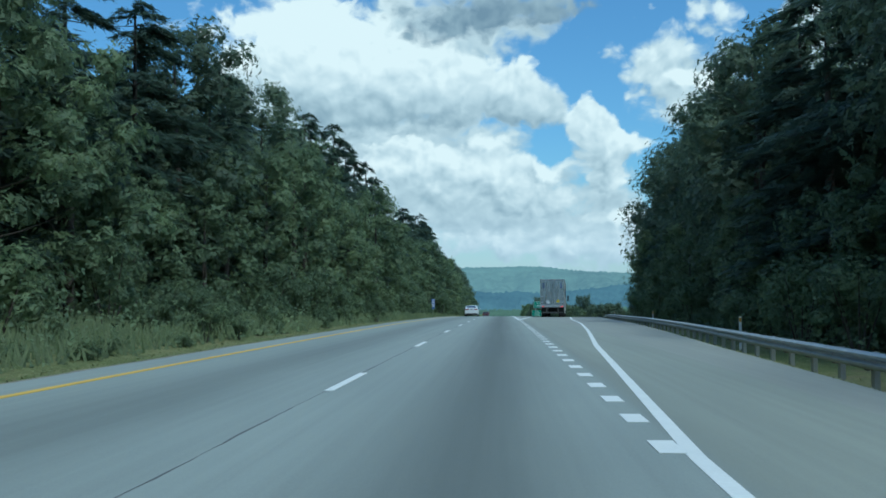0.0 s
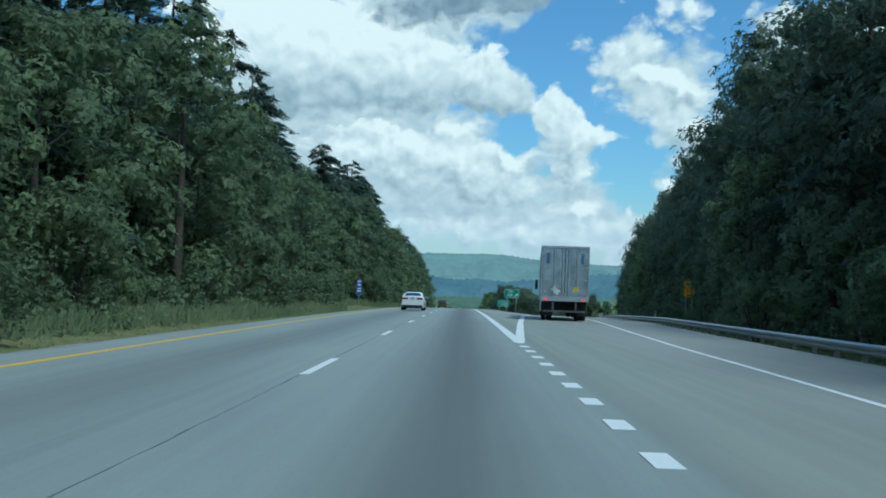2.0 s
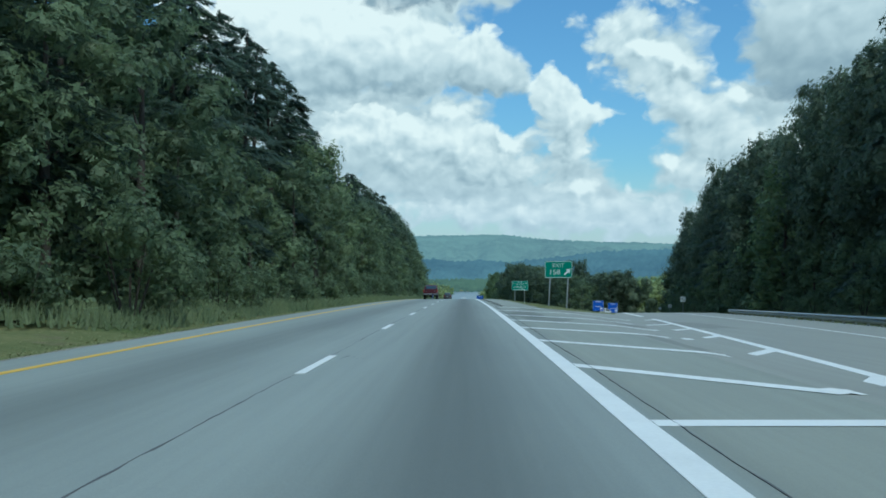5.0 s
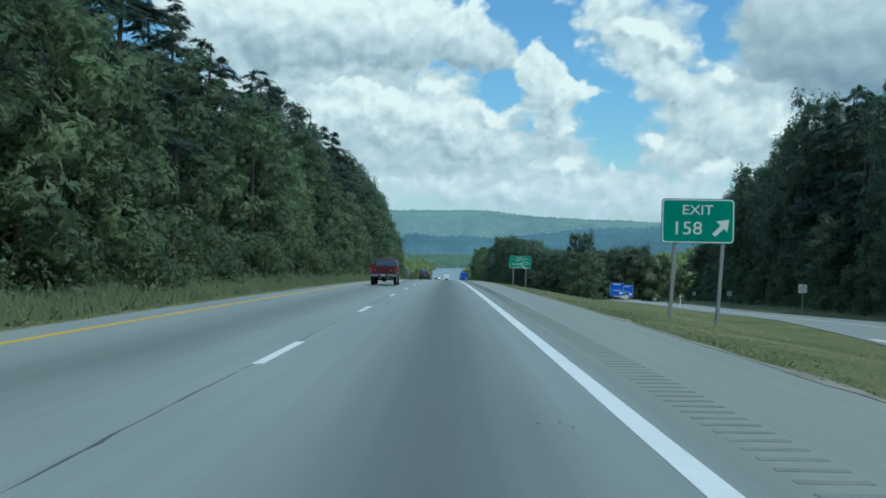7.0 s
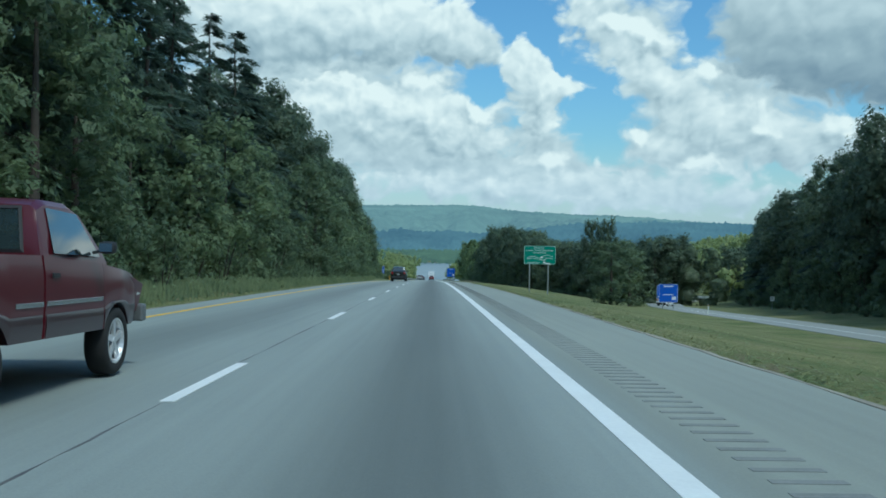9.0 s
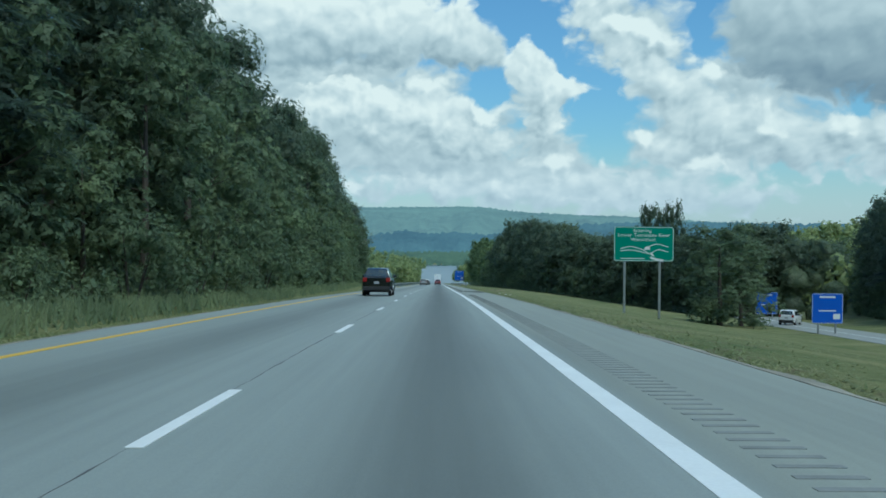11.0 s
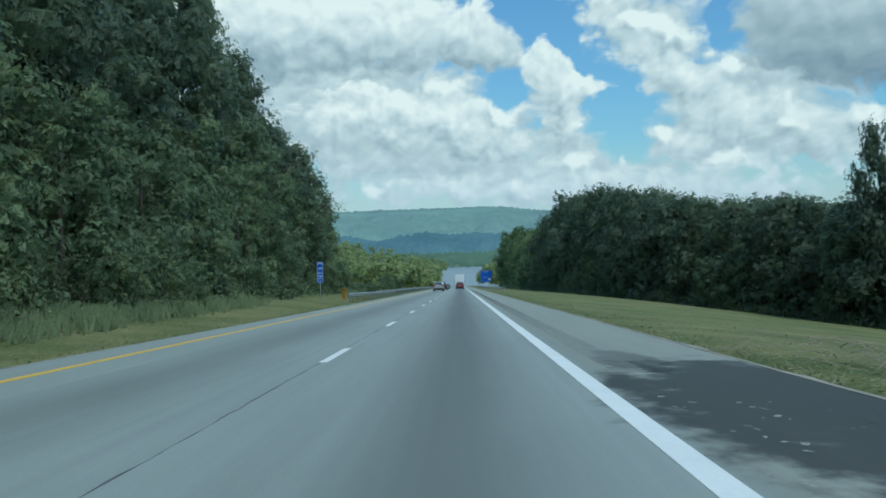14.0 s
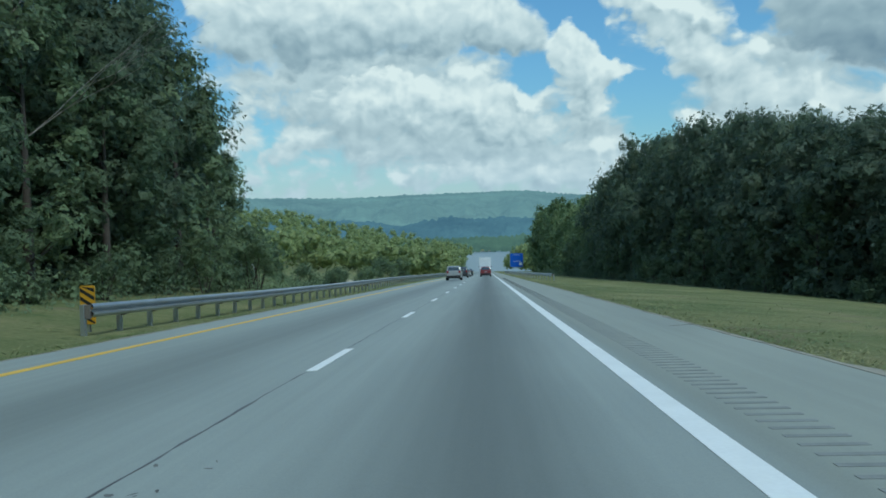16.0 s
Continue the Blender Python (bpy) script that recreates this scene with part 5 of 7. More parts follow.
put_on_road(road_car("sedan", SEDAN, CAR_GREEN, "dark sedan far down the outer lane", group="distant traffic"), -1.7, 585.0)
put_on_road(road_car("hatchback", dict(SUV, length=4.3, axles=(0.75, 3.35), wheel=0.33), CAR_RED, "dark red hatchback following a white box truck", group="distant traffic"), 2.0, 541.0)
put_on_road(road_car("suv", dict(SUV), CAR_WHITE, "white SUV at the foot of the exit ramp"), 40.5, 361.0, -32)


def pickup_truck():
    """Compact pickup: open bed, short cab, two-tone flanks."""
    t = tagged(empty("pickup_truck"), "maroon compact pickup truck with an open bed in the outer lane", "pickup truck")
    L, hw, axles, wr, ar = 4.76, 0.86, (0.98, 3.80), 0.355, 0.44
    plan = [(0, 0.985), (0.3, 1.0), (3.9, 1.0), (4.5, 0.93), (4.76, 0.80)]
    top = [(0, 1.22), (2.0, 1.22), (3.3, 1.16), (4.3, 1.06), (4.76, 0.96)]

    def low(y):
        return arch_low(y, at_y([(0, 0.56), (0.4, 0.52), (4.3, 0.50), (4.76, 0.58)], y), axles, ar)

    def flank(y0, y1, name, mat, z_to=None, out=0.0, z_from=None):
        """One side of the sheet metal as a closed slab 7 cm thick."""
        for sd in (1, -1):
            ys = [q for q in body_stations(L, axles, ar) if y0 <= q <= y1]
            ys = sorted(set(ys + [y0, y1]))
            v, f = [], []
            for y in ys:
                w = hw * at_y(plan, y) + out
                zb = at_y(top, y) if z_to is None else z_to
                zl = low(y) if z_from is None else max(low(y), z_from)
                zl = min(zl, zb - 0.01)
                for x, z in ((w - 0.07, zl), (w - 0.012, zl), (w, zl + 0.4 * (zb - zl)), (w - 0.004, zl + 0.75 * (zb - zl)), (w - 0.03, zb), (w - 0.09, zb)):
                    v.append((sd * x, y, z))
            n = 6
            for j in range(len(ys) - 1):
                for i in range(n):
                    a, b = j * n + i, j * n + (i + 1) % n
                    f.append((a, b, b + n, a + n))
            f += [tuple(range(n))[::-1], tuple(range((len(ys) - 1) * n, len(ys) * n))]
            bm = bmesh.new()
            vs = [bm.verts.new(p) for p in v]
            for q in f:
                bm.faces.new([vs[i] for i in q])
            part(name, bm, mat, t, smooth_at=35)

    flank(0.04, 1.98, "bed_side", MAROON)
    flank(2.02, 3.38, "door", MAROON)
    flank(3.385, 4.74, "fender", MAROON)
    flank(0.10, 1.96, "lower_panel", CLADDING, 0.78, 0.004)
    flank(2.04, 3.36, "lower_panel", CLADDING, 0.78, 0.004)
    flank(3.40, 4.70, "lower_panel", CLADDING, 0.78, 0.004)
    for sd in (1, -1):
        for y0, y1 in ((0.08, 0.50), (1.46, 1.97), (2.04, 3.33)):
            part("pinstripe", box(min(sd * 0.858, sd * 0.868), max(sd * 0.858, sd * 0.868), y0, y1, 0.79, 0.83, 0.003), CHROME, t)
    part("bed_floor", box(-0.78, 0.78, 0.06, 1.98, 0.70, 0.74), UNDER, t)
    part("bed_front", box(-0.80, 0.80, 1.90, 1.975, 0.72, 1.20, 0.01), MAROON, t)
    for sd in (1, -1):
        part("wheel_box", box(min(sd * 0.52, sd * 0.79), max(sd * 0.52, sd * 0.79), 0.60, 1.38, 0.74, 0.93, 0.04), MAROON, t)
    gate = part("tailgate", box(-0.715, 0.715, -0.015, 0.055, 0.72, 1.225, 0.018), MAROON, t)
    part("gate_press", box(-0.64, 0.64, -0.021, -0.012, 0.80, 0.86, 0.004), MAROON, gate)
    part("gate_handle", box(-0.10, 0.10, -0.024, -0.010, 1.10, 1.16, 0.006), PLASTIC, gate)
    part("badge", box(0.42, 0.56, -0.020, -0.012, 0.93, 0.96, 0.003), CHROME, gate)
    part("badge", box(-0.56, -0.46, -0.020, -0.012, 0.93, 0.97, 0.003), CHROME, gate)
    for sd in (1, -1):
        x0, x1 = sorted((sd * 0.73, sd * 0.852))
        lamp = part("tail_lamp", box(x0, x1, -0.010, 0.05, 0.80, 1.17, 0.012), RED_LENS, t)
        part("indicator", box(x0 + 0.006, x1 - 0.006, -0.016, 0.0, 1.02, 1.09, 0.004), AMBER_LENS, lamp)
        part("reversing_lens", box(x0 + 0.006, x1 - 0.006, -0.016, 0.0, 0.83, 0.89, 0.004), SMOKED_LENS, lamp)
    bump = part("rear_bumper", box(-0.86, 0.86, -0.17, -0.02, 0.56, 0.72, 0.025), BUMPER_GREY, t, "dull grey step bumper")
    part("step_pad", box(-0.84, -0.30, -0.165, -0.03, 0.715, 0.728, 0.003), PLASTIC, bump)
    part("step_pad", box(0.30, 0.84, -0.165, -0.03, 0.715, 0.728, 0.003), PLASTIC, bump)
    part("bumper_recess", box(-0.28, 0.28, -0.176, -0.165, 0.575, 0.705, 0.003), PLASTIC, bump)
    part("number_plate", box(-0.155, 0.155, -0.186, -0.177, 0.585, 0.70, 0.003), PLATE, bump)

    # cab
    roof = [(2.0, 1.22), (2.06, 1.48), (2.13, 1.66), (2.30, 1.72), (2.85, 1.72), (3.05, 1.66), (3.45, 1.26), (3.50, 1.18)]

    def cab_section(y):
        zb, zr = 1.14, max(at_y(roof, y), 1.16)
        h = zr - zb
        s = min(h / 0.56, 1.0)
        w = 0.83
        return [(0, zb), (w, zb), (w - 0.06 * s, zb + 0.5 * h), (w - 0.13 * s, zb + 0.9 * h), (w - 0.19 * s, zb + 0.985 * h), (w * 0.5, zr), (0, zr + 0.012)]

    cab = shell(sorted(set([round(a, 3) for a, b in roof] + [round(q, 3) for q in span(2.0, 3.5, 0.1)])), cab_section, "cab", MAROON, t)
    part("rear_window", mesh_of("rear_window", [(-0.64, 2.008, 1.27), (0.64, 2.008, 1.27), (0.58, 2.085, 1.62), (-0.58, 2.085, 1.62)], [(0, 1, 2, 3)], GLASS), None, cab)
    fr = [(-0.67, 2.004, 1.24), (0.67, 2.004, 1.24), (0.605, 2.092, 1.645), (-0.605, 2.092, 1.645)]
    inn = [(-0.64, 2.000, 1.27), (0.64, 2.000, 1.27), (0.58, 2.077, 1.62), (-0.58, 2.077, 1.62)]
    part("window_seal", mesh_of("window_seal", fr + inn, [(i, (i + 1) % 4, 4 + (i + 1) % 4, 4 + i) for i in range(4)], PLASTIC), None, cab)
    part("windscreen", mesh_of("windscreen", [(-0.70, 3.47, 1.25), (0.70, 3.47, 1.25), (0.60, 3.08, 1.655), (-0.60, 3.08, 1.655)], [(0, 1, 2, 3)], GLASS), None, cab)
    part("brake_lamp", box(-0.12, 0.12, 2.10, 2.16, 1.66, 1.69, 0.008), RED_LENS, cab)
    for sd in (1, -1):
        pts = [(sd * 0.835, 2.22, 1.24), (sd * 0.835, 3.30, 1.22), (sd * 0.715, 2.98, 1.62), (sd * 0.715, 2.30, 1.64)]
        part("side_window", mesh_of("side_window", pts, [(0, 1, 2, 3)] if sd > 0 else [(3, 2, 1, 0)], GLASS), None, cab)
        mx = sd * 0.99
        arm = part("mirror", box(mx - 0.08, mx + 0.08, 3.02, 3.14, 1.25, 1.37, 0.045), PLASTIC, t)
        part("mirror_stay", rod((sd * 0.84, 3.10, 1.26), (mx - sd * 0.06, 3.10, 1.28), 0.016), PLASTIC, arm)
        part("mirror_glass", box(mx - 0.06, mx + 0.06, 3.012, 3.019, 1.27, 1.35), DARK_MIRROR, arm)
        part("door_handle", box(min(sd * 0.855, sd * 0.875), max(sd * 0.855, sd * 0.875), 2.14, 2.28, 1.03, 1.07, 0.006), PLASTIC, t)
        x0, x1 = sorted((sd * 0.50, sd * 0.78))
        part("headlamp", box(x0, x1, 4.60, 4.74, 0.80, 0.95, 0.02), CLEAR_LENS, t)
        part("mud_flap", box(min(sd * 0.62, sd * 0.84), max(sd * 0.62, sd * 0.84), 0.46, 0.48, 0.28, 0.62, 0.004), RUBBER, t)
    # bonnet, floor, frame and running gear
    shell(span(3.40, 4.74, 0.15), lambda y: [(0, 0.62), (0.74, 0.62), (0.80, at_y(top, y) - 0.04), (0.70, at_y(top, y) + 0.03), (0.35, at_y(top, y) + 0.05), (0, at_y(top, y) + 0.055)], "bonnet", MAROON, t)
    part("floor_pan", box(-0.78, 0.78, 2.0, 3.45, 0.50, 0.60), UNDER, t)
    part("cab_wall", box(-0.79, 0.79, 2.02, 2.10, 0.55, 1.20), MAROON, t)
    part("front_bumper", box(-0.82, 0.82, 4.70, 4.84, 0.50, 0.70, 0.03), BUMPER_GREY, t)
    for sd in (1, -1):
        part("frame_rail", box(min(sd * 0.34, sd * 0.42), max(sd * 0.34, sd * 0.42), 0.0, 4.4, 0.46, 0.58), UNDER, t)
    part("rear_axle", rod((-0.66, 0.98, 0.355), (0.66, 0.98, 0.355), 0.045), UNDER, t)
    part("axle_casing", rod((-0.14, 0.98, 0.355), (0.14, 0.98, 0.355), 0.13, None, 14), UNDER, t)
    part("exhaust", rod((0.48, 0.10, 0.46), (0.48, 1.6, 0.44), 0.03), UNDER, t)
    part("tow_hitch", box(-0.05, 0.05, -0.10, 0.15, 0.44, 0.52), UNDER, t)
    for wy in axles:
        for sd in (1, -1):
            wheel(t, sd * 0.735, wy, wr, 0.225, sd, "alloy", 5)
            part("wheel_housing", box(min(sd * 0.44, sd * 0.60), max(sd * 0.44, sd * 0.60), wy - 0.38, wy + 0.38, 0.52, 0.88, 0.03), UNDER, t)
    return t


put_on_road(pickup_truck(), -1.88, 217.35)


def trailer_wheels(t, x_list, y, r=0.51, dual=True):
    for sd in (1, -1):
        for x in x_list:
            wheel(t, sd * x, y, r, 0.27, sd, "steel", 8)


def semi_truck():
    t = tagged(empty("semi_truck"), "white semi truck with ribbed box trailer and metal rear doors", "truck")
    W, H0, H1, L = 1.295, 1.18, 4.06, 16.0
    tr = part("trailer_box", box(-W, W, 0.06, L, H0 + 0.02, H1, 0.02), TRAILER_WHITE, t)
    for k in range(24):
        z = H0 + 0.30 + k * 0.11
        for sd in (1, -1):
            part("side_rib", box(min(sd * W, sd * (W + 0.018)), max(sd * W, sd * (W + 0.018)), 0.25, L - 0.15, z, z + 0.045), TRAILER_WHITE, tr)
    for sd in (1, -1):
        part("side_rail", box(min(sd * W, sd * (W + 0.03)), max(sd * W, sd * (W + 0.03)), 0.0, L, H0 - 0.02, H0 + 0.22, 0.006), STEEL, tr)
        # the fleet name along the flank, as plain strokes
        for k in range(8):
            part("name_stroke", box(min(sd * (W + 0.019), sd * (W + 0.023)), max(sd * (W + 0.019), sd * (W + 0.023)), 7.4 + k * 0.78, 7.4 + k * 0.78 + 0.5, 2.45 - 0.25 * (k == 4), 3.15 + 0.25 * (k == 0)), LABEL_BLUE, tr)
    fr = part("rear_frame", box(-W - 0.01, W + 0.01, -0.02, 0.10, H1 - 0.10, H1 + 0.03, 0.012), STEEL, t)
    part("sill_beam", box(-W - 0.01, W + 0.01, -0.03, 0.12, H0 - 0.12, H0 + 0.14, 0.012), STEEL, t)
    for sd in (1, -1):
        x0, x1 = sorted((sd * (W - 0.06), sd * (W + 0.012)))
        part("corner_post", box(x0, x1, -0.02, 0.08, H0, H1 - 0.06, 0.008), STEEL, t)
        x0, x1 = sorted((sd * 0.015, sd * (W - 0.07)))
        door = part("rear_door", box(x0, x1, 0.0, 0.05, H0 + 0.15, H1 - 0.11, 0.008), DOOR_METAL, t, "scuffed bare metal swing door")
        for xr in (sd * 0.16, sd * 0.62):
            part("lock_rod", rod((xr, -0.025, H0 + 0.18), (xr, -0.025, H1 - 0.14), 0.017), STEEL, door)
        part("lock_handle", box(min(sd * 0.16, sd * 0.52), max(sd * 0.16, sd * 0.52), -0.05, -0.03, H0 + 0.62, H0 + 0.67, 0.006), STEEL, door)
        for z in (H0 + 0.35, H0 + 1.0, H0 + 1.7, H0 + 2.4):
            x0, x1 = sorted((sd * (W - 0.26), sd * (W + 0.01)))
            part("hinge", box(x0, x1, -0.018, 0.0, z, z + 0.09, 0.004), STEEL, door)
        for k in range(6):
            part("print_block", box(sd * 0.93 - 0.09, sd * 0.93 + 0.09, -0.014, -0.002, 3.12 + 0.10 * k, 3.185 + 0.10 * k), LABEL_BLUE, door)
        # lamps, bumper guard, flaps
        x0, x1 = sorted((sd * 0.92, sd * 1.10))
        part("tail_lamp", box(x0, x1, -0.045, -0.02, H0 - 0.08, H0 + 0.01, 0.01), TAIL_LIT, t)
        part("guard_upright", box(sd * 0.62 - 0.05, sd * 0.62 + 0.05, 0.02, 0.12, 0.52, H0 - 0.05, 0.008), GALV_DARK, t)
        part("mud_flap", box(sd * 0.92 - 0.30, sd * 0.92 + 0.30, 0.55, 0.57, 0.28, H0 - 0.02), RUBBER, t)
        part("landing_leg", box(sd * 0.80 - 0.06, sd * 0.80 + 0.06, 12.2, 12.33, 0.35, H0, 0.01), STEEL, t)
        part("side_skirt", box(min(sd * 1.22, sd * 1.25), max(sd * 1.22, sd * 1.25), 4.6, 11.6, 0.42, H0, 0.006), TRAILER_WHITE, t)
    part("guard_bar", box(-1.16, 1.16, 0.0, 0.10, 0.46, 0.56, 0.012), GALV_DARK, t)
    v, f = outline_plate([(-0.52, 1.90), (-0.22, 1.62), (-0.42, 1.40), (-0.76, 1.72)], -0.012, -0.004)
    part("placard", mesh_of("placard", v, f, TRAILER_WHITE), None, t)
    v, f = outline_plate([(0.60 + 0.16 * math.cos(2 * math.pi * k / 16), 1.72 + 0.16 * math.sin(2 * math.pi * k / 16)) for k in range(16)], -0.012, -0.004)
    part("sticker", mesh_of("sticker", v, f, LABEL_YELLOW), None, t)
    part("chassis", box(-0.55, 0.55, 0.3, L - 0.5, H0 - 0.22, H0 + 0.02), UNDER, t)
    part("bogie", box(-0.5, 0.5, 1.1, 4.0, 0.55, H0 - 0.2), UNDER, t)
    for y in (1.7, 2.95):
        trailer_wheels(t, (0.78, 1.10), y)
        part("axle", rod((-1.0, y, 0.51), (1.0, y, 0.51), 0.07), UNDER, t)
    # tractor
    ty = 14.0
    part("tractor_frame", box(-0.45, 0.45, ty - 0.6, ty + 6.4, 0.70, 0.95), UNDER, t)
    cabin = shell(span(ty + 2.55, ty + 4.9, 0.2), lambda y: [(0, 0.75), (1.20, 0.75), (1.23, 1.4), (1.22, 2.6), (1.16, 3.4 - 0.25 * max(0, y - ty - 4.0)), (0.9, 3.82 - 0.75 * max(0, y - ty - 3.6) ** 1.3), (0, 3.92 - 0.75 * max(0, y - ty - 3.6) ** 1.3)], "sleeper_cab", CAR_WHITE, t)
    shell(span(ty + 4.85, ty + 6.6, 0.2), lambda y: [(0, 0.6), (1.05, 0.6), (1.12, 1.1), (1.0 - 0.12 * (y - ty - 4.85), 1.75 - 0.12 * (y - ty - 4.85)), (0.6, 2.0 - 0.16 * (y - ty - 4.85)), (0, 2.08 - 0.16 * (y - ty - 4.85))], "bonnet", CAR_WHITE, t)
    part("front_bumper", box(-1.18, 1.18, ty + 6.5, ty + 6.75, 0.35, 0.80, 0.05), CHROME, t)
    part("grille", box(-0.5, 0.5, ty + 6.58, ty + 6.66, 0.85, 1.6, 0.03), CHROME, t)
    for sd in (1, -1):
        part("side_window", mesh_of("side_window", [(sd * 1.235, ty + 3.95, 2.0), (sd * 1.235, ty + 4.80, 2.0), (sd * 1.215, ty + 4.70, 2.72), (sd * 1.215, ty + 3.95, 2.72)], [(0, 1, 2, 3)] if sd > 0 else [(3, 2, 1, 0)], GLASS), None, cabin)
        mir = part("mirror", box(sd * 1.52 - 0.10, sd * 1.52 + 0.10, ty + 4.75, ty + 4.87, 1.95, 2.65, 0.03), PLASTIC, t)
        part("mirror_arm", rod((sd * 1.2, ty + 4.8, 2.6), (sd * 1.5, ty + 4.8, 2.5), 0.02), CHROME, mir)
        part("fuel_tank", rod((sd * 0.98, ty + 2.2, 0.72), (sd * 0.98, ty + 3.8, 0.72), 0.30, None, 22), CHROME, t)
        part("step_fairing", box(min(sd * 1.12, sd * 1.20), max(sd * 1.12, sd * 1.20), ty + 2.2, ty + 5.0, 0.35, 1.0, 0.02), CAR_WHITE, t)
        part("headlamp", box(sd * 0.92 - 0.16, sd * 0.92 + 0.16, ty + 6.42, ty + 6.56, 0.95, 1.2, 0.03), CLEAR_LENS, t)
        wheel(t, sd * 1.06, ty + 5.75, 0.51, 0.30, sd, "steel", 8)
        part("fender", box(sd * 1.06 - 0.18, sd * 1.06 + 0.18, ty + 5.1, ty + 6.4, 1.05, 1.20, 0.06), CAR_WHITE, t)
    for y in (ty + 0.0, ty + 1.3):
        trailer_wheels(t, (0.76, 1.08), y)
    for k in range(2):
        part("exhaust_stack", rod(((-1) ** k * 1.02, ty + 2.45, 1.0), ((-1) ** k * 1.02, ty + 2.45, 3.7), 0.07, None, 12), CHROME, t)
    part("windscreen", mesh_of("windscreen", [(-1.0, ty + 4.93, 1.95), (1.0, ty + 4.93, 1.95), (0.95, ty + 4.72, 2.75), (-0.95, ty + 4.72, 2.75)], [(0, 1, 2, 3)], GLASS), None, cabin)
    return t


put_on_road(semi_truck(), 7.72, 85.6, -4.6)


def box_truck(label):
    t = tagged(empty("box_truck"), label, "truck", "distant traffic")
    b = part("cargo_box", box(-1.22, 1.22, 0.0, 6.2, 0.95, 3.75, 0.03), TRAILER_WHITE, t)
    part("roll_door", box(-1.08, 1.08, -0.02, 0.02, 1.05, 3.55, 0.01), CAR_WHITE, b)
    for k in range(9):
        part("door_slat", box(-1.08, 1.08, -0.028, -0.018, 1.08 + k * 0.27, 1.10 + k * 0.27), STEEL, b)
    part("rear_bumper", box(-1.2, 1.2, -0.05, 0.15, 0.50, 0.75, 0.02), STEEL, t)
    shell(span(6.3, 8.3, 0.2), lambda y: [(0, 0.55), (1.02, 0.55), (1.08, 1.2), (1.05 - 0.1 * max(0, y - 7.2), 1.7 - 0.55 * max(0, y - 7.2)), (0.85, 2.3 - 0.95 * max(0, y - 7.0)), (0, 2.36 - 0.95 * max(0, y - 7.0))], "cab", CAR_WHITE, t)
    part("windscreen", mesh_of("windscreen", [(-0.85, 7.9, 1.55), (0.85, 7.9, 1.55), (0.8, 7.15, 2.24), (-0.8, 7.15, 2.24)], [(0, 1, 2, 3)], GLASS), None, t)
    part("frame", box(-0.4, 0.4, 0.1, 7.9, 0.60, 0.95), UNDER, t)
    for sd in (1, -1):
        part("tail_lamp", box(sd * 0.98 - 0.1, sd * 0.98 + 0.1, -0.065, -0.04, 0.55, 0.70, 0.01), RED_LENS, t)
        part("mirror", box(sd * 1.3 - 0.08, sd * 1.3 + 0.08, 7.2, 7.28, 1.6, 2.0, 0.02), PLASTIC, t)
        for y in (1.6, 7.1):
            wheel(t, sd * 0.95, y, 0.42, 0.26, sd, "steel", 8)
    return t


put_on_road(box_truck("white box truck far down the inner lane"), 1.9, 577.0)
bt = box_truck("white box truck standing below the road beyond the wood")
bt.matrix_world = pose(-44.0, 566.0, land(-44.0, 566.0), 0, 0, 70)

# ================= trees, bushes and grass =================
RNG = np.random.default_rng(11)


def unit(v):
    return v / np.maximum(np.linalg.norm(v, axis=1, keepdims=True), 1e-6)


def ball(n):
    """Points and faces of a coarse ball, the heart of a clump of foliage."""
    bm = bmesh.new()
    bmesh.ops.create_icosphere(bm, subdivisions=n, radius=1.0)
    out = np.array([v.co[:] for v in bm.verts]), np.array([[v.index for v in f.verts] for f in bm.faces])
    bm.free()
    return out


FINE_BALL, COARSE_BALL = ball(2), ball(1)


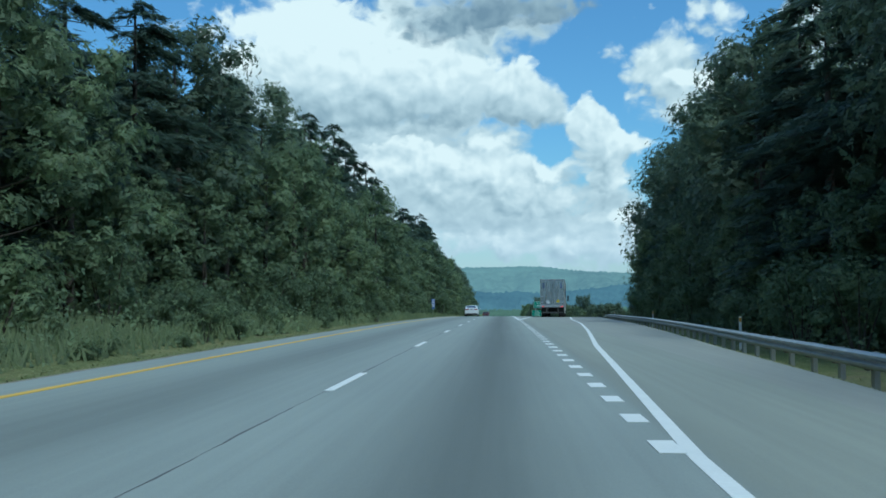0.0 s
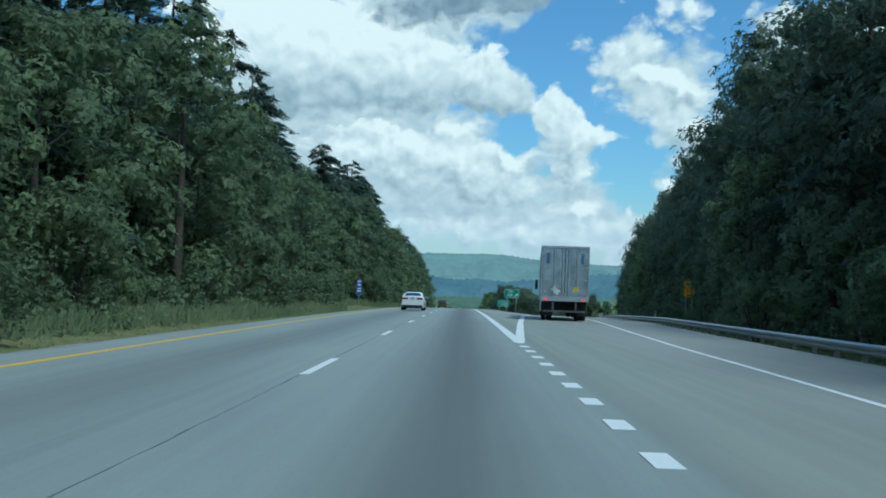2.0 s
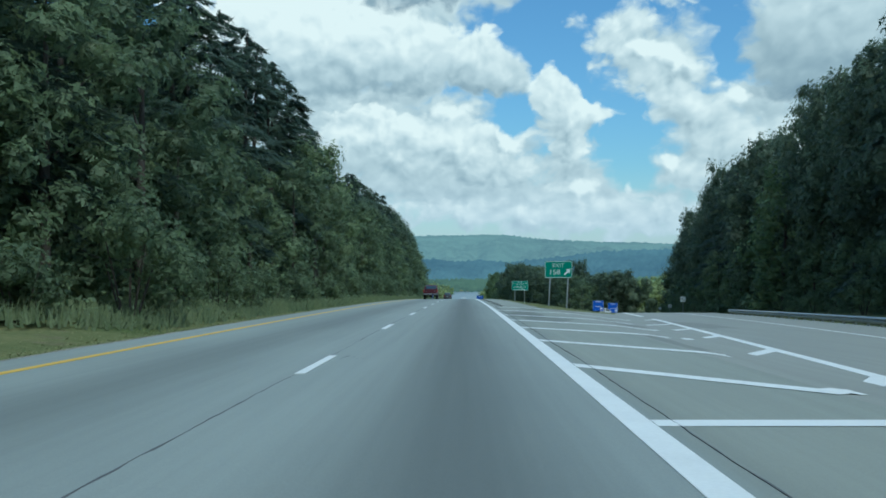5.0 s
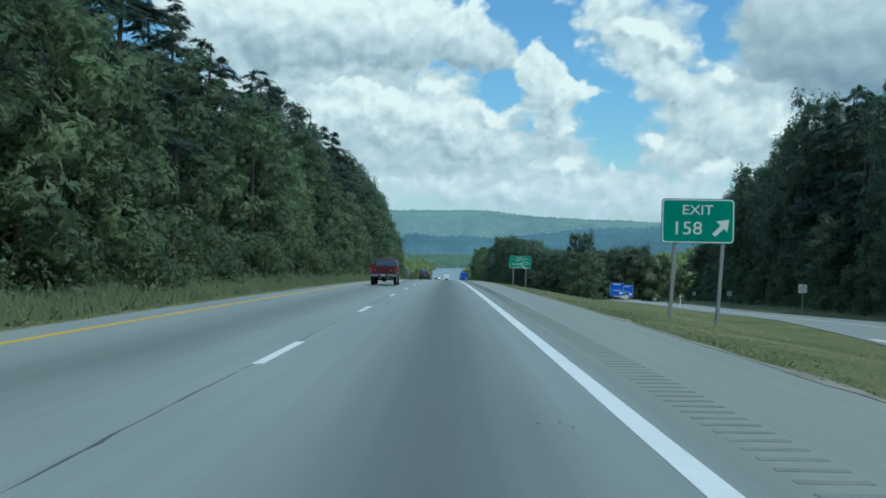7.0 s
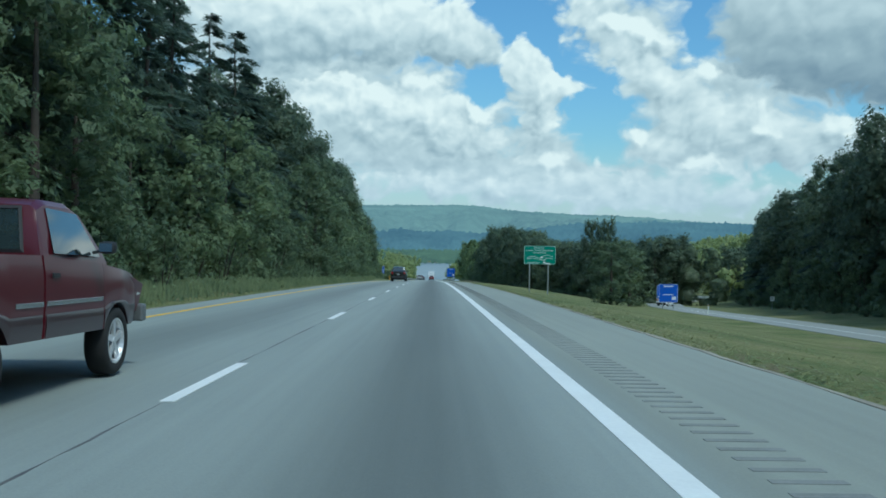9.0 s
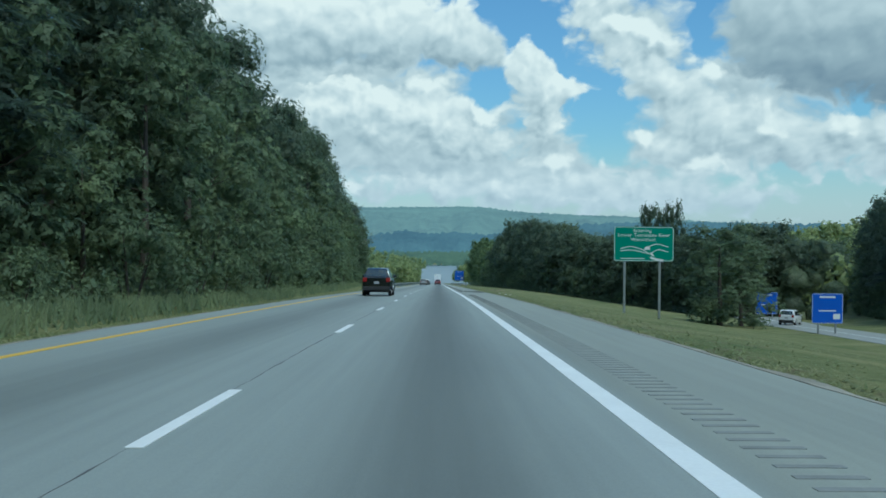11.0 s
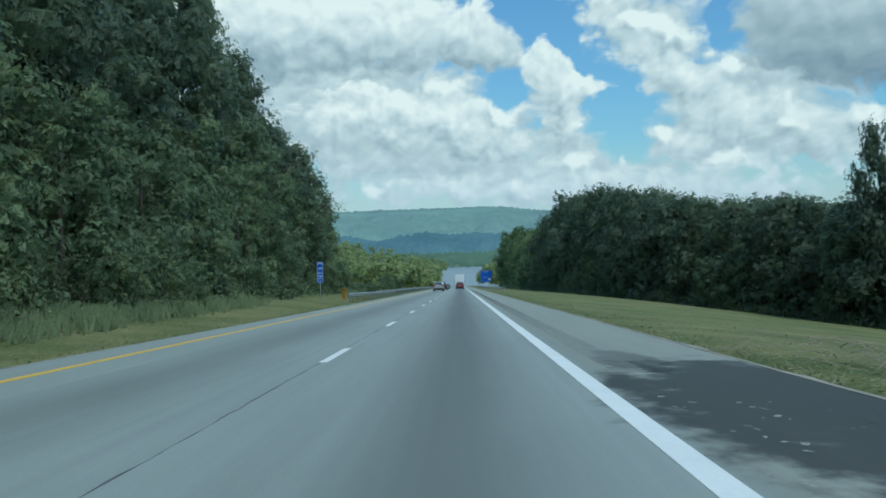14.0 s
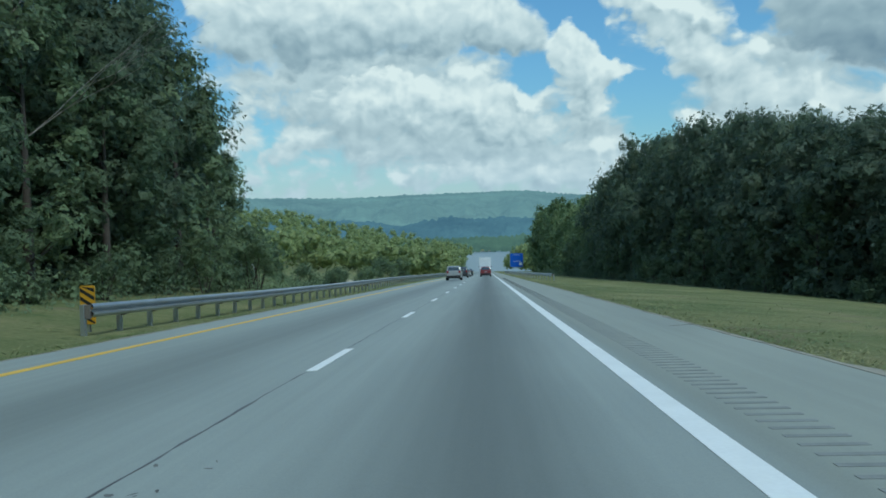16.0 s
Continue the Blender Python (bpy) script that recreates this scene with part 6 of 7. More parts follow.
def leaf_mesh(name, centers, facing, length, width, mat, sag=0.0, loose=0.30, along=None, hearts=()):
    """Small pointed leaf sprays at the centres, over the dense uneven hearts of the clumps.
    A heart is (centre, three half axes as rows, coarse or not)."""
    n = len(centers)
    nrm = unit(unit(facing) + RNG.normal(0, loose, (n, 3)))
    if along is None:
        u = unit(np.cross(nrm, RNG.normal(0, 1, (n, 3))))
    else:
        u = unit(along + RNG.normal(0, 0.22, (n, 3)))
    w = unit(np.cross(nrm, u))
    u[:, 2] -= sag
    s = RNG.uniform(0.65, 1.35, (n, 1))
    v = np.empty((n, 3, 3))
    v[:, 0] = centers - u * length * s * 0.4 + w * width * s * 0.55
    v[:, 1] = centers - u * length * s * 0.4 - w * width * s * 0.55
    v[:, 2] = centers + u * length * s * 0.6
    soft = np.repeat(unit(unit(facing) + RNG.normal(0, 0.16, (n, 3))), 3, axis=0)
    pts, idx, nr = [v.reshape(-1, 3)], [np.arange(3 * n)], [soft]
    base = 3 * n
    for c, axes, coarse in hearts:
        bv, bf = COARSE_BALL if coarse else FINE_BALL
        q = bv * RNG.uniform(0.62, 1.25, (len(bv), 1))
        pts.append(q @ np.asarray(axes) + np.asarray(c))
        idx.append(bf.ravel() + base)
        out = unit(unit(bv @ np.linalg.inv(np.asarray(axes)).T) + np.array([0, 0, 0.25]))
        nr.append(unit(out[bf.ravel()] + RNG.normal(0, 0.45, (bf.size, 3))))
        base += len(bv)
    pts, idx, nr = np.vstack(pts), np.concatenate(idx), np.vstack(nr)
    me = bpy.data.meshes.new(name)
    me.vertices.add(len(pts))
    me.vertices.foreach_set("co", pts.ravel())
    me.loops.add(len(idx))
    me.loops.foreach_set("vertex_index", idx.astype(np.int32))
    me.polygons.add(len(idx) // 3)
    me.polygons.foreach_set("loop_start", np.arange(0, len(idx), 3))
    me.materials.append(mat)
    me.update(calc_edges=True)
    # leaves of one clump are lit together, as a soft mass
    me.normals_split_custom_set(nr.tolist())
    return me


def lump(c, size, flat=0.78, coarse=False):
    return c, np.diag([size, size, size * flat]), coarse


def limb_tube(verts, faces, pts, radii, sides=6):
    base = len(verts)
    for p, r in zip(pts, radii):
        for k in range(sides):
            a = 2 * math.pi * k / sides
            verts.append((p[0] + r * math.cos(a), p[1] + r * math.sin(a), p[2]))
    for i in range(len(pts) - 1):
        for k in range(sides):
            a, b = base + i * sides + k, base + i * sides + (k + 1) % sides
            faces.append((a, b, b + sides, a + sides))


def trunk_mesh(h, r, limbs, seed, mat=None):
    """A tapered, slightly bent trunk with rising limbs."""
    rnd = random.Random(seed)
    v, f = [], []
    bend = (rnd.uniform(-0.04, 0.04) * h, rnd.uniform(-0.04, 0.04) * h)
    spine = [(bend[0] * s * s, bend[1] * s * s, h * s - 0.3) for s in (0, 0.06, 0.2, 0.4, 0.6, 0.8, 0.97)]
    limb_tube(v, f, spine, [r * 1.35, r, r * 0.9, r * 0.72, r * 0.52, r * 0.3, r * 0.08], 8)
    for a, s, length, rise in limbs:
        p = (bend[0] * s * s, bend[1] * s * s, h * s)
        pts = [(p[0] + math.cos(a) * length * q, p[1] + math.sin(a) * length * q, p[2] + rise * q ** 1.3) for q in (0, 0.35, 0.7, 1.0)]
        k = len(v)
        limb_tube(v, f, pts, [r * 0.38, r * 0.28, r * 0.17, r * 0.05], 5)
        f.append((8 * min(int(s * 6), 6), k, k + 1))
    return mesh_of("trunk", v, f, mat or BARK, flat=False)


def broadleaf(name, h, spread_r, low, count, leaf, seed, mat, label, lumps=32):
    """Trunk and limbs under a crown of overlapping billows."""
    rnd = random.Random(seed)
    cs, ns, limbs, hearts, per = [], [], [], [], count // lumps
    for k in range(lumps):
        s = low + (1 - low) * ((k + 0.5) / lumps) ** 0.85
        q = (s - low) / (1 - low)
        env = spread_r * (math.sin(math.pi * min(0.16 + 0.76 * q, 1)) ** 0.55)
        a = k * 2.4 + rnd.uniform(-0.5, 0.5)
        rad = env * rnd.uniform(0.35, 0.82)
        size = spread_r * rnd.uniform(0.22, 0.42) * (0.72 if q > 0.85 else 1.0)
        c = np.array([math.cos(a) * rad, math.sin(a) * rad, h * s - size * 0.55])
        d = unit(RNG.normal(0, 1, (per, 3)) + np.array([math.cos(a), math.sin(a), 0.45]) * 0.7)
        cs.append(c + d * size * RNG.uniform(0.0, 1.0, (per, 1)) ** 0.5 * 1.22 * np.array([1, 1, 0.80]) + RNG.normal(0, 0.10 * size, (per, 3)))
        ns.append(d + np.array([0, 0, 0.4]))
        hearts.append(lump(c, size * 0.50, 0.8, True))
        if k % 5 == 0:
            limbs.append((a, max(s - 0.16, 0.12), rad, size * 0.9))
    t = empty(name)
    part("trunk", trunk_mesh(h * 0.90, h * 0.014 + 0.05, limbs, seed), None, t)
    part("crown", leaf_mesh("crown", np.vstack(cs), np.vstack(ns), leaf, leaf * 0.90, mat, hearts=hearts), None, t)
    return tagged(t, label, "tree")


def conifer(name, h, spread_r, low, count, leaf, seed, label):
    """Open pine or hemlock: long flat boughs in uneven tiers, drooping at their tips."""
    rnd = random.Random(seed)
    boughs = []
    z = low * h
    while z < h * 0.975:
        q = (z / h - low) / (1 - low)
        for k in range(rnd.choice((3, 4, 5, 5))):
            boughs.append((rnd.uniform(0, 6.283), z + rnd.uniform(-0.4, 0.4), max(spread_r * (1 - q ** 1.7) ** 0.8 * rnd.uniform(0.45, 1.12), 0.55)))
        z += rnd.uniform(0.7, 1.2) * h / 19
    total = sum(b[2] for b in boughs)
    cs, ns, al, limbs, hearts = [], [], [], [], []
    for a, z, length in boughs:
        n = max(8, int(count * length / total))
        q = RNG.uniform(0.12, 1.0, n) ** 0.75
        side = RNG.normal(0, 0.24, n) * length * (1.2 - q)
        ca, sa = math.cos(a), math.sin(a)
        x, y = ca * length * q - sa * side, sa * length * q + ca * side
        zz = z + 0.22 * length * q - 0.40 * length * q * q + RNG.normal(0, 0.10, n) - np.abs(side) * 0.20
        cs.append(np.stack([x, y, zz], 1))
        ns.append(np.tile([0.25 * ca, 0.25 * sa, 1.0], (n, 1)))
        turn = np.clip(side / length * 2.6, -1.1, 1.1)
        al.append(np.stack([ca * np.cos(turn) - sa * np.sin(turn), sa * np.cos(turn) + ca * np.sin(turn), np.full(n, -0.25)], 1))
        mid = np.array([ca * length * 0.52, sa * length * 0.52, z - 0.02 * length])
        hearts.append((mid, [[ca * length * 0.34, sa * length * 0.34, -0.04 * length], [-sa * length * 0.10, ca * length * 0.10, 0], [0, 0, 0.04 * length + 0.04]], True))
        if length > 1.0:
            limbs.append((a, z / h, length * 0.8, -0.05 * length))
    t = empty(name)
    part("trunk", trunk_mesh(h * 0.98, h * 0.012 + 0.05, limbs[::2], seed), None, t)
    part("crown", leaf_mesh("crown", np.vstack(cs), np.vstack(ns), leaf, leaf * 0.34, LEAF_PINE, 0.12, 0.38, np.vstack(al), hearts), None, t)
    return tagged(t, label, "tree")


def bush(name, h, r, count, leaf, seed, mat, label):
    rnd = random.Random(seed)
    cs, ns, hearts, lumps = [], [], [], 8
    for k in range(lumps):
        a, rad = k * 2.4, r * rnd.uniform(0.1, 0.75)
        size = r * rnd.uniform(0.35, 0.6)
        c = np.array([math.cos(a) * rad, math.sin(a) * rad, max(h * rnd.uniform(0.25, 0.85) - size * 0.3, size * 0.4)])
        d = unit(RNG.normal(0, 1, (count // lumps, 3)) + np.array([0, 0, 0.5]))
        p = c + d * size * RNG.uniform(0.4, 1.3, (count // lumps, 1))
        p[:, 2] = np.maximum(p[:, 2], 0.02)
        cs.append(p)
        ns.append(d)
        hearts.append(lump(c, size * 0.5, 0.85, True))
    t = empty(name)
    v, f = [], []
    for k in range(5):
        a = k * 1.3
        limb_tube(v, f, [(0.1 * math.cos(a), 0.1 * math.sin(a), -0.2), (r * 0.3 * math.cos(a), r * 0.3 * math.sin(a), h * 0.4), (r * 0.5 * math.cos(a), r * 0.5 * math.sin(a), h * 0.75)], [0.04, 0.03, 0.01], 5)
    part("stem", mesh_of("stem", v, f, BARK), None, t)
    part("foliage", leaf_mesh("foliage", np.vstack(cs), np.vstack(ns), leaf, leaf * 0.78, mat, hearts=hearts), None, t)
    return tagged(t, label, "bush")


OAK = "tall dark green broadleaf tree in the roadside wood"
PINE = "tall dark pine with drooping layered boughs in the roadside wood"
YOUNG = "young green broadleaf tree leafed down to the verge"
SHRUB = "low leafy green bush at the edge of the wood"
SUNLIT = "yellow-green broadleaf tree, sunlight painted in its leaves, downhill slope"
oaks = [broadleaf("oak", 18.0, 5.0, 0.18, 4700, 0.42, 1, LEAF_OAK, OAK, 46), broadleaf("oak", 18.0, 5.4, 0.22, 4700, 0.43, 2, LEAF_OAK, OAK, 50),
        broadleaf("oak", 18.0, 4.7, 0.16, 4500, 0.42, 3, LEAF_OAK, OAK, 44), broadleaf("oak", 18.0, 5.6, 0.20, 4700, 0.43, 4, LEAF_OAK, OAK, 52)]
LOW_OAK = "broad rounded dark green tree leafed down to the grass"
round_oaks = [broadleaf("oak", 15.0, 6.0, 0.04, 4400, 0.52, 31, LEAF_OAK, LOW_OAK, 56), broadleaf("oak", 15.0, 6.6, 0.03, 4400, 0.52, 32, LEAF_OAK, LOW_OAK, 60)]
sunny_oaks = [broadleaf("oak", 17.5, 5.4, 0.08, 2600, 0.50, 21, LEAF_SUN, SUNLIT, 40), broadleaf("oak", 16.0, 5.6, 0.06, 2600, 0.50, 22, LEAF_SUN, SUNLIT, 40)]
pines = [conifer("pine", 19.0, 5.6, 0.16, 4700, 0.72, 7, PINE), conifer("pine", 19.0, 6.0, 0.12, 4700, 0.72, 8, PINE), conifer("pine", 19.0, 5.2, 0.24, 4500, 0.72, 9, PINE)]
youngs = [broadleaf("young_tree", 8.5, 2.8, 0.04, 2600, 0.29, 10, LEAF_BUSH, YOUNG, 28), broadleaf("young_tree", 10.5, 3.0, 0.05, 2700, 0.30, 11, LEAF_BUSH, YOUNG, 30),
          broadleaf("young_tree", 7.0, 2.5, 0.03, 2300, 0.28, 12, LEAF_BUSH, YOUNG, 24)]
bushes = [bush("bush", 2.6, 1.7, 900, 0.21, 13, LEAF_BUSH, SHRUB), bush("bush", 3.8, 2.0, 1000, 0.22, 14, LEAF_BUSH, SHRUB), bush("bush", 1.6, 1.4, 800, 0.18, 15, LEAF_BUSH, SHRUB)]
TALL = {o.name: h for group, h in ((oaks, 18.0), (round_oaks, 15.0), (sunny_oaks, 17.0), (pines, 19.0)) for o in group}
inner = []
used = set()
rnd = random.Random(77)


def plant(kinds, x, y, s0=0.9, s1=1.12, group="trees of the roadside wood", sink=0.05, top=None, wide=None):
    """Stand one tree there, the model itself the first time, a copy after that; top gives its height."""
    ob = rnd.choice(kinds)
    s = rnd.uniform(s0, s1)
    if top is not None:
        s *= top / TALL[ob.name]
    m = pose(x, y, land(x, y) - sink, 0, 0, rnd.uniform(0, 360))
    if ob.name in used:
        ob = copy_thing(ob, m)
    else:
        used.add(ob.name)
        ob.matrix_world = m
    w = s if wide is None else wide
    ob.scale = (w * rnd.uniform(0.93, 1.07), w * rnd.uniform(0.93, 1.07), s)
    return tagged(ob, group=group)


def left_front(y):
    return float(np.interp(y, [-60, 0, 25, 60, 90, 102, 112, 131, 136, 180, 210, 300, 350, 400, 425, 450, 470], [-10, -10.2, -10.2, -8.6, -7.6, -7.8, -9.8, -10.4, -8.0, -7.4, -8.2, -8.0, -9.0, -11.0, -11.6, -12.4, -13]))


def left_top(y):
    return float(np.interp(y, [-45, 55, 75, 100, 125, 150, 168, 185, 202, 216, 255, 275, 298, 308, 330, 345, 360, 375, 390, 408, 417, 426, 445, 455, 463, 475],
                           [19.0, 17.0, 19.4, 19.2, 17.2, 19.2, 20.6, 21.2, 20.4, 18.2, 18.6, 19.6, 21, 19.8, 18.4, 17.4, 18.4, 20.4, 22.8, 23.8, 21.6, 18.0, 16.6, 13.4, 10.5, 9]))


def right_front(y):
    return float(np.interp(y, [-60, 0, 40, 80, 105, 116, 124, 134, 160, 190, 240, 290, 340, 380, 420, 460], [12.5, 12.5, 14, 16.5, 20, 24.5, 29, 31, 32, 34.5, 40, 47, 55, 62, 75, 90]))


def right_top(y):
    return float(np.interp(y, [-60, 60, 88, 118, 132, 147, 203, 222, 250, 262, 277, 288, 300, 315, 345, 365, 430], [20, 20.5, 20, 20, 29, 30, 25, 25.5, 24, 27, 28.5, 27.5, 22, 23.5, 22, 20.5, 20]))


# the wood on the near side of the carriageway
y = -45.0
while y < 454:
    x = left_front(y)
    piney = 0.94 if 60 < y < 285 else 0.55 if y < 310 else 0.10
    plant(pines if rnd.random() < piney else oaks, x - rnd.uniform(5.8, 7.6), y, 0.93, 1.03, top=left_top(y), wide=rnd.uniform(0.85, 1.05))
    for deep in (12.5, 16.5, 22.0):
        xx = x - deep + rnd.uniform(-1.5, 1.5)
        inner.append((xx, y + rnd.uniform(-2, 2), land(xx, y), rnd.uniform(3.6, 4.8), rnd.uniform(0.84, 0.95) * left_top(y)))
    y += rnd.uniform(4.8, 6.2)
y = -45.0
while y < 453:
    x = left_front(y)
    plant(youngs, x - rnd.uniform(1.6, 3.4), y, 0.85, 1.25)
    y += rnd.uniform(4.4, 6.2)
y = -45.0
while y < 457:
    x = left_front(y)
    plant(bushes, x - rnd.uniform(-0.3, 1.2), y, 0.6, 1.15, "bushes along the wood's edge")
    y += rnd.uniform(3.0, 4.6)
for i in range(46):
    plant(bushes, -rnd.uniform(6.8, 9.6), rnd.uniform(-12, 62), 0.25, 0.5, "weeds on the verge")
# the wood beyond the guard rail and the ramp
y = -45.0
while y < 430:
    x = right_front(y)
    plant(pines if rnd.random() < 0.42 else oaks, x + rnd.uniform(4.6, 6.6), y, 0.93, 1.03, top=right_top(y), wide=rnd.uniform(0.95, 1.25))
    for deep in (9.0, 13.0, 19.0):
        xx = x + deep + rnd.uniform(-1.5, 1.5)
        inner.append((xx, y + rnd.uniform(-2, 2), land(xx, y), rnd.uniform(3.8, 5.0), rnd.uniform(0.84, 0.95) * right_top(y)))
    y += rnd.uniform(5.0, 6.6)
y = -45.0
while y < 430:
    x = right_front(y)
    plant(youngs, x + rnd.uniform(0.8, 2.4), y, 0.6, 1.0)
    if rnd.random() < 0.75:
        plant(bushes, x + rnd.uniform(-1.0, 0.6), y + rnd.uniform(1, 3), 0.55, 1.0, "bushes along the wood's edge")
    y += rnd.uniform(5.0, 7.0)


# the grove between carriageway and ramp, and the woods that follow it down the hill
def grove_front(y):
    return float(np.interp(y, [395, 412, 433, 470, 520, 600, 760], [45, 38.5, 32, 24, 19, 16, 15]))


def grove_top(y):
    return float(np.interp(y, [396, 408, 424, 432, 441, 455, 468, 478, 487, 515, 530, 545, 560, 600, 690, 760], [15, 13.8, 13, 12.6, 13.6, 15.2, 15.5, 18, 18.6, 19.4, 17.6, 15.2, 16, 19, 20, 16]))


y = 398.0
while y < 690:
    x = grove_front(y)
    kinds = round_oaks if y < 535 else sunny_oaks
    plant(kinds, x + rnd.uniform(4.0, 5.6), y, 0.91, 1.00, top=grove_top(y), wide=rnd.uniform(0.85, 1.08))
    if y < 560:
        plant(kinds, x + rnd.uniform(9.0, 11.5), y + rnd.uniform(0, 4), 0.90, 1.0, top=grove_top(y), wide=rnd.uniform(0.9, 1.1))
        plant(youngs, x + rnd.uniform(-0.4, 1.0), y + rnd.uniform(0, 4), 0.6, 0.95)
        plant(bushes, x - rnd.uniform(0.5, 1.0), y + rnd.uniform(0, 4), 0.6, 1.0, "bushes along the wood's edge")
    for deep in (11.0, 16.0):
        inner.append((x + deep, y + rnd.uniform(-2, 2), land(x + deep, y), rnd.uniform(3.4, 4.4), grove_top(y) * 0.85))
    y += rnd.uniform(6.0, 8.0) if y < 560 else rnd.uniform(8, 11)
plant(round_oaks[:1], 38.9, 418.0, 1.0, 1.0, top=18.2, wide=0.52)
plant(round_oaks[1:], 41.9, 415.5, 1.0, 1.0, top=18.6, wide=0.50)
plant(sunny_oaks[:1], 38.8, 214.0, 1.0, 1.0, top=16.5, wide=0.95)
# the dark edge of the wood below the foot of the ramp
for x, y in ((48, 462), (53, 468), (58, 474), (63, 483), (68, 492), (50, 478), (56, 486), (62, 497), (92, 474), (97, 486), (104, 496), (86, 462), (110, 508)):
    plant(round_oaks, x, y, 0.95, 1.1, top=15.0)
plant(youngs[:1], 30.3, 352.0, 1.22, 1.22, wide=1.75)
plant(youngs[1:2], 34.5, 358.0, 0.95, 0.95, wide=1.3)
plant(bushes, 28.6, 350.0, 1.1, 1.2, "bushes along the wood's edge")
for i in range(26):
    plant(bushes, -rnd.uniform(11, 34), rnd.uniform(462, 560), 0.7, 1.2, "bushes in the open beyond the wood")

for x, y in ((-15.0, 431.0), (-16.5, 438.0), (-19.5, 443.0), (-21.0, 435.0)):
    plant(oaks, x, y, 0.76, 0.86)
    inner.append((x - 2.0, y, land(x, y), 4.2, 13.0))
# cut brush dumped on the bank, and scraps on the shoulder
brush = empty("brush_pile", pose(7.9, 352.6, land(7.9, 352.6)))
v, f = [], []
for i in range(130):
    x0, y0, a, l = rnd.gauss(0, 0.75), rnd.gauss(0, 1.6), rnd.uniform(0, 6.283), rnd.uniform(0.3, 1.1)
    z0 = rnd.uniform(0.02, 0.30) * max(0.1, 1 - (x0 / 1.8) ** 2 - (y0 / 3.6) ** 2)
    dx, dy, dz = 0.5 * l * math.cos(a), 0.5 * l * math.sin(a), rnd.uniform(-0.06, 0.16)
    limb_tube(v, f, [(x0 - dx, y0 - dy, z0), (x0, y0, z0 + 0.04), (x0 + dx, y0 + dy, z0 + dz)], [0.018, 0.014, 0.005], 4)
part("twig_heap", mesh_of("twig_heap", v, f, TWIG), None, brush)["kind"] = "stuff"
tagged(brush, "low heap of dry cut brush lying on the mown grass", "brush pile")
v, f = [], []
limb_tube(v, f, [(-0.42, 0, 0.012), (-0.1, 0.03, 0.03), (0.2, 0.0, 0.03), (0.45, 0.06, 0.012)], [0.012, 0.022, 0.020, 0.008], 6)
stick = new("stick", mesh_of("stick", v, f, BARK, flat=False))
stick.matrix_world = pose(6.1, 409.0, land(6.1, 409.0))
tagged(stick, "dark broken stick lying on the paved shoulder", "stick")
for x, y in ((7.27, 331.2), (7.7, 332.6), (7.0, 334.4)):
    v = [(0.13 * math.cos(k * 0.9) * rnd.uniform(0.4, 1.2), 0.10 * math.sin(k * 0.9) * rnd.uniform(0.4, 1.2), rnd.uniform(0.0, 0.06)) for k in range(7)] + [(0.03, 0, 0.055), (0.02, 0.01, 0.0)]
    f = [(k, (k + 1) % 7, 7) for k in range(7)] + [((k + 1) % 7, k, 8) for k in range(7)]
    ob = new("litter", mesh_of("litter", v, f, PAPER))
    ob.matrix_world = pose(x, y, land(x, y) + 0.01)
    tagged(ob, "crumpled scrap of white paper on the grass", "litter", "scraps on the verge")

# a bare limb tree at the end of the wood
bare = empty("bare_tree", pose(-16.4, 421.0, land(-16.4, 421.0)))
v, f = [], []


def fork(p, d, length, r, depth):
    d = d.normalized()
    pts, q = [p], p
    for i in range(3):
        d = (d + Vector((rnd.uniform(-0.2, 0.2), rnd.uniform(-0.2, 0.2), rnd.uniform(-0.05, 0.14)))).normalized()
        q = q + d * length / 3
        pts.append(q)
    limb_tube(v, f, pts, [r, r * 0.85, r * 0.7, r * 0.55], 5)
    if depth:
        for k in range(3 if depth > 1 else 2):
            fork(pts[-1 - (k % 2)], d + Vector((rnd.uniform(-0.5, 1.0), rnd.uniform(-0.6, 0.6), rnd.uniform(-0.4, 0.3))), length * rnd.uniform(0.55, 0.8), r * 0.5, depth - 1)


fork(Vector((0, 0, -0.2)), Vector((0.42, -0.1, 1)), 6.0, 0.11, 4)
part("trunk", mesh_of("limb", v, f, DEADWOOD), None, bare)
tagged(bare, "leafless pale grey tree with forked limbs at the wood's edge", "tree")


def far_wood(name, spots, leaf, mat, label, heaps=3, sprays=14, size=0.40):
    """Crowns too far or too deep to pick apart: uneven heaps of foliage with loose sprays."""
    cs, ns, hearts = [], [], []
    for x, y, z, r, h in spots:
        for k in range(heaps):
            lift = (k + rnd.uniform(0.3, 0.8)) / heaps if heaps > 3 else rnd.uniform(0.35, 0.95)
            c = np.array([x + rnd.uniform(-0.5, 0.5) * r, y + rnd.uniform(-0.5, 0.5) * r, z + h * lift - r * 0.35])
            d = unit(RNG.normal(0, 1, (sprays, 3)) + np.array([0, -0.3, 0.5]))
            cs.append(c + d * r * RNG.uniform(0.5, 0.72, (sprays, 1)))
            ns.append(d)
            hearts.append(lump(c, r * size, 0.85, True))
    return tagged(new(name, leaf_mesh(name, np.vstack(cs), np.vstack(ns), leaf, leaf * 0.75, mat, hearts=hearts)), label, "woods", kind="stuff")


far_wood("inner_woods", inner, 0.6, LEAF_OAK, "dark depths of the roadside wood behind the front trees", 6, 14, 0.62)
spots = []
for i in range(1000):
    y = rnd.uniform(540, 1060)
    x = -rnd.uniform(38, 190) - (0 if y > 620 else 10)
    spots.append((x, y, land(x, y), rnd.uniform(3.0, 5.0), rnd.uniform(8, 12)))
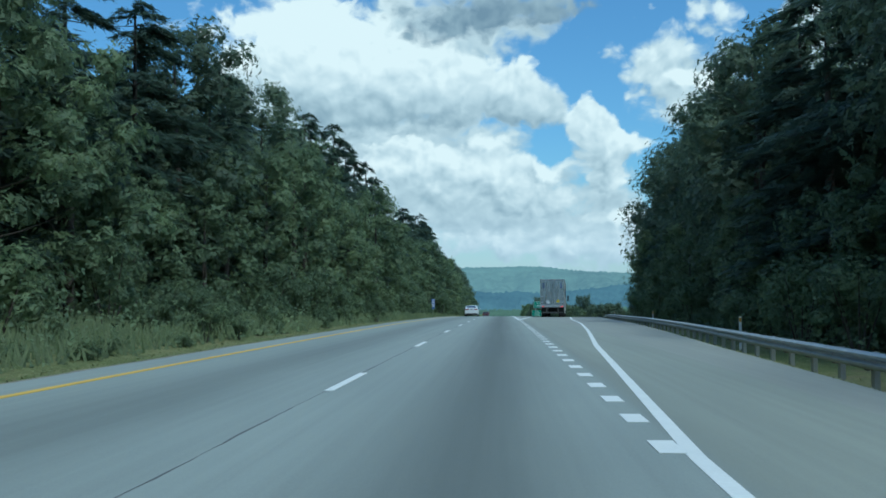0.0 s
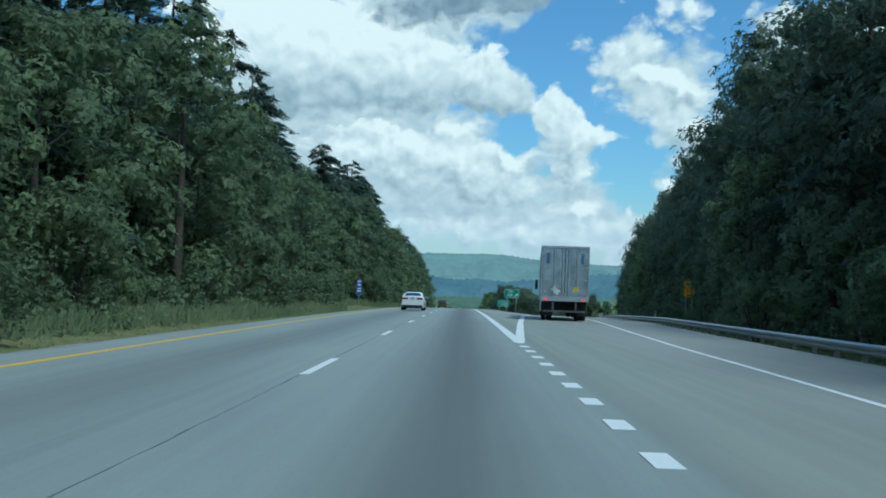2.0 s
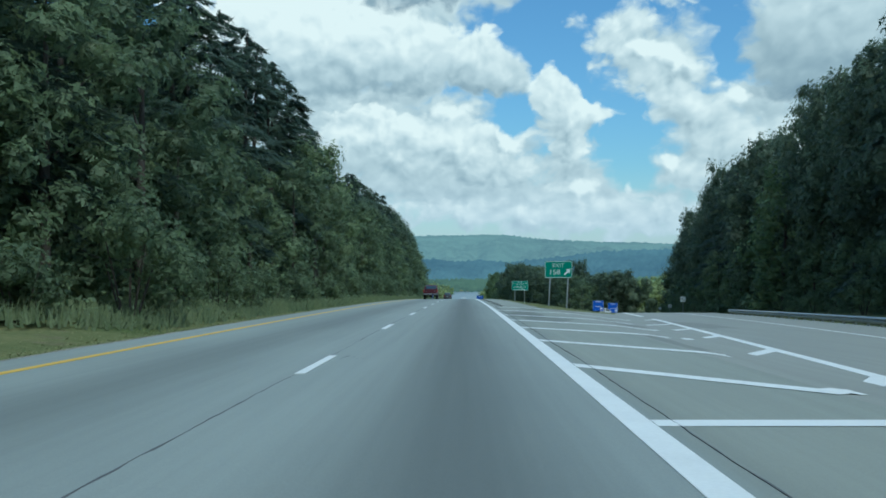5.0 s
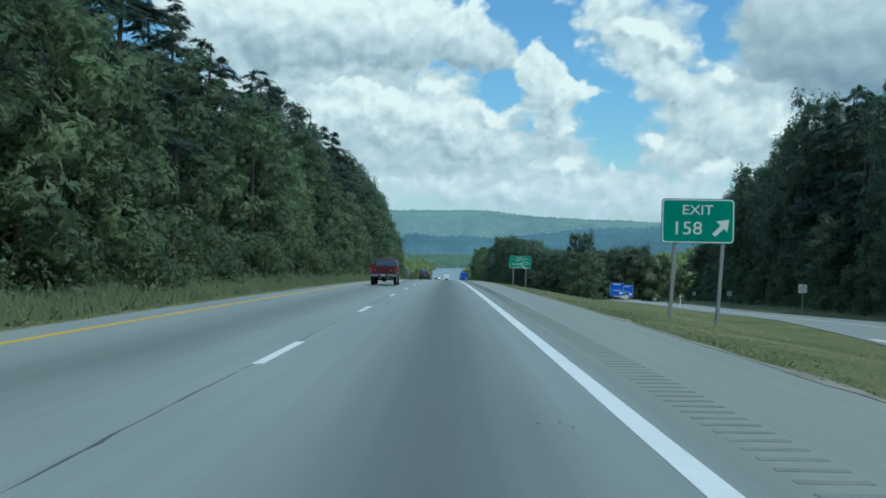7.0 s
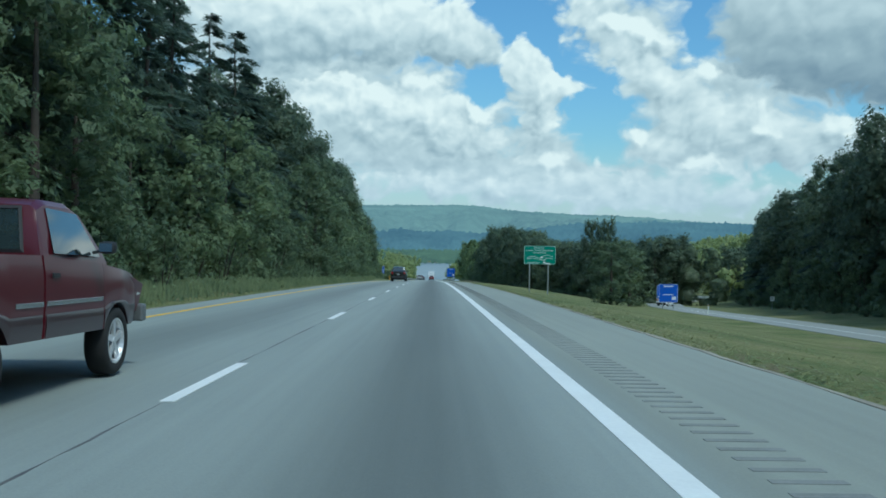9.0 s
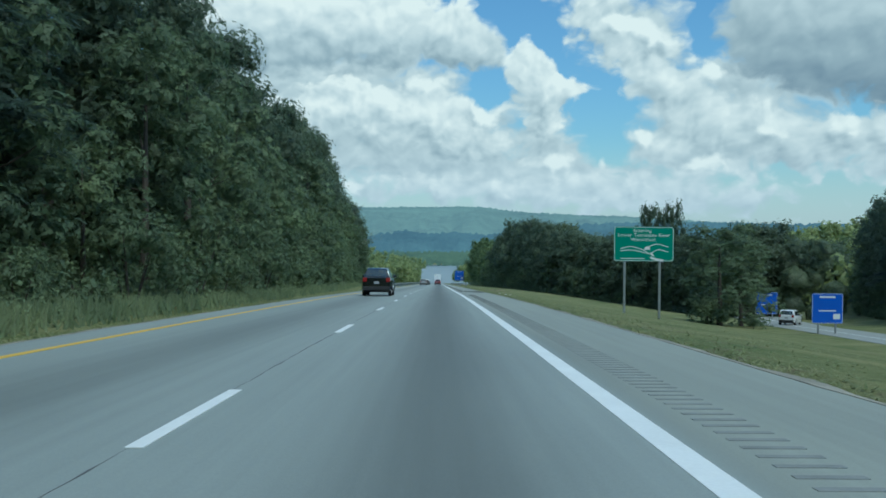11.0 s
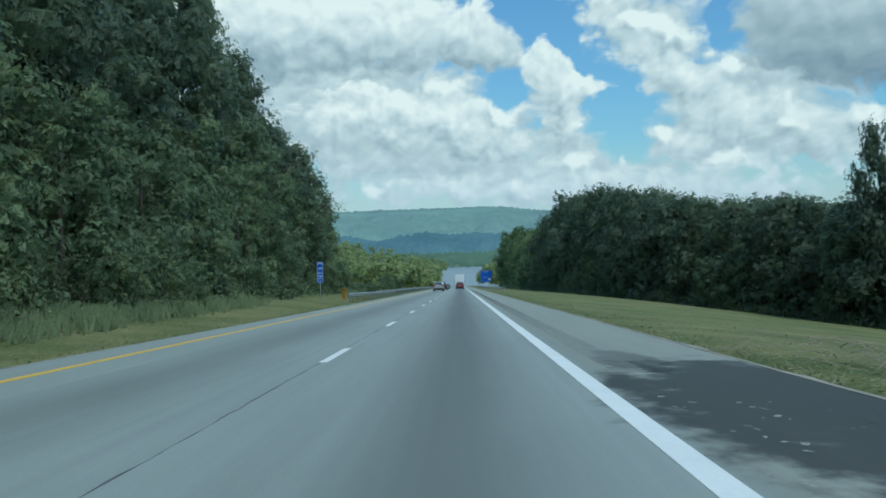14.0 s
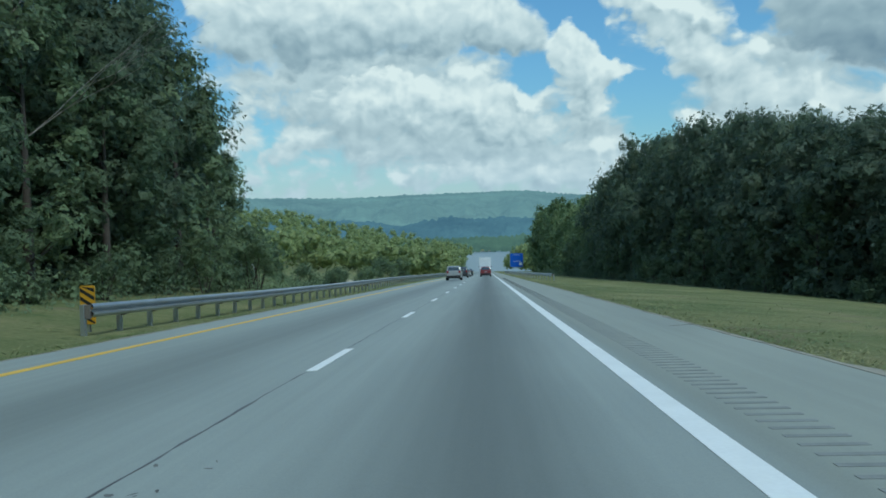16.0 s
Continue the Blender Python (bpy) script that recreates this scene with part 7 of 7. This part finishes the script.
for i in range(260):
    y = rnd.uniform(680, 1060)
    x = -rnd.uniform(14, 45)
    spots.append((x, y, land(x, y), rnd.uniform(3.0, 4.6), rnd.uniform(8, 13)))
for i in range(300):
    y = rnd.uniform(1050, 1500)
    x = -rnd.uniform(16, 240)
    spots.append((x, y, -52 + 0.22 * (-x - 10), rnd.uniform(4.0, 6.0), rnd.uniform(12, 16)))
far_wood("far_woods", spots, 1.35, LEAF_FAR_SUNLIT, "light green wooded hillside beyond the end of the wood", 3, 22)
spots = []
for i in range(900):
    y = rnd.uniform(440, 1000)
    x = rnd.uniform(70 if y < 600 else 45, 300)
    spots.append((x, y, land(x, y), rnd.uniform(3.5, 5.5), rnd.uniform(10, 15)))
for i in range(220):
    y = rnd.uniform(690, 1050)
    x = rnd.uniform(15, 60)
    spots.append((x, y, land(x, y), rnd.uniform(3.0, 4.5), rnd.uniform(9, 14)))
far_wood("far_woods", spots, 1.5, LEAF_FAR_SUNLIT, "green wooded slope beyond the exit ramp")

# brambles and weeds that close the wood's edge down to the ground
n = 80000
uy = RNG.uniform(-40, 470, n)
pick = RNG.random(n)
depth = RNG.uniform(-1.1, 3.0, n)
ux = np.empty(n)
for i in range(n):
    if pick[i] < 0.42:
        ux[i] = left_front(uy[i]) - depth[i]
        if uy[i] < 68 and i % 2:
            ux[i] = -6.5 - (depth[i] + 1.1) * 0.95
    elif pick[i] < 0.74:
        ux[i] = right_front(min(uy[i], 425.0)) + depth[i]
    else:
        uy[i] = 395 + (uy[i] + 40) / 510 * 230
        ux[i] = grove_front(uy[i]) + depth[i] - 0.4
swell = np.array([0.5 + 0.9 * noise.noise(Vector((x * 0.35, y * 0.35, 3.0))) for x, y in zip(ux, uy)])
uz = RNG.random(n) ** 1.3 * np.clip(0.55 + 0.9 * swell + 0.25 * depth, 0.15, 2.4)
uc = np.stack([ux, uy, uz + np.array([land(x, y) for x, y in zip(ux, uy)])], 1)
uf = np.stack([np.where(ux < 0, 0.6, -0.6), np.full(n, -0.4), np.full(n, 0.9)], 1)
tagged(new("undergrowth", leaf_mesh("undergrowth", uc, uf, 0.16, 0.13, LEAF_BUSH, 0.0, 0.7)), "tangled green undergrowth along the wood's edge", "undergrowth", kind="stuff")

# rough grass along the pavement edges
n = 64000
gy_ = RNG.uniform(-10, 470, n)
gx_ = np.where(RNG.random(n) < 0.45, -5.2 - RNG.exponential(0.8, n), 6.35 + RNG.exponential(1.0, n) * np.where(RNG.random(n) < 0.4, 4.0, 0.7))
gc, keep = np.empty((n, 3)), np.ones(n, bool)
for i in range(n):
    x, y = gx_[i], gy_[i]
    if x > 0 and y < GORE_END - 4:
        x = ramp_right(y) + 3.4 + (x - 6.35)
    elif x > 0 and (y < GORE_END + 4 or x > ramp_edge(y) - 0.3):
        keep[i] = False
    gc[i] = (x, y, land(x, y) + 0.005)
gc = gc[keep]
blades = leaf_mesh("verge_grass", gc, np.tile([0.0, -0.15, 1.0], (len(gc), 1)), 0.10, 0.035, BLADE, -0.30, 0.22)
tagged(new("verge_grass", blades), "rough straw-green grass tufts along the pavement edge", "grass", kind="stuff")

# tall soft grass and weeds between the mown strip and the wood
n = 46000
ty_ = RNG.uniform(-12, 392, n)
tx_ = np.array([left_front(y) for y in ty_]) + 1.6 - RNG.random(n) ** 0.7 * 2.6
tx_ = np.where((ty_ < 66) & (RNG.random(n) < 0.6), -6.9 - RNG.random(n) * 3.2, tx_)
tx_ = np.minimum(tx_, -6.0)
lean = np.array([noise.noise(Vector((x * 0.5, y * 0.25, 7.0))) for x, y in zip(tx_, ty_)])
tall = np.clip(0.34 + 0.45 * lean + 0.10 * (-6.0 - tx_), 0.10, 0.95)
tc_ = np.stack([tx_, ty_, np.array([land(x, y) for x, y in zip(tx_, ty_)]) + tall * 0.4], 1)
up = np.stack([RNG.normal(0, 0.25, n), RNG.normal(0, 0.25, n), np.ones(n)], 1) * tall[:, None] / 0.5
blades = leaf_mesh("tall_grass", tc_, np.stack([np.full(n, 0.8), np.full(n, -0.7), np.full(n, 0.6)], 1), 0.55, 0.07, TALL_BLADE, 0.0, 0.3, up)
tagged(new("tall_grass", blades), "tall soft green grass and weeds at the foot of the wood", "grass", kind="stuff")
